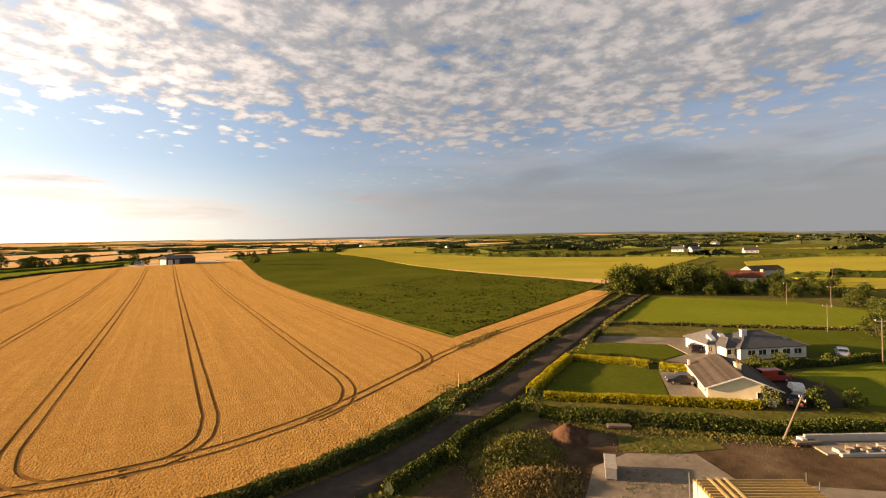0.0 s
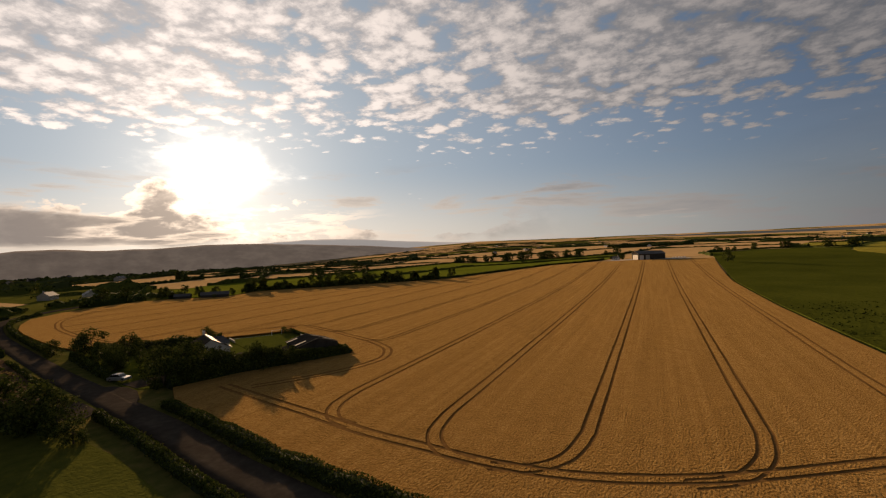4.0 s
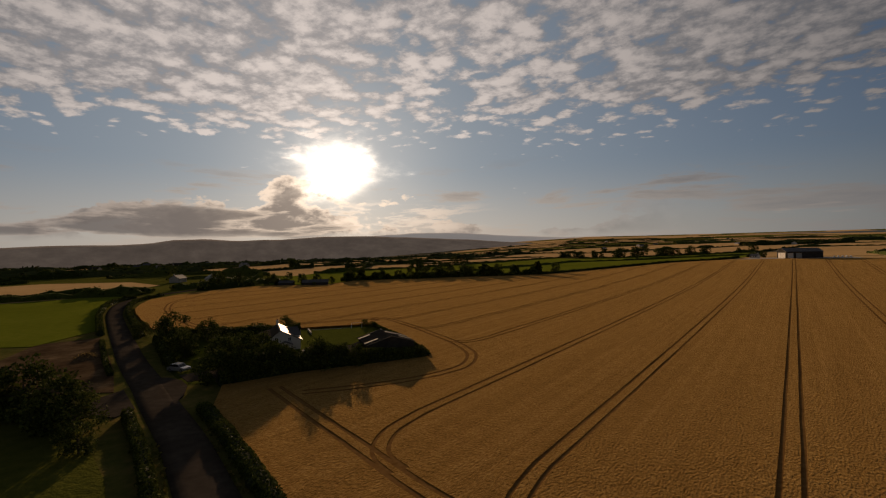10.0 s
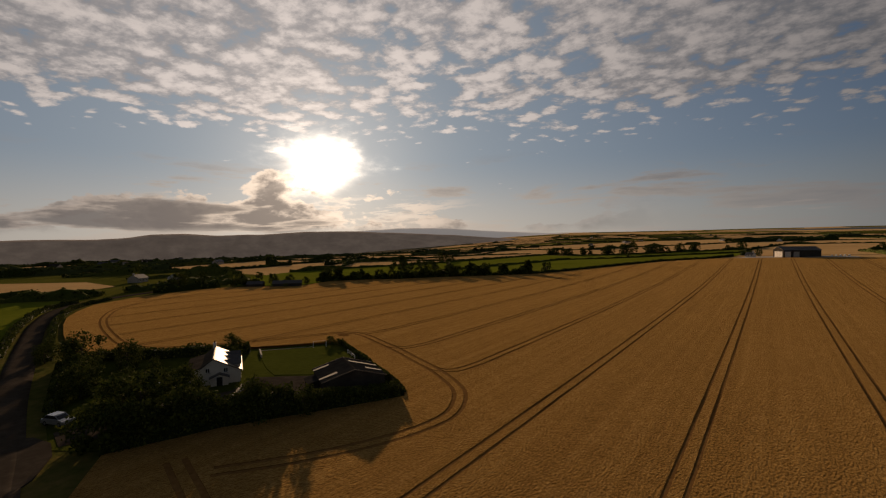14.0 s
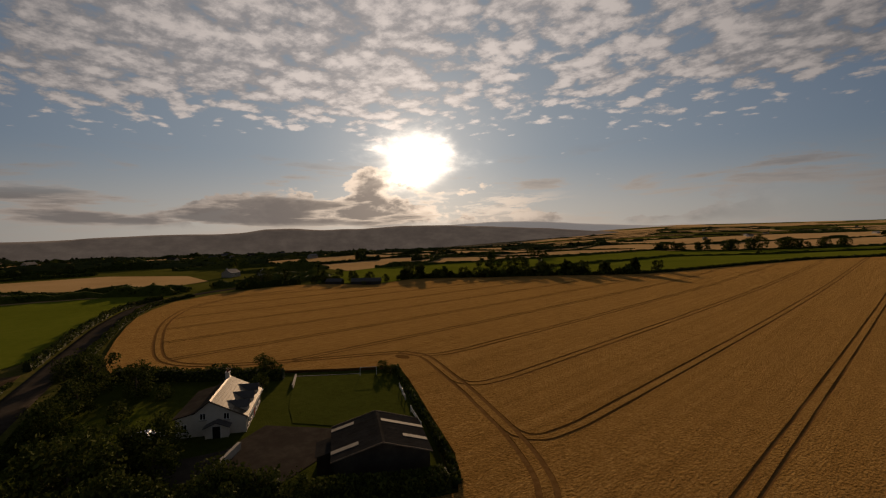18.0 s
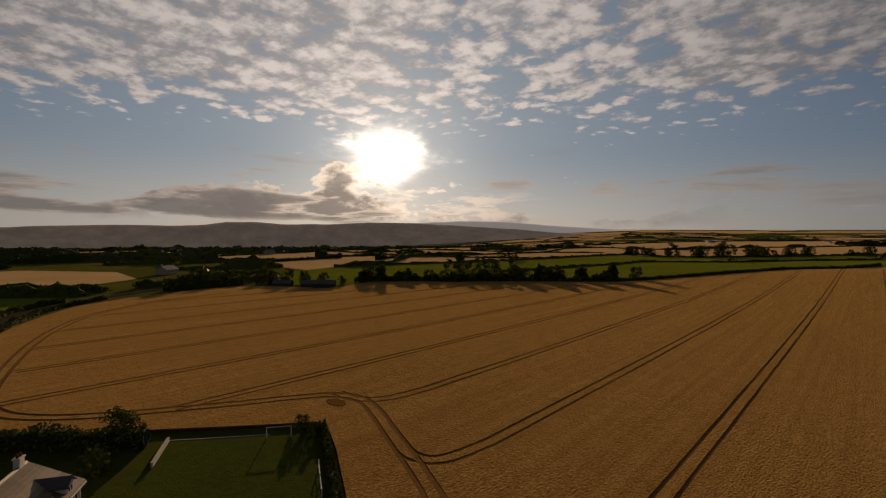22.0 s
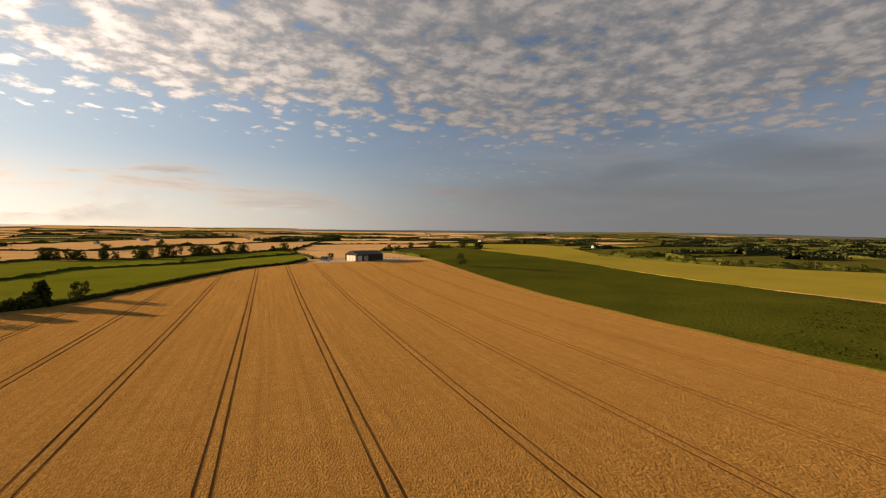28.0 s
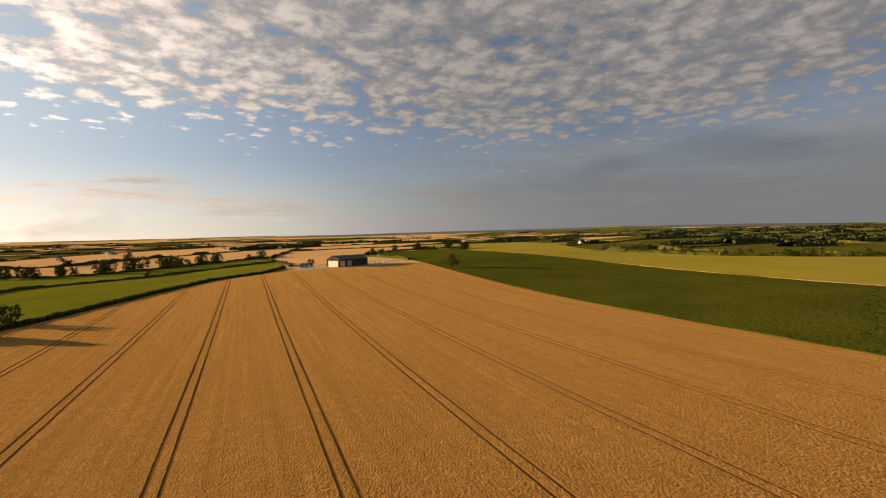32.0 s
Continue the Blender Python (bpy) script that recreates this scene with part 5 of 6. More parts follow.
def door(parent, x, y, z, w, h, turn, mat):
    ob = part("door", boxes((-0.04, 0.05, -w / 2, w / 2, 0, h), bevel=0.01), mat, parent, "painted panelled door")
    ob.matrix_basis = pose(x, y, z, 0, 0, turn)
    part("door_frame", boxes((-0.03, 0.08, -w / 2 - 0.09, -w / 2 - 0.005, 0, h + 0.09), (-0.03, 0.08, w / 2 + 0.005, w / 2 + 0.09, 0, h + 0.09), (-0.03, 0.08, -w / 2, w / 2, h + 0.005, h + 0.09)), M["frame"], ob)
    part("handle", boxes((0.05, 0.10, w / 2 - 0.16, w / 2 - 0.06, 1.0, 1.04)), M["steel"], ob, "steel door handle")
    return ob


def chimney(parent, x, y, z0, z1, w=0.9, d=0.6, mat="render"):
    ob = part("chimney", boxes((x - d / 2, x + d / 2, y - w / 2, y + w / 2, z0, z1), (x - d / 2 - 0.07, x + d / 2 + 0.07, y - w / 2 - 0.07, y + w / 2 + 0.07, z1 + 0.003, z1 + 0.12)), M[mat], parent, "rendered chimney stack")
    for s in (-0.22, 0.22):
        bm = bmesh.new()
        cyl(bm, (x, y + s, z1 + 0.12), (x, y + s, z1 + 0.5), 0.13, 0.10, 10)
        part("chimney_pot", bm, M["redsheet"], ob, "clay chimney pot")
    return ob


def gabled(parent, L, W, eave, ridge, wall, roof, over=0.35, rows=8, y0=0.0):
    """Walls with two gables, and a roof of slate courses, each lapping the one below."""
    part("wall", prism([(-W / 2, -0.3), (W / 2, -0.3), (W / 2, eave), (0, ridge - 0.12), (-W / 2, eave)], y0 - L / 2, y0 + L / 2), M[wall], parent)
    run = W / 2 + over
    drop = (ridge - eave) / (W / 2) * run
    for s in (1, -1):
        base = part("roof", prism([(0, ridge - 0.1), (s * run, ridge - drop - 0.1), (s * run, ridge - drop), (0, ridge)], y0 - L / 2 - over, y0 + L / 2 + over), M[roof], parent)
        for i in range(rows):
            a, b = i / rows, (i + 1.06) / rows
            b = min(b, 1.02)
            part("tile_course", prism([(s * run * a, ridge - drop * a + 0.005), (s * run * b, ridge - drop * b + 0.03), (s * run * b, ridge - drop * b + 0.065), (s * run * a, ridge - drop * a + 0.03)], y0 - L / 2 - over - 0.02, y0 + L / 2 + over + 0.02), M[roof], base)
        part("gutter", boxes((min(s * run, s * (run + 0.12)), max(s * run, s * (run + 0.12)), y0 - L / 2 - over, y0 + L / 2 + over, ridge - drop - 0.22, ridge - drop - 0.10)), M["frame"], parent, "white gutter along the eave")
    part("ridge_cap", prism([(-0.17, ridge - 0.04), (0.17, ridge - 0.04), (0, ridge + 0.12)], y0 - L / 2 - over, y0 + L / 2 + over), M[roof], parent)
    for e in (-1, 1):
        for s in (1, -1):
            y = y0 + e * (L / 2 + over)
            part("bargeboard", prism([(0, ridge + 0.02), (s * run, ridge - drop + 0.02), (s * run, ridge - drop - 0.2), (0, ridge - 0.2)], min(y, y + e * 0.05), max(y, y + e * 0.05)), M["frame"], parent, "white bargeboard")


def dormer(parent, y, eave, W, side=1, w=1.7):
    """A small gabled dormer over the eave on the +x side."""
    x1 = side * (W / 2 - 0.1)
    ob = part("dormer", boxes((min(x1, x1 - side * 2.2), max(x1, x1 - side * 2.2), y - w / 2, y + w / 2, eave - 0.4, eave + 1.0)), M["render"], parent, "white gabled dormer window")
    for s in (1, -1):
        bm = bmesh.new()
        pts = [(x1 + side * 0.25, y, eave + 1.65), (x1 - side * 2.7, y, eave + 1.65), (x1 - side * 1.5, y + s * (w / 2 + 0.18), eave + 0.9), (x1 + side * 0.25, y + s * (w / 2 + 0.18), eave + 0.9)]
        vs = [bm.verts.new(p) for p in pts] + [bm.verts.new((p[0], p[1], p[2] + 0.1)) for p in pts]
        for f in ((0, 1, 2, 3), (7, 6, 5, 4), (0, 4, 5, 1), (1, 5, 6, 2), (2, 6, 7, 3), (3, 7, 4, 0)):
            bm.faces.new([vs[i] for i in f])
        bmesh.ops.recalc_face_normals(bm, faces=bm.faces)
        part("dormer_roof", bm, M["slate"], ob, "dark slate dormer roof")
    gx = (x1, x1 + side * 0.02)
    part("dormer_gable", prism([(y - w / 2, eave + 1.0), (y + w / 2, eave + 1.0), (y, eave + 1.6)], min(gx), max(gx)), M["render"], ob).matrix_basis = Matrix(((0, 1, 0, 0), (1, 0, 0, 0), (0, 0, 1, 0), (0, 0, 0, 1)))
    window(ob, x1 + side * 0.01, y, eave - 0.15, 1.0, 1.0, 0 if side > 0 else 180, "dormer_window", 1, False)
    return ob


# the white farmhouse in its plot
fh = thing("farmhouse", -58.0, 1.0, 60, "white rendered storey-and-a-half farmhouse with pale slate roof and dormers", "house")
part("wall", prism([(-4.2, -0.3), (4.4, -0.3), (4.4, 2.25), (0, 4.5), (-1.9, 3.05), (-4.2, 2.5)], -5.75, 5.75), M["render"], fh)
base = part("roof", prism([(0, 4.52), (4.7, 2.12), (4.7, 2.22), (0, 4.62)], -6.0, 6.0), M["greyroof"], fh, "pale lichened slate roof slope")
for i in range(12):
    a, b = 4.7 * i / 12, 4.7 * min(12.1, i + 1.06) / 12
    part("tile_course", prism([(a, 4.625 - 0.511 * a), (b, 4.65 - 0.511 * b), (b, 4.685 - 0.511 * b), (a, 4.65 - 0.511 * a)], -6.02, 6.02), M["greyroof"], base)
# rear roofs take the darker sheet material: their shade is put into colour
base = part("roof", prism([(0, 4.52), (-2.0, 2.98), (-2.0, 3.08), (0, 4.62)], -6.0, 6.0), M["tin"], fh, "rear slate roof slope, its shade put into a dark colour")
for i in range(6):
    a, b = 2.0 * i / 6, 2.0 * (i + 1.06) / 6
    part("tile_course", prism([(-a, 4.625 - 0.77 * a), (-b, 4.65 - 0.77 * b), (-b, 4.685 - 0.77 * b), (-a, 4.65 - 0.77 * a)], -6.02, 6.02), M["tin"], base)
base = part("annex_roof", prism([(-1.85, 3.1), (-4.5, 2.455), (-4.5, 2.555), (-1.85, 3.2)], -5.95, 5.95), M["tin"], fh, "lean-to slate roof at the rear, its shade put into a dark colour")
for i in range(8):
    a, b = 2.6 * i / 8, 2.6 * (i + 1.06) / 8
    part("tile_course", prism([(-1.9 - a, 3.205 - 0.2435 * a), (-1.9 - b, 3.225 - 0.2435 * b), (-1.9 - b, 3.26 - 0.2435 * b), (-1.9 - a, 3.23 - 0.2435 * a)], -5.97, 5.97), M["tin"], base)
part("ridge_cap", prism([(-0.17, 4.58), (0.17, 4.58), (0, 4.76)], -6.0, 6.0), M["greyroof"], fh)
part("gutter", boxes((4.7, 4.82, -6.0, 6.0, 2.02, 2.13)), M["frame"], fh, "white gutter along the eave")
for y in (-6.05, 6.0):
    part("bargeboard", prism([(0, 4.66), (4.7, 2.26), (4.7, 2.06), (0, 4.44)], y, y + 0.05), M["oldwood"], fh, "dark bargeboard on the gable")
for y in (-3.7, 0, 3.7):
    dormer(fh, y, 2.1, 8.9, 1, 1.5)
for y in (-4.2, -1.9, 2.2, 4.4):
    window(fh, 4.41, y, 0.6, 1.3, 1.2, 0)
for y in (-5.4, -3.1, 3.3, 5.4):
    part("quoin_band", boxes((4.405, 4.43, y - 0.09, y + 0.09, -0.2, 2.1)), M["slate"], fh, "dark painted band on the front wall")
door(fh, 4.41, 0.2, 0.02, 1.0, 1.98, 0, M["red"])
for x in (-0.9, 2.0):
    window(fh, x, -5.76, 2.0 if x > 0 else 2.15, 0.75, 0.9, -90)
window(fh, -3.2, -5.76, 0.6, 0.8, 1.2, -90)
part("porch", prism([(-0.4, -0.2), (2.4, -0.2), (2.4, 1.4), (1.0, 2.0), (-0.4, 1.4)], -6.9, -5.75), M["render"], fh, "small white gabled porch")
part("porch_roof", prism([(-0.65, 1.34), (1.0, 2.05), (2.65, 1.34), (2.65, 1.46), (1.0, 2.18), (-0.65, 1.46)], -7.2, -5.75), M["slate"], fh, "dark slate porch roof")
door(fh, 1.0, -6.91, 0.02, 0.95, 1.55, -90, M["black"])
chimney(fh, -0.1, 5.0, 4.2, 5.4, 0.8, 0.5)

# the shed beside the lawn
sh = thing("farm_shed", -30.8, 9.5, 60, "dark corrugated farm shed with four pale translucent roof lights", "shed")
part("wall", prism([(-5, -0.3), (5, -0.3), (5, 3.0), (0, 4.4), (-5, 3.0)], -4.4, 4.4), M["tin"], sh, "dark sheeted shed wall")
for s in (1, -1):
    for i in range(9):
        y = -4.6 + i * 1.02
        lo, hi = (0.0, 5.3)
        n = 6
        bm = bmesh.new()
        cols = []
        for j in range(n + 1):
            yy = y + j * 1.0 / n
            dz = 0.03 * (j % 2)
            cols.append([bm.verts.new((s * xx, yy, 4.45 - 0.28 * xx + dz)) for xx in (lo, hi)])
        for a, b in zip(cols, cols[1:]):
            bm.faces.new((a[0], a[1], b[1], b[0]))
        ext = bmesh.ops.extrude_face_region(bm, geom=bm.faces[:])
        bmesh.ops.translate(bm, vec=(0, 0, 0.03), verts=[v for v in ext["geom"] if isinstance(v, bmesh.types.BMVert)])
        bmesh.ops.recalc_face_normals(bm, faces=bm.faces)
        part("roof_sheet", bm, M["roofsheet"], sh)
for s, y, lo, hi in ((-1, 3.3, 2.7, 5.3), (-1, -2.6, 2.4, 5.3), (1, 1.9, 0.4, 5.3), (1, -1.6, 2.5, 5.2)):
    part("roof_light", prism([(s * lo, 4.52 - 0.28 * lo), (s * hi, 4.52 - 0.28 * hi), (s * hi, 4.555 - 0.28 * hi), (s * lo, 4.555 - 0.28 * lo)], y - 0.38, y + 0.38), M["clearsheet"], sh, "pale translucent roof sheet")
part("ridge_cap", prism([(-0.3, 4.42), (0.3, 4.42), (0, 4.56)], -4.65, 4.65), M["roofsheet"], sh, "dark ridge flashing")
for e in (-4.68, 4.63):
    for s in (1, -1):
        part("verge_trim", prism([(0, 4.42), (s * 5.3, 2.94), (s * 5.3, 3.06), (0, 4.56)], e, e + 0.05), M["oldwood"], sh, "weathered verge board")
part("lean_to", prism([(-6.8, -0.2), (-5.05, -0.2), (-5.05, 2.5), (-6.8, 2.1)], -1.0, 2.6), M["tin"], sh, "small lean-to at the shed's end")
part("lean_to_roof", prism([(-7.0, 2.08), (-5.02, 2.56), (-5.02, 2.62), (-7.0, 2.14)], -1.2, 2.8), M["roofsheet"], sh, "dark sheet roof of the lean-to")
part("sliding_door", boxes((5.01, 5.08, -2.2, 2.2, 0.0, 2.8)), M["redsheet"], sh, "rust-coloured sliding door")

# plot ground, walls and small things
crop("lawn", [(-67.2, 17), (-59.5, 30.0), (-51, 26.2), (-38.5, 18.8), (-41, 13.5), (-49, 7.6), (-55, 9.8), (-62, 13.4)], M["shadegrass"], 0.12, 6, (), 0, "mown green lawn behind the farmhouse, shade put into its colour", "lawn")
crop("garden_lawn", [(-70, -16), (-62, -18), (-52, -17), (-51, -9), (-60, -6.5), (-72, -6)], M["lawn"], 0.12, 6, (), 0, "sunlit patch of garden lawn", "lawn")
# dark grass sheet that paints the shade over the whole plot
crop("farm_garden", [(-37, -23), (-32.5, -12), (-23.5, 4.5), (-20.5, 11.2), (-38, 22.6), (-60, 33.8), (-74, 16.4), (-91, -3.5), (-96, -9), (-88, -14.5), (-60, -23.4), (-44, -27)], M["shadegrass"], 0.05, 8, (), 0, "rough grass of the farm plot, its shade put into the dark colour", "grass")
crop("farmyard", [(-51, 4.6), (-48.5, 6.6), (-40.6, 13), (-36, 14), (-37, 6), (-34, -2), (-40, -12), (-44, -26), (-50, -25), (-49, -10), (-47, -2)], M["asphalt"], 0.10, 6, (), 0, "dark worn drive and yard of the farm", "drive")


def wall_run(name, pts, h, w, mat, label):
    """A garden wall of straight lengths with a coping on top."""
    e = thing(name, *pts[0], 0, label, "wall")
    x0, y0 = pts[0]
    z0 = gz(x0, y0)
    for (ax, ay), (bx, by) in zip(pts, pts[1:]):
        d = math.hypot(bx - ax, by - ay)
        a = math.degrees(math.atan2(by - ay, bx - ax))
        m = pose(ax - x0, ay - y0, gz(ax, ay) - z0, 0, 0, a)
        part("wall_length", boxes((0, d, -w / 2, w / 2, -0.3, h)), mat, e).matrix_basis = m
        part("coping", boxes((0, d, -w / 2 - 0.05, w / 2 + 0.05, h + 0.003, h + 0.1)), mat, e).matrix_basis = m
    return e


wall_run("garden_wall", [(-63.6, 14.4), (-69.6, 17.8)], 0.55, 0.2, M["block"], "low pale garden wall beside the lawn")
wall_run("garden_wall", [(-69.8, 18.0), (-64.5, 25.0), (-62.6, 27.6)], 0.0, 0.06, M["block"], "low pale kerb along the far side of the lawn")
wall_run("garden_wall", [(-46, -0.6), (-41, -5.4)], 0.9, 0.3, M["block"], "grey yard wall beside the farmhouse")


def goal(x, y, turn):
    e = thing("goal_frame", x, y, turn, "small white tubular football goal on the lawn", "goal")
    for s in (-1.5, 1.5):
        bm = bmesh.new()
        cyl(bm, (s, 0, 0.1), (s, 0, 1.6), 0.05)
        part("post", bm, M["white"], e)
        bm = bmesh.new()
        cyl(bm, (s, 0, 1.6), (s, 0.9, 0.1), 0.035)
        part("stay", bm, M["white"], e)
    bm = bmesh.new()
    cyl(bm, (-1.5, 0, 1.6), (1.5, 0, 1.6), 0.05)
    part("crossbar", bm, M["white"], e)
    return e


goal(-60.6, 27.9, 56)


def rail(pts, h, label, mat="white"):
    """A fence of posts and rails along pts."""
    e = thing("fence", *pts[0], 0, label, "fence")
    x0, y0 = pts[0]
    z0 = gz(x0, y0)
    line = dense(pts, 2.4)
    for x, y in line:
        part("post", boxes((x - x0 - 0.05, x - x0 + 0.05, y - y0 - 0.05, y - y0 + 0.05, gz(x, y) - z0 - 0.2, gz(x, y) - z0 + h)), M[mat], e)
    for (ax, ay), (bx, by) in zip(line, line[1:]):
        for k in (0.45, 0.85):
            bm = bmesh.new()
            cyl(bm, (ax - x0, ay - y0, gz(ax, ay) - z0 + h * k), (bx - x0, by - y0, gz(bx, by) - z0 + h * k), 0.035, None, 6)
            part("rail", bm, M[mat], e)
    return e


rail([(-50.4, 27.4), (-45.0, 24.4)], 1.0, "white painted post-and-rail fence by the lawn")
rail([(-40.5, 21.9), (-35, 19.2)], 1.0, "white painted post-and-rail fence behind the shed")
rail([(131, -9.5), (137, -14.5)], 0.9, "weathered timber fence at the field gate", "oldwood")
rail([(121.5, -27.5), (124.5, -31)], 0.5, "low weathered fence along the lane", "oldwood")
rail([(112.5, -61.5), (118, -60)], 0.9, "weathered timber fence beside the yard", "oldwood")


def car(x, y, turn, paint, label, L=4.2, W=1.75, H=1.45, van=False):
    e = thing("van" if van else "car", x, y, turn, label, "van" if van else "car", "", "", 0.14)
    h = L / 2
    lower = [(-h, 0.35), (-h + 0.05, 0.85), (-h * 0.45, 0.92), (h * 0.55, 0.92), (h - 0.12, 0.78), (h, 0.5), (h - 0.05, 0.28), (-h + 0.1, 0.28)]
    if van:
        upper = [(-h + 0.03, 0.9), (-h + 0.1, H), (h * 0.45, H), (h * 0.68, 0.9)]
    else:
        upper = [(-h * 0.82, 0.9), (-h * 0.55, H), (h * 0.18, H), (h * 0.5, 0.9)]
    body = part("body", prism(lower, -W / 2, W / 2), M[paint], e)
    bmesh_top = prism(upper, -W / 2 + 0.12, W / 2 - 0.12)
    part("cabin", bmesh_top, M[paint], e)
    for s in (-1, 1):
        a = [(p[0] * 0.94, 0.96 + (p[1] - 0.9) * 0.78) for p in upper]
        y0 = s * (W / 2 - 0.115)
        part("side_window", prism(a if not van else [(h * 0.1, 1.0), (h * 0.1, H - 0.15), (h * 0.42, H - 0.15), (h * 0.6, 1.0)], min(y0, y0 + s * 0.012), max(y0, y0 + s * 0.012)), M["glass"], e, "dark side window")
    fx, bx = upper[-1], upper[-2]
    for (p, q) in ((upper[-1], upper[-2]), (upper[0], upper[1])):
        bm = bmesh.new()
        d = 0.015 if p[0] > 0 else -0.015
        pts = [(p[0] * 0.97 + d, -W / 2 + 0.22, p[1] + 0.06), (p[0] * 0.97 + d, W / 2 - 0.22, p[1] + 0.06), (q[0] + d * 2, W / 2 - 0.25, q[1] - 0.06), (q[0] + d * 2, -W / 2 + 0.25, q[1] - 0.06)]
        vs = [bm.verts.new(v) for v in pts] + [bm.verts.new((v[0] + d, v[1], v[2] + 0.01)) for v in pts]
        for f in ((0, 1, 2, 3), (7, 6, 5, 4), (0, 4, 5, 1), (1, 5, 6, 2), (2, 6, 7, 3), (3, 7, 4, 0)):
            bm.faces.new([vs[i] for i in f])
        part("windscreen" if p[0] > 0 else "rear_window", bm, M["glass"], e, "dark windscreen glass")
    for sx in (-0.62, 0.62):
        for s in (-1, 1):
            bm = bmesh.new()
            cyl(bm, (sx * h, s * (W / 2 - 0.2), 0.30), (sx * h, s * (W / 2 + 0.01), 0.30), 0.31, None, 14)
            wheel = part("wheel", bm, M["rubber"], e, "black tyre")
            bm = bmesh.new()
            cyl(bm, (sx * h, s * (W / 2 + 0.005), 0.30), (sx * h, s * (W / 2 + 0.025), 0.30), 0.19, None, 10)
            part("rim", bm, M["steel"], wheel, "steel rim")
    for s in (-1, 1):
        part("headlight", boxes((h - 0.12, h - 0.02, s * W * 0.36 - 0.16, s * W * 0.36 + 0.16, 0.58, 0.72)), M["frame"], e, "clear headlight")
        part("tail_light", boxes((-h - 0.01, -h + 0.06, s * W * 0.38 - 0.12, s * W * 0.38 + 0.12, 0.62, 0.8)), M["red"], e, "red tail light")
    return e


car(-53.2, -23.6, 20, "silver", "grey car parked on the farm drive")
car(-56.2, -8.6, 60, "silver", "grey car parked beside the farmhouse gable")

# the white house and yard across the road
wh = thing("white_house", -79.5, -53.5, 62, "white rendered two-storey house with a slate roof", "house")
gabled(wh, 11, 8, 4.2, 6.9, "render", "greyroof", 0.3, 10)
for y in (-3.4, 0.2, 3.6):
    window(wh, 4.01, y, 3.0, 1.0, 1.2, 0)
    window(wh, 4.01, y, 0.8, 1.2, 1.3, 0)
for x in (-1.8, 1.8):
    window(wh, x, -5.51, 3.0, 0.9, 1.1, -90)
window(wh, -1.6, -5.51, 0.8, 1.4, 1.2, -90)
door(wh, 4.01, 1.9, 0.05, 1.0, 2.1, 0, M["black"])
chimney(wh, 0, -5.0, 6.2, 7.9)
chimney(wh, 0, 5.0, 6.2, 7.9)
crop("yard", [(-48, -35.8), (-66, -30.3), (-90, -24.5), (-110, -20), (-112, -33), (-96, -42), (-72, -46), (-58, -44)], M["earth"], 0.10, 8, (), 0, "bare brown yard beside the white house", "yard")
crop("drive_apron", [(-52, -28.6), (-50, -26.9), (-46, -26.2), (-41.5, -27.2), (-36, -30.2), (-33.5, -32.9), (-44, -30.6)], M["asphalt"], 0.16, 4, (), 0, "worn tarmac mouth of the farm drive", "road")
crop("junction_apron", [(-48, -34.4), (-36, -36.9), (-34, -40.0), (-39, -42), (-46, -39)], M["asphalt"], 0.15, 4, (), 0, "worn tarmac apron at the road junction", "road")


def heap(name, x, y, rx, ry, h, mat, label, seed, turn=0.0, grass=0, grassmat="strawleaf"):
    """A loose heap with a lumpy surface."""
    e = thing(name, x, y, turn, label, "mound")
    n, m = 14, 28
    verts = [(0, 0, h)]
    for i in range(1, n + 1):
        for j in range(m):
            r, a = i / n, 2 * math.pi * j / m
            px, py = rx * r * math.cos(a), ry * r * math.sin(a)
            z = h * (math.cos(math.pi * r) * 0.5 + 0.5)
            z += 0.28 * h * noise.noise((px * 0.55, py * 0.55, seed)) * (1 - r**3) + 0.10 * h * noise.noise((px * 1.9, py * 1.9, seed)) * (1 - r**3)
            verts.append((px, py, z - (0.25 if i == n else 0)))
    verts[0] = (0, 0, sum(v[2] for v in verts[1 : m + 1]) / m)
    faces = [(0, 1 + j, 1 + (j + 1) % m) for j in range(m)]
    faces += [(1 + (i - 1) * m + j, 1 + i * m + j, 1 + i * m + (j + 1) % m, 1 + (i - 1) * m + (j + 1) % m) for i in range(1, n) for j in range(m)]
    put("earth_body", verts, faces, mat, e, smooth=True)
    if grass:
        rng = np.random.default_rng(seed)
        k = rng.integers(0, len(verts) - m, grass)
        c = np.array(verts)[k] + rng.normal(size=(grass, 3)) * (0.4, 0.4, 0.05)
        t, h = rng.random(grass) * 2 * math.pi, 0.12 + 0.26 * rng.random(grass) ** 2
        w = np.c_[np.cos(t), np.sin(t), 0 * t] * 0.07
        tip = np.c_[rng.normal(size=(grass, 2)) * 0.2, h]
        v = np.stack([c - w, c + w, c + tip + w * 0.5, c + tip - w * 0.5], 1).reshape(-1, 3) - (0, 0, 0.05)
        f = np.arange(4 * grass).reshape(-1, 4)
        ob = new("dry_grass", leafmesh("dry_grass", v, f, M[grassmat]))
        ob.parent = e
        tagged(ob, kind="stuff")
    return e


heap("spoil_mound", -60, -40.5, 5, 3, 1.2, M["earth"], "low brown earth mound in the yard", 7, 20, 300)
heap("spoil_mound", -83, -30, 4, 2.6, 1.0, M["earth"], "low earth mound beside the road", 8, 10, 300)

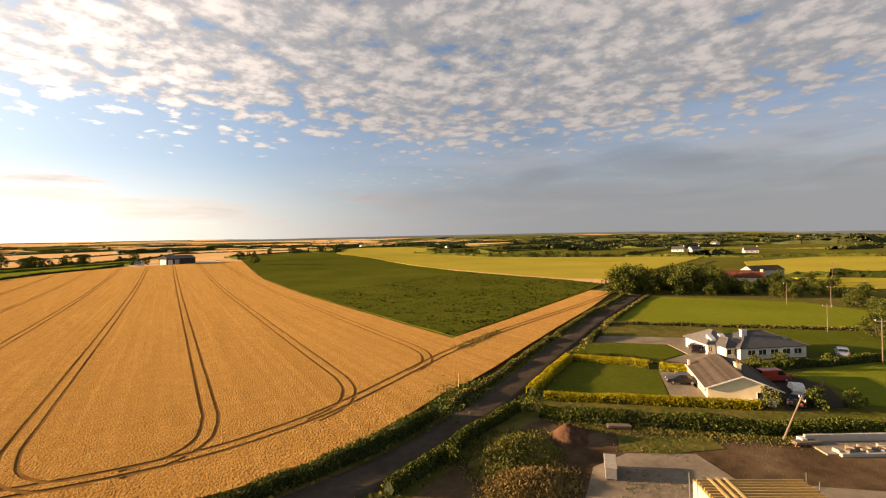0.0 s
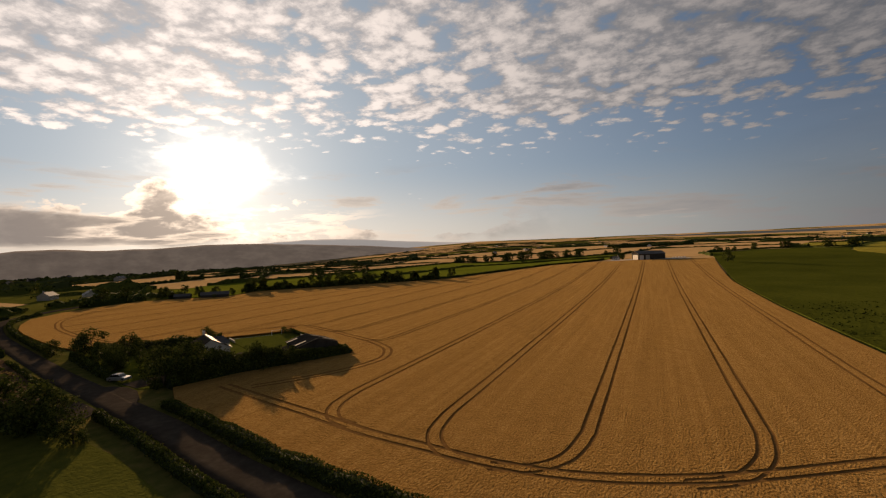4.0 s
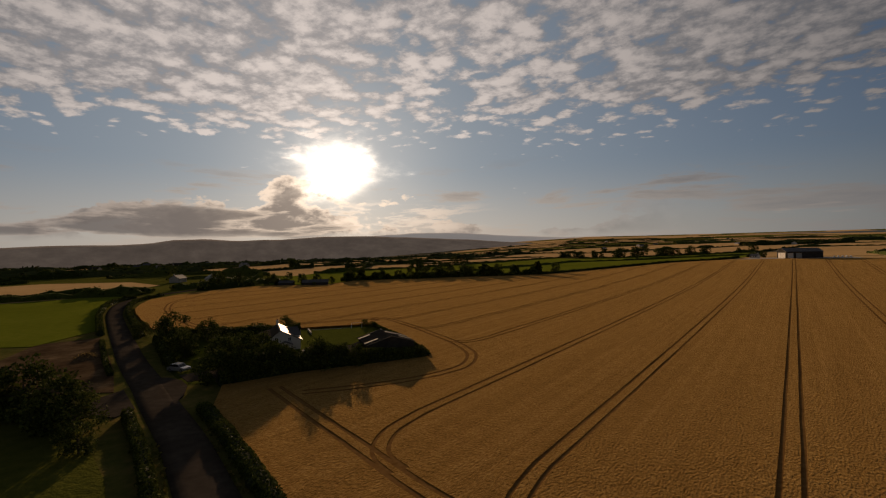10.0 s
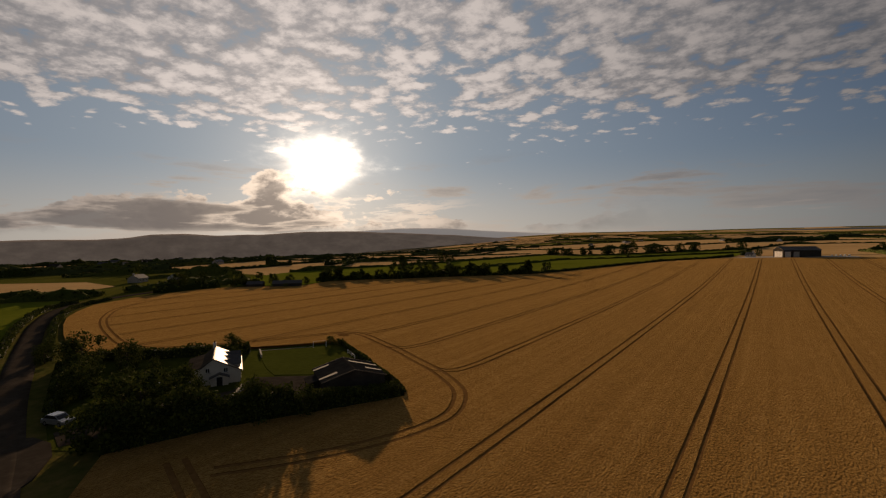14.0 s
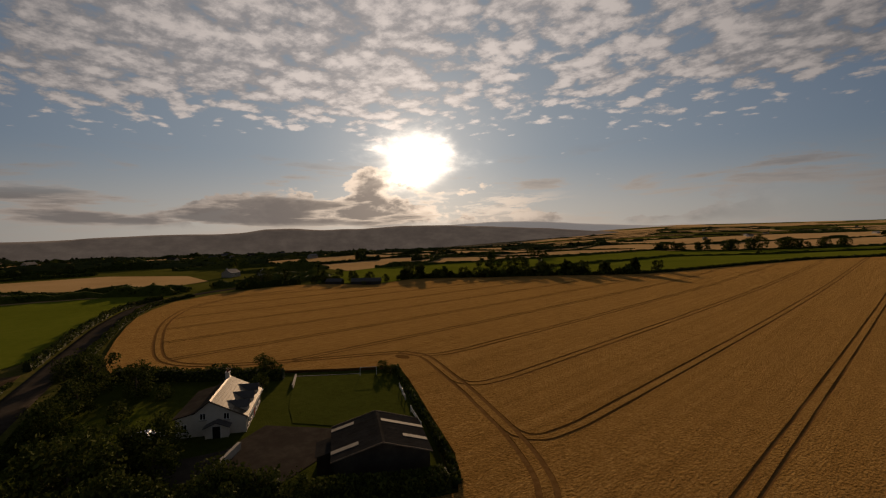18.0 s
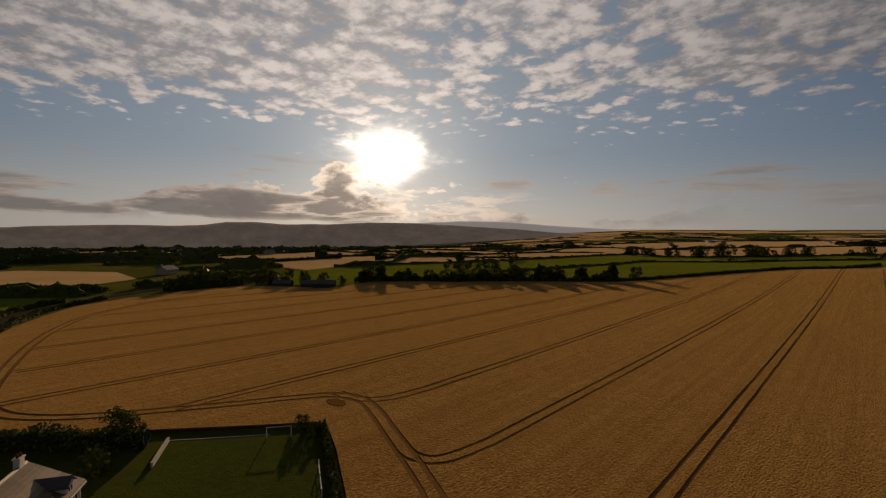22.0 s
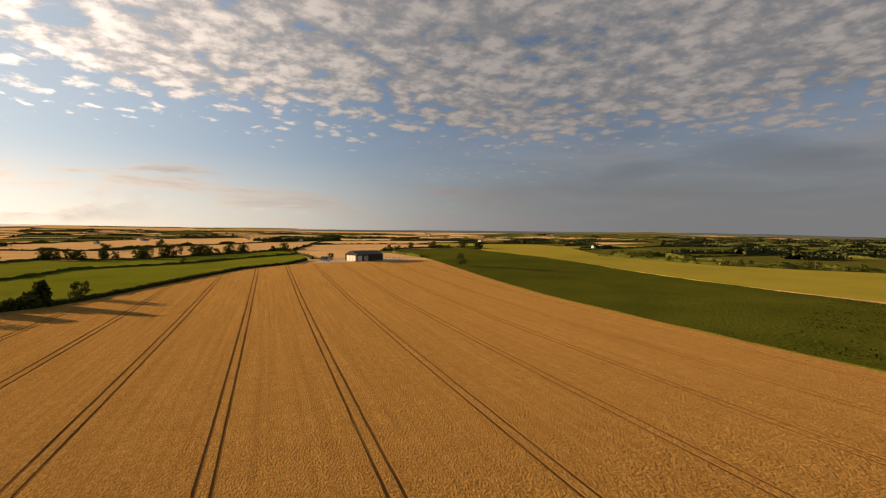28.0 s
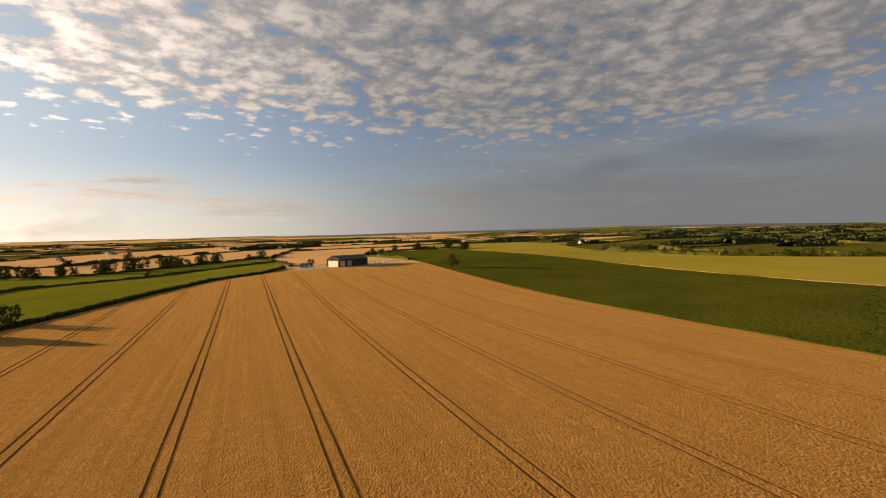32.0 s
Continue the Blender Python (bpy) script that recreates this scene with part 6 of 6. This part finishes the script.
# ---- the two bungalows to the east ----
bu = thing("bungalow", 104.6, -53.6, -48, "cream rendered bungalow with a brown tiled roof", "house")
bu.scale.z = 0.85
gabled(bu, 11.6, 8.2, 2.3, 4.2, "cream", "brownroof", 0.4, 14)
for y in (-4.5, -2.0, 2.2, 4.4):
    window(bu, -4.11, y, 0.9, 1.5, 1.2, 180)
door(bu, -4.11, 0.2, 0.05, 1.0, 2.05, 180, M["black"])
window(bu, 2.4, -5.81, 0.6, 1.6, 1.1, -90)
for y in (-4, 0, 4):
    window(bu, 4.11, y, 0.9, 1.4, 1.2, 0)
chimney(bu, 0.6, -1.6, 3.6, 4.8, 1.2, 0.6, "cream")
part("flue", boxes((-4.45, -4.12, 4.8, 5.2, 0.0, 3.2)), M["render"], bu, "white flue at the corner")
part("gable_step", boxes((1.0, 3.4, -7.0, -5.81, -0.2, 0.7)), M["block"], bu, "dark step against the gable")

sb = thing("slate_bungalow", 127.2, -44.2, 62, "white bungalow with a hipped dark slate roof and bay", "house")
sb.scale.z = 0.82


def hipped(parent, x0, x1, y0, y1, eave, ridge, wall, roof, label=""):
    """A rectangular block under a hipped roof, its ridge along the longer side."""
    part("wall", boxes((x0, x1, y0, y1, -0.3, eave)), M[wall], parent)
    o = 0.4
    X0, X1, Y0, Y1 = x0 - o, x1 + o, y0 - o, y1 + o
    half = min(X1 - X0, Y1 - Y0) / 2
    if Y1 - Y0 >= X1 - X0:
        ra, rb = ((X0 + X1) / 2, Y0 + half, ridge), ((X0 + X1) / 2, Y1 - half, ridge)
    else:
        ra, rb = (X0 + half, (Y0 + Y1) / 2, ridge), (X1 - half, (Y0 + Y1) / 2, ridge)
    c = [(X0, Y0), (X1, Y0), (X1, Y1), (X0, Y1)]
    verts = [(*p, eave - 0.12) for p in c] + [(*p, eave + 0.03) for p in c] + [ra, rb]
    if Y1 - Y0 >= X1 - X0:
        top = [(4, 5, 8), (5, 6, 9, 8), (6, 7, 9), (7, 4, 8, 9)]
    else:
        top = [(4, 5, 9, 8), (5, 6, 9), (6, 7, 8, 9), (7, 4, 8)]
    put("roof", verts, [(3, 2, 1, 0), (0, 1, 5, 4), (1, 2, 6, 5), (2, 3, 7, 6), (3, 0, 4, 7)] + top, M[roof], parent, label)
    for a, b in ((0, ra), (1, ra if Y1 - Y0 >= X1 - X0 else rb), (2, rb), (3, rb if Y1 - Y0 >= X1 - X0 else ra)):
        bm = bmesh.new()
        cyl(bm, (*c[a], eave + 0.05), (b[0], b[1], b[2] + 0.03), 0.09, None, 5)
        part("hip_tiles", bm, M[roof], parent)
    bm = bmesh.new()
    cyl(bm, (*ra[:2], ridge + 0.03), (*rb[:2], ridge + 0.03), 0.1, None, 6)
    part("ridge_tiles", bm, M[roof], parent)


hipped(sb, -4.6, 4.6, -8.5, 3.6, 2.5, 4.9, "render", "slate")
hipped(sb, -0.6, 6.4, 1.0, 7.0, 2.5, 4.8, "render", "slate")
hipped(sb, -3.4, 1.2, 2.4, 5.4, 2.48, 4.0, "render", "slate")
for y in (-6.9, -4.8, -2.6, -0.4, 1.6):
    window(sb, -4.61, y, 0.8, 1.5, 1.2, 180)
for x in (-2.4, 0.2):
    window(sb, x + 3.0, 7.01, 0.8, 1.2, 1.2, 90)
window(sb, -3.41, 4.4, 0.8, 1.8, 1.2, 180)
window(sb, -0.61, 6.5, 0.8, 0.8, 1.2, 180)
door(sb, -3.41, 2.95, 0.05, 0.9, 2.05, 180, M["black"])
chimney(sb, -1.2, 0.6, 4.0, 5.5, 1.0, 0.6)
for y in (3.4, 5.6):
    part("gablet", prism([(-0.3, 3.0), (1.2, 3.0), (1.2, 4.3), (-0.3, 3.4)], y - 0.5, y + 0.5), M["frame"], sb, "white gablet window in the roof")
part("skylight", prism([(-3.0, 3.62), (-2.3, 4.03), (-2.3, 4.09), (-3.0, 3.68)], -6.6, -5.8), M["clearsheet"], sb, "pale roof light")

crop("front_lawn", [(81.6, -39.6), (98.6, -30.2), (103.4, -37.2), (104.2, -42.6), (94.0, -51.2), (88, -46.6)], M["lawn"], 0.12, 5, (), 0, "mown lawn inside the golden hedges", "lawn")
crop("bungalow_drive", [(104.3, -42.6), (106.8, -46.8), (101, -50.5), (99.5, -58.5), (94.2, -51.4)], M["gravel"], 0.10, 4, (), 0, "pale gravel drive before the bungalow", "drive")
crop("road_lawn", [(101.5, -25.0), (107.5, -21.6), (116, -25.5), (122, -31.5), (118, -38.5), (110, -38.8), (106, -32)], M["lawn"], 0.12, 5, (), 0, "green lawn beside the lane", "lawn")
crop("lane", [(113.5, -19.6), (118.2, -17.0), (127, -26.5), (133, -33), (126, -39), (119.5, -44), (112, -42.5), (110.5, -39.4), (118.5, -39), (123, -32), (117, -24.8)], M["gravel"], 0.11, 5, (), 0, "worn grey lane and parking yard", "lane")
crop("back_yard", [(108, -48), (113, -50.5), (118, -54.5), (116, -61), (108.5, -66), (101.5, -62), (108.5, -57)], M["asphalt"], 0.10, 5, (), 0, "dark tarmac yard behind the bungalow", "yard")
crop("side_lawn", [(118.5, -55.5), (126, -57), (140, -62), (150, -75), (118, -75), (111, -67), (117, -61.5)], M["lushgrass"], 0.12, 6, (), 0, "bright green side lawn", "lawn")
crop("back_lawn", [(134, -36), (148, -30), (164, -50), (152, -62), (138, -57), (137, -48)], M["lawn"], 0.12, 6, (), 0, "shaded green lawn behind the slate bungalow", "lawn")

car(101.2, -48.4, 135, "black", "black car parked on the gravel drive")
car(121.5, -38.6, 40, "black", "black car parked outside the slate bungalow")
car(124.3, -40.0, 48, "silver", "dark grey car parked outside the slate bungalow")
car(112.8, -55.6, -30, "red", "red van parked in the yard", 4.3, 1.7, 1.75, True)
car(104.8, -62.2, 5, "black", "black car parked by the hedge")
car(108.6, -50.6, -35, "black", "dark car in the shade of the bungalow")
car(137.6, -55.6, 25, "blue", "pale blue car parked on the grass")


def trailer(x, y, turn):
    e = thing("garden_trailer", x, y, turn, "white covered trailer standing on the yard", "trailer", "", "", 0.1)
    part("bed", boxes((-1.2, 1.2, -0.7, 0.7, 0.45, 0.75), bevel=0.03), M["white"], e)
    part("cover", prism([(-1.15, 0.76), (1.15, 0.76), (0.9, 1.25), (-0.2, 1.45), (-0.95, 1.2)], -0.65, 0.65), M["white"], e, "crumpled white cover")
    bm = bmesh.new()
    cyl(bm, (1.2, 0, 0.55), (2.3, 0, 0.5), 0.05)
    part("drawbar", bm, M["steel"], e, "steel drawbar")
    for s in (-1, 1):
        bm = bmesh.new()
        cyl(bm, (0, s * 0.72, 0.3), (0, s * 0.9, 0.3), 0.3, None, 12)
        part("wheel", bm, M["rubber"], e, "black tyre")
    return e


trailer(109.4, -59.9, 40)


def pole(x, y, h=8.5, lean=0.0, turn=0.0):
    e = thing("utility_pole", x, y, turn, "weathered wooden utility pole with a crossarm", "pole", "utility poles")
    bm = bmesh.new()
    cyl(bm, (0, 0, -0.5), (lean, 0, h), 0.11, 0.08, 10)
    part("pole_shaft", bm, M["oldwood"], e)
    part("crossarm", boxes((lean - 0.06, lean + 0.06, -0.9, 0.9, h - 0.5, h - 0.38)), M["oldwood"], e)
    for s in (-0.8, 0, 0.8):
        bm = bmesh.new()
        cyl(bm, (lean, s, h - 0.38), (lean, s, h - 0.18), 0.05, 0.03, 6)
        part("insulator", bm, M["frame"], e, "white insulator")
    return (x, y, gz(x, y) + h - 0.2)


def wire(a, b, sag=0.8):
    k = 16
    pts = [Vector(a).lerp(Vector(b), i / k) - Vector((0, 0, 4 * sag * (i / k) * (1 - i / k))) for i in range(k + 1)]
    e = thing("overhead_wire", a[0], a[1], 0, "thin dark overhead wire between two poles", "wire", "overhead wires")
    z0 = gz(a[0], a[1])
    bm = bmesh.new()
    for p, q in zip(pts, pts[1:]):
        cyl(bm, p - Vector((a[0], a[1], z0)), q - Vector((a[0], a[1], z0)), 0.012, None, 4)
    part("strand", bm, M["black"], e)


tops = [pole(*p) for p in ((91.4, -65.6, 5.0, 2.0, -50), (136, -61.5, 7.5, 0.3, 20), (159, -46.1, 6.2, 0, 30), (198, -33.3, 6.5, 0, 30), (289, -2.5, 8, 0, 20), (196.8, -22.8, 7, 0, 60), (236, 72, 8, 0, 20), (381, 279, 9, 0, 0))]
for i, j in ((0, 1), (1, 2), (2, 3), (3, 4), (5, 3)):
    wire(tops[i], tops[j])
fp = thing("marker_post", 72.7, -31.0, 0, "thin pale timber post in the field bank", "post")
bm = bmesh.new()
cyl(bm, (0, 0, -0.2), (0.1, 0, 2.6), 0.07, 0.06, 8)
part("post_shaft", bm, M["wood"], fp)
part("post_cap", boxes((0.02, 0.18, -0.09, 0.09, 2.6, 2.66)), M["oldwood"], fp)

# ---- the building site ----
crop("site_gravel", [(64, -63), (70.5, -58.5), (75.5, -58.4), (81, -62.5), (79, -67.5), (88, -76), (84, -90), (60, -80)], M["gravel"], 0.11, 5, (), 0, "pale compacted gravel on the building site", "site ground")
crop("site_earth", [(53, -53.5), (64, -49), (75, -46), (82, -54.5), (91, -64.5), (101, -74), (104, -90), (50, -90), (48, -60)], M["earth"], 0.08, 6, (), 0, "bare brown earth of the building site", "site ground")
crop("site_grass", [(78.5, -55), (86, -61.2), (84.5, -63.5), (78.5, -60.8), (75.5, -57.6)], M["rough"], 0.14, 3, (), 0, "strip of fresh grass beside the hedge", "grass")
heap("grassy_mound", 66.0, -52.2, 7.4, 5.0, 1.15, M["drygrass"], "broad spoil mound overgrown with green and dry grass", 3, 25, 9000, "lushgrassleaf")
heap("grassy_mound", 63.4, -57.4, 5.4, 3.8, 0.8, M["drygrass"], "spoil mound under flattened straw-coloured grass", 5, -10, 7000)
heap("soil_heap", 73.6, -52.4, 3.6, 2.6, 1.5, M["topsoil"], "bare brown topsoil heap", 4, 30)

sf = thing("half_built_house", 71.9, -74.1, -34.8, "half-built blockwork house with bare yellow timber joists", "house")
for a in ((-4.1, 4.1, 4.28, 4.5, -0.2, 2.7), (-4.1, 4.1, -4.5, -4.28, -0.2, 2.7), (-4.1, -3.88, -4.277, 4.277, -0.2, 2.7), (3.88, 4.1, -4.277, 4.277, -0.2, 2.7)):
    part("block_wall", boxes(a), M["block"], sf, "grey concrete blockwork wall")
for a in ((-4.12, 4.12, 4.30, 4.48, 2.703, 2.80), (-4.12, 4.12, -4.48, -4.30, 2.703, 2.80), (-4.08, -3.90, -4.297, 4.297, 2.703, 2.80), (3.90, 4.08, -4.297, 4.297, 2.703, 2.80)):
    part("wall_plate", boxes(a), M["wood"], sf, "timber wall plate")
joist = None
for i in range(21):
    y = -4.1 + i * 0.41
    if joist is None:
        joist = part("joist", boxes((-4.0, 4.0, -0.025, 0.025, 2.803, 3.02)), M["wood"], sf, "yellow timber joist")
        joist.location.y = y
    else:
        o = new("joist", joist.data)
        o.parent = sf
        o.location.y = y
        tagged(o, "yellow timber joist")
for x in (-3.0, -2.4, -1.8):
    part("plank", boxes((x - 0.12, x + 0.12, -4.2, 4.3, 3.024, 3.06)), M["wood"], sf, "pale timber walking plank")
part("upper_floor", boxes((-3.87, 3.87, -4.27, 4.27, 0.02, 0.12)), M["block"], sf, "concrete floor slab")
for s in (-4.1, 4.1):
    for y in (-3, 0, 3, 4.4):
        bm = bmesh.new()
        cyl(bm, (s * 1.08, y, -0.1), (s * 1.08, y, 3.4), 0.03, None, 6)
        part("scaffold_pole", bm, M["steel"], sf, "thin steel scaffold pole")


def cabin(x, y, turn):
    e = thing("site_box", x, y, turn, "pale grey steel storage box on the site", "container", "", "", 0.1)
    part("box_body", boxes((-1.4, 1.4, -0.5, 0.5, 0.1, 1.1), bevel=0.04), M["silver"], e)
    part("lid", boxes((-1.45, 1.45, -0.55, 0.55, 1.103, 1.2), bevel=0.03), M["block"], e, "pale lid")
    for s in (-1, 1):
        part("skid", boxes((-1.4, 1.4, s * 0.4 - 0.06, s * 0.4 + 0.06, -0.05, 0.1)), M["oldwood"], e)
    part("latch", boxes((1.4, 1.44, -0.1, 0.1, 0.95, 1.2)), M["steel"], e, "steel latch")
    return e


cabin(70.9, -60.2, 42)


def timber(x, y, turn):
    e = thing("timber_stack", x, y, turn, "short stack of rough planks on bearers", "timber")
    for s in (-0.9, 0.9):
        part("bearer", boxes((s - 0.06, s + 0.06, -0.45, 0.45, 0.0, 0.2)), M["oldwood"], e)
    for r in range(3):
        for i in range(4):
            o = (r * 37 + i * 13) % 7 * 0.02
            part("plank", boxes((-1.3 + o, 1.3 + o, -0.42 + i * 0.21, -0.24 + i * 0.21, 0.2 + r * 0.12, 0.31 + r * 0.12)), M["oldwood" if r else "redsheet"], e)
    return e


timber(80.0, -53.9, -38)
timber(92.0, -67.6, -30)


def slab(x, y, turn):
    """A long concrete footing with broken blocks lying on it."""
    e = thing("concrete_footing", x, y, turn, "long pale concrete footing with a raised kerb wall", "footing")
    part("footing_slab", boxes((-0.5, 9.5, -2.6, 0.2, -0.1, 0.25), bevel=0.03), M["gravel"], e, "dirty concrete slab")
    part("kerb_wall", boxes((-0.6, 9.5, 0.21, 0.55, -0.1, 0.95), bevel=0.03), M["block"], e)
    part("end_block", boxes((-1.2, -0.61, -0.2, 0.7, -0.1, 0.7), bevel=0.05), M["render"], e, "pale end block")
    part("front_kerb", boxes((0.6, 9.5, -3.0, -2.61, -0.1, 0.4), bevel=0.03), M["block"], e)
    return e


slab(92.8, -67.9, -33)
rngs = random.Random(3)
for i in range(16):
    e = thing("rubble_block", 92.4 + i * 0.36 + rngs.uniform(-.3, .3), -70.2 - i * 0.21 + rngs.uniform(-.5, .5), rngs.uniform(0, 180), "broken pale concrete block lying on the footing", "rubble", "rubble blocks", "", 0.24)
    s = rngs.uniform(0.25, 0.5)
    part("block_body", boxes((-s, s, -s * 0.6, s * 0.6, 0, s * 0.8), bevel=0.06), M["gravel" if i % 3 else "block"], e)
    part("mortar", boxes((-s * 0.7, s * 0.7, -s * 0.4, s * 0.4, s * 0.8, s * 0.86)), M["gravel"], e, "mortar left on the block")


# ---- the barn at the end of the field, and far buildings ----
ba = thing("barn", 43.5, 428, 112, "large dark sheeted barn with pale doors beside the field", "barn")
part("wall", prism([(-9, -0.5), (9, -0.5), (9, 5.6), (0, 8.4), (-9, 5.6)], -13, 13), M["tin"], ba, "dark sheeted wall")
for s in (1, -1):
    base = part("roof", prism([(0, 8.42), (s * 9.6, 5.44), (s * 9.6, 5.56), (0, 8.55)], -13.4, 13.4), M["slate"], ba, "dark sheeted roof")
    for i in range(14):
        part("roof_seam", prism([(0, 8.56), (s * 9.6, 5.57), (s * 9.6, 5.61), (0, 8.6)], -13.3 + i * 2.0, -13.2 + i * 2.0), M["tin"], base)
for i in range(3):
    part("barn_door", boxes((-7.2 + i * 4.6, -3.0 + i * 4.6, 13.01, 13.12, 0, 4.6)), M["render"], ba, "pale sheeted door panel")
part("barn_door", boxes((-9.12, -9.01, 8.0, 12.0, 0, 4.4)), M["render"], ba, "pale sheeted door panel")
part("barn_door", boxes((-9.12, -9.01, 2.0, 6.0, 0, 4.4)), M["block"], ba, "grey sheeted door panel")
crop("barn_yard", [(2, 420), (24, 414), (72, 414.5), (82, 414), (80, 430), (60, 438), (10, 438)], M["concrete"], 0.25, 12, (), 0, "pale concrete yard round the barn", "yard")
for i in range(5):
    e = thing("wrapped_bale", 66 + i * 2.6, 432 + (i % 2), 10 * i, "white wrapped bale on the barn yard", "bale", "wrapped bales", "", 0.2)
    bm = bmesh.new()
    cyl(bm, (0, -0.6, 0.62), (0, 0.6, 0.62), 0.62, None, 14)
    part("wrap", bm, M["white"], e)
    bm = bmesh.new()
    cyl(bm, (0, 0.6, 0.62), (0, 0.63, 0.62), 0.5, None, 12)
    part("wrap_end", bm, M["frame"], e, "folded white wrap end")


def cottage(name, x, y, turn, L, W, eave, ridge, wall, roof, label, win=True):
    e = thing(name, x, y, turn, label, "house")
    part("wall", prism([(-W / 2, -0.5), (W / 2, -0.5), (W / 2, eave), (0, ridge - 0.1), (-W / 2, eave)], -L / 2, L / 2), M[wall], e)
    for s in (1, -1):
        d = (ridge - eave) / (W / 2) * 0.3
        part("roof", prism([(0, ridge), (s * (W / 2 + 0.3), eave - d), (s * (W / 2 + 0.3), eave - d + 0.15), (0, ridge + 0.15)], -L / 2 - 0.3, L / 2 + 0.3), M[roof], e)
    if win:
        for s in (1, -1):
            for i in range(3):
                window(e, s * (W / 2 + 0.01), -L / 2 + L * (i + 0.5) / 3, 0.9, 1.2, 1.2, 0 if s > 0 else 180)
        part("chimney", boxes((-0.35, 0.35, -L / 2 + 0.2, -L / 2 + 1.2, ridge - 0.6, ridge + 1.1)), M[wall], e)
    return e


cottage("white_cottage", 12, 434, 60, 6.5, 4.5, 2.3, 4.0, "render", "slate", "small white cottage beside the barn")
cottage("red_farmhouse", 250, 14, 30, 12, 6.5, 3.4, 5.6, "cream", "redsheet", "cream farmhouse with a red roof among trees")
cottage("red_barn", 262, 26, 40, 15, 9, 3.0, 5.0, "redsheet", "redsheet", "long red-roofed farm shed among trees", False)
cottage("red_barn", 252, 44, -50, 15, 8, 3.2, 5.4, "block", "redsheet", "low red-roofed farm shed among trees", False)
cottage("grey_barn", 294, 28, 60, 16, 9, 3.6, 5.6, "block", "tin", "grey farm shed among trees", False)
for x, y, a in ((590, 258, 20), (600, 243, 70), (599, 178, 40)):
    cottage("far_bungalow", x, y, a, 14, 9, 3.0, 6.5, "render", "slate", "white bungalow with slate roof far across the fields")
for x, y, a in ((-330, 92, 40), (-304, 104, 70)):
    cottage("roadside_farmhouse", x, y, a, 12, 7, 3.0, 5.4, "block", "slate", "low house with slate roof among trees by the road")
cottage("low_farm_shed", -206.5, 124, -41, 16, 6, 2.0, 3.6, "tin", "slate", "low grey farm building sunk behind the edge of the barley", False)
cottage("low_farm_shed", -222, 113, -50, 9, 5, 1.8, 3.2, "tin", "slate", "small grey shed between dark bushes", False)
rngv = random.Random(17)
for i in range(14):
    x, y = rngv.uniform(-860, -470), rngv.uniform(-200, 330)
    cottage("valley_house", x, y, rngv.uniform(0, 180), rngv.uniform(9, 15), rngv.uniform(6, 8), 3.0, 5.6, "block", rngv.choice(("slate", "tin")), "small grey house among trees in the valley", False)
rngf = random.Random(11)
for i in range(36):
    a = radians(rngf.uniform(-75, 50))
    d = rngf.uniform(900, 2800)
    x, y = -d * math.sin(a), d * math.cos(a)
    if not inside(YELLOW, np.array([x]), np.array([y]))[0]:
        cottage("distant_house", x, y, rngf.uniform(0, 180), rngf.uniform(10, 18), rngf.uniform(6, 9), 3.2, 6.2, "render", rngf.choice(("slate", "slate", "tin")), "pale distant farm building among the fields", False)


# ---- hills on the skyline ----
def ridge(name, a0, a1, r, tops, mat, label):
    """A range of hills on the far edge of the land between two bearings, its crest at the heights of tops."""
    n = 110
    verts = []
    for row, (dr, k) in enumerate(((0, -0.03), (90, 0.3), (190, 0.55), (300, 0.85), (380, 1.0), (620, 0.2))):
        for i in range(n + 1):
            t = i / n
            a = radians(a0 + (a1 - a0) * t)
            b = gz(-r * math.sin(a), r * math.cos(a)) - 6
            h = max(3.0, np.interp(t, np.linspace(0, 1, len(tops)), tops) - b)
            h *= 1 + 0.03 * noise.noise((t * 11, row * 0.4, r * 0.01)) + 0.03 * noise.noise((t * 34, row * 0.3, 3))
            h *= min(1.0, t / 0.1, (1 - t) / 0.1) ** 0.7
            verts.append((-(r + dr) * math.sin(a), (r + dr) * math.cos(a), b + h * k))
    faces = [(w * (n + 1) + i, w * (n + 1) + i + 1, (w + 1) * (n + 1) + i + 1, (w + 1) * (n + 1) + i) for w in range(5) for i in range(n)]
    return tagged(put(name, verts, faces, mat, smooth=True), label, "hills", "", "structure")


# backdrop ranges glow a little in place of haze in the air
ridge("backdrop_hills", 24, 128, 3000, [103, 103, 103, 103, 103, 108, 118, 127, 134, 140, 141, 138, 126, 118, 115, 115, 124, 126, 101, 91, 90, 91, 85, 80, 64, 60, 55, 54, 52, 50, 49, 47, 46, 44, 43, 41, 40, 38, 36, 35, 33], M["hill"], "long range of hills on the western skyline, haze painted in as a glow")
ridge("backdrop_mountain", 14, 60, 4200, [100, 118, 138, 160, 195, 207, 185, 165, 150, 130], M["haze_hill"], "faint mountain on the north-western skyline, haze painted in as a pale glow")
ridge("backdrop_hills", -85, 30, 4000, [4, 10, 20, 62, 78, 90, 100, 106, 108, 108, 104, 98, 90], M["north_hill"], "low ridge on the northern skyline, haze painted in as a pale glow")
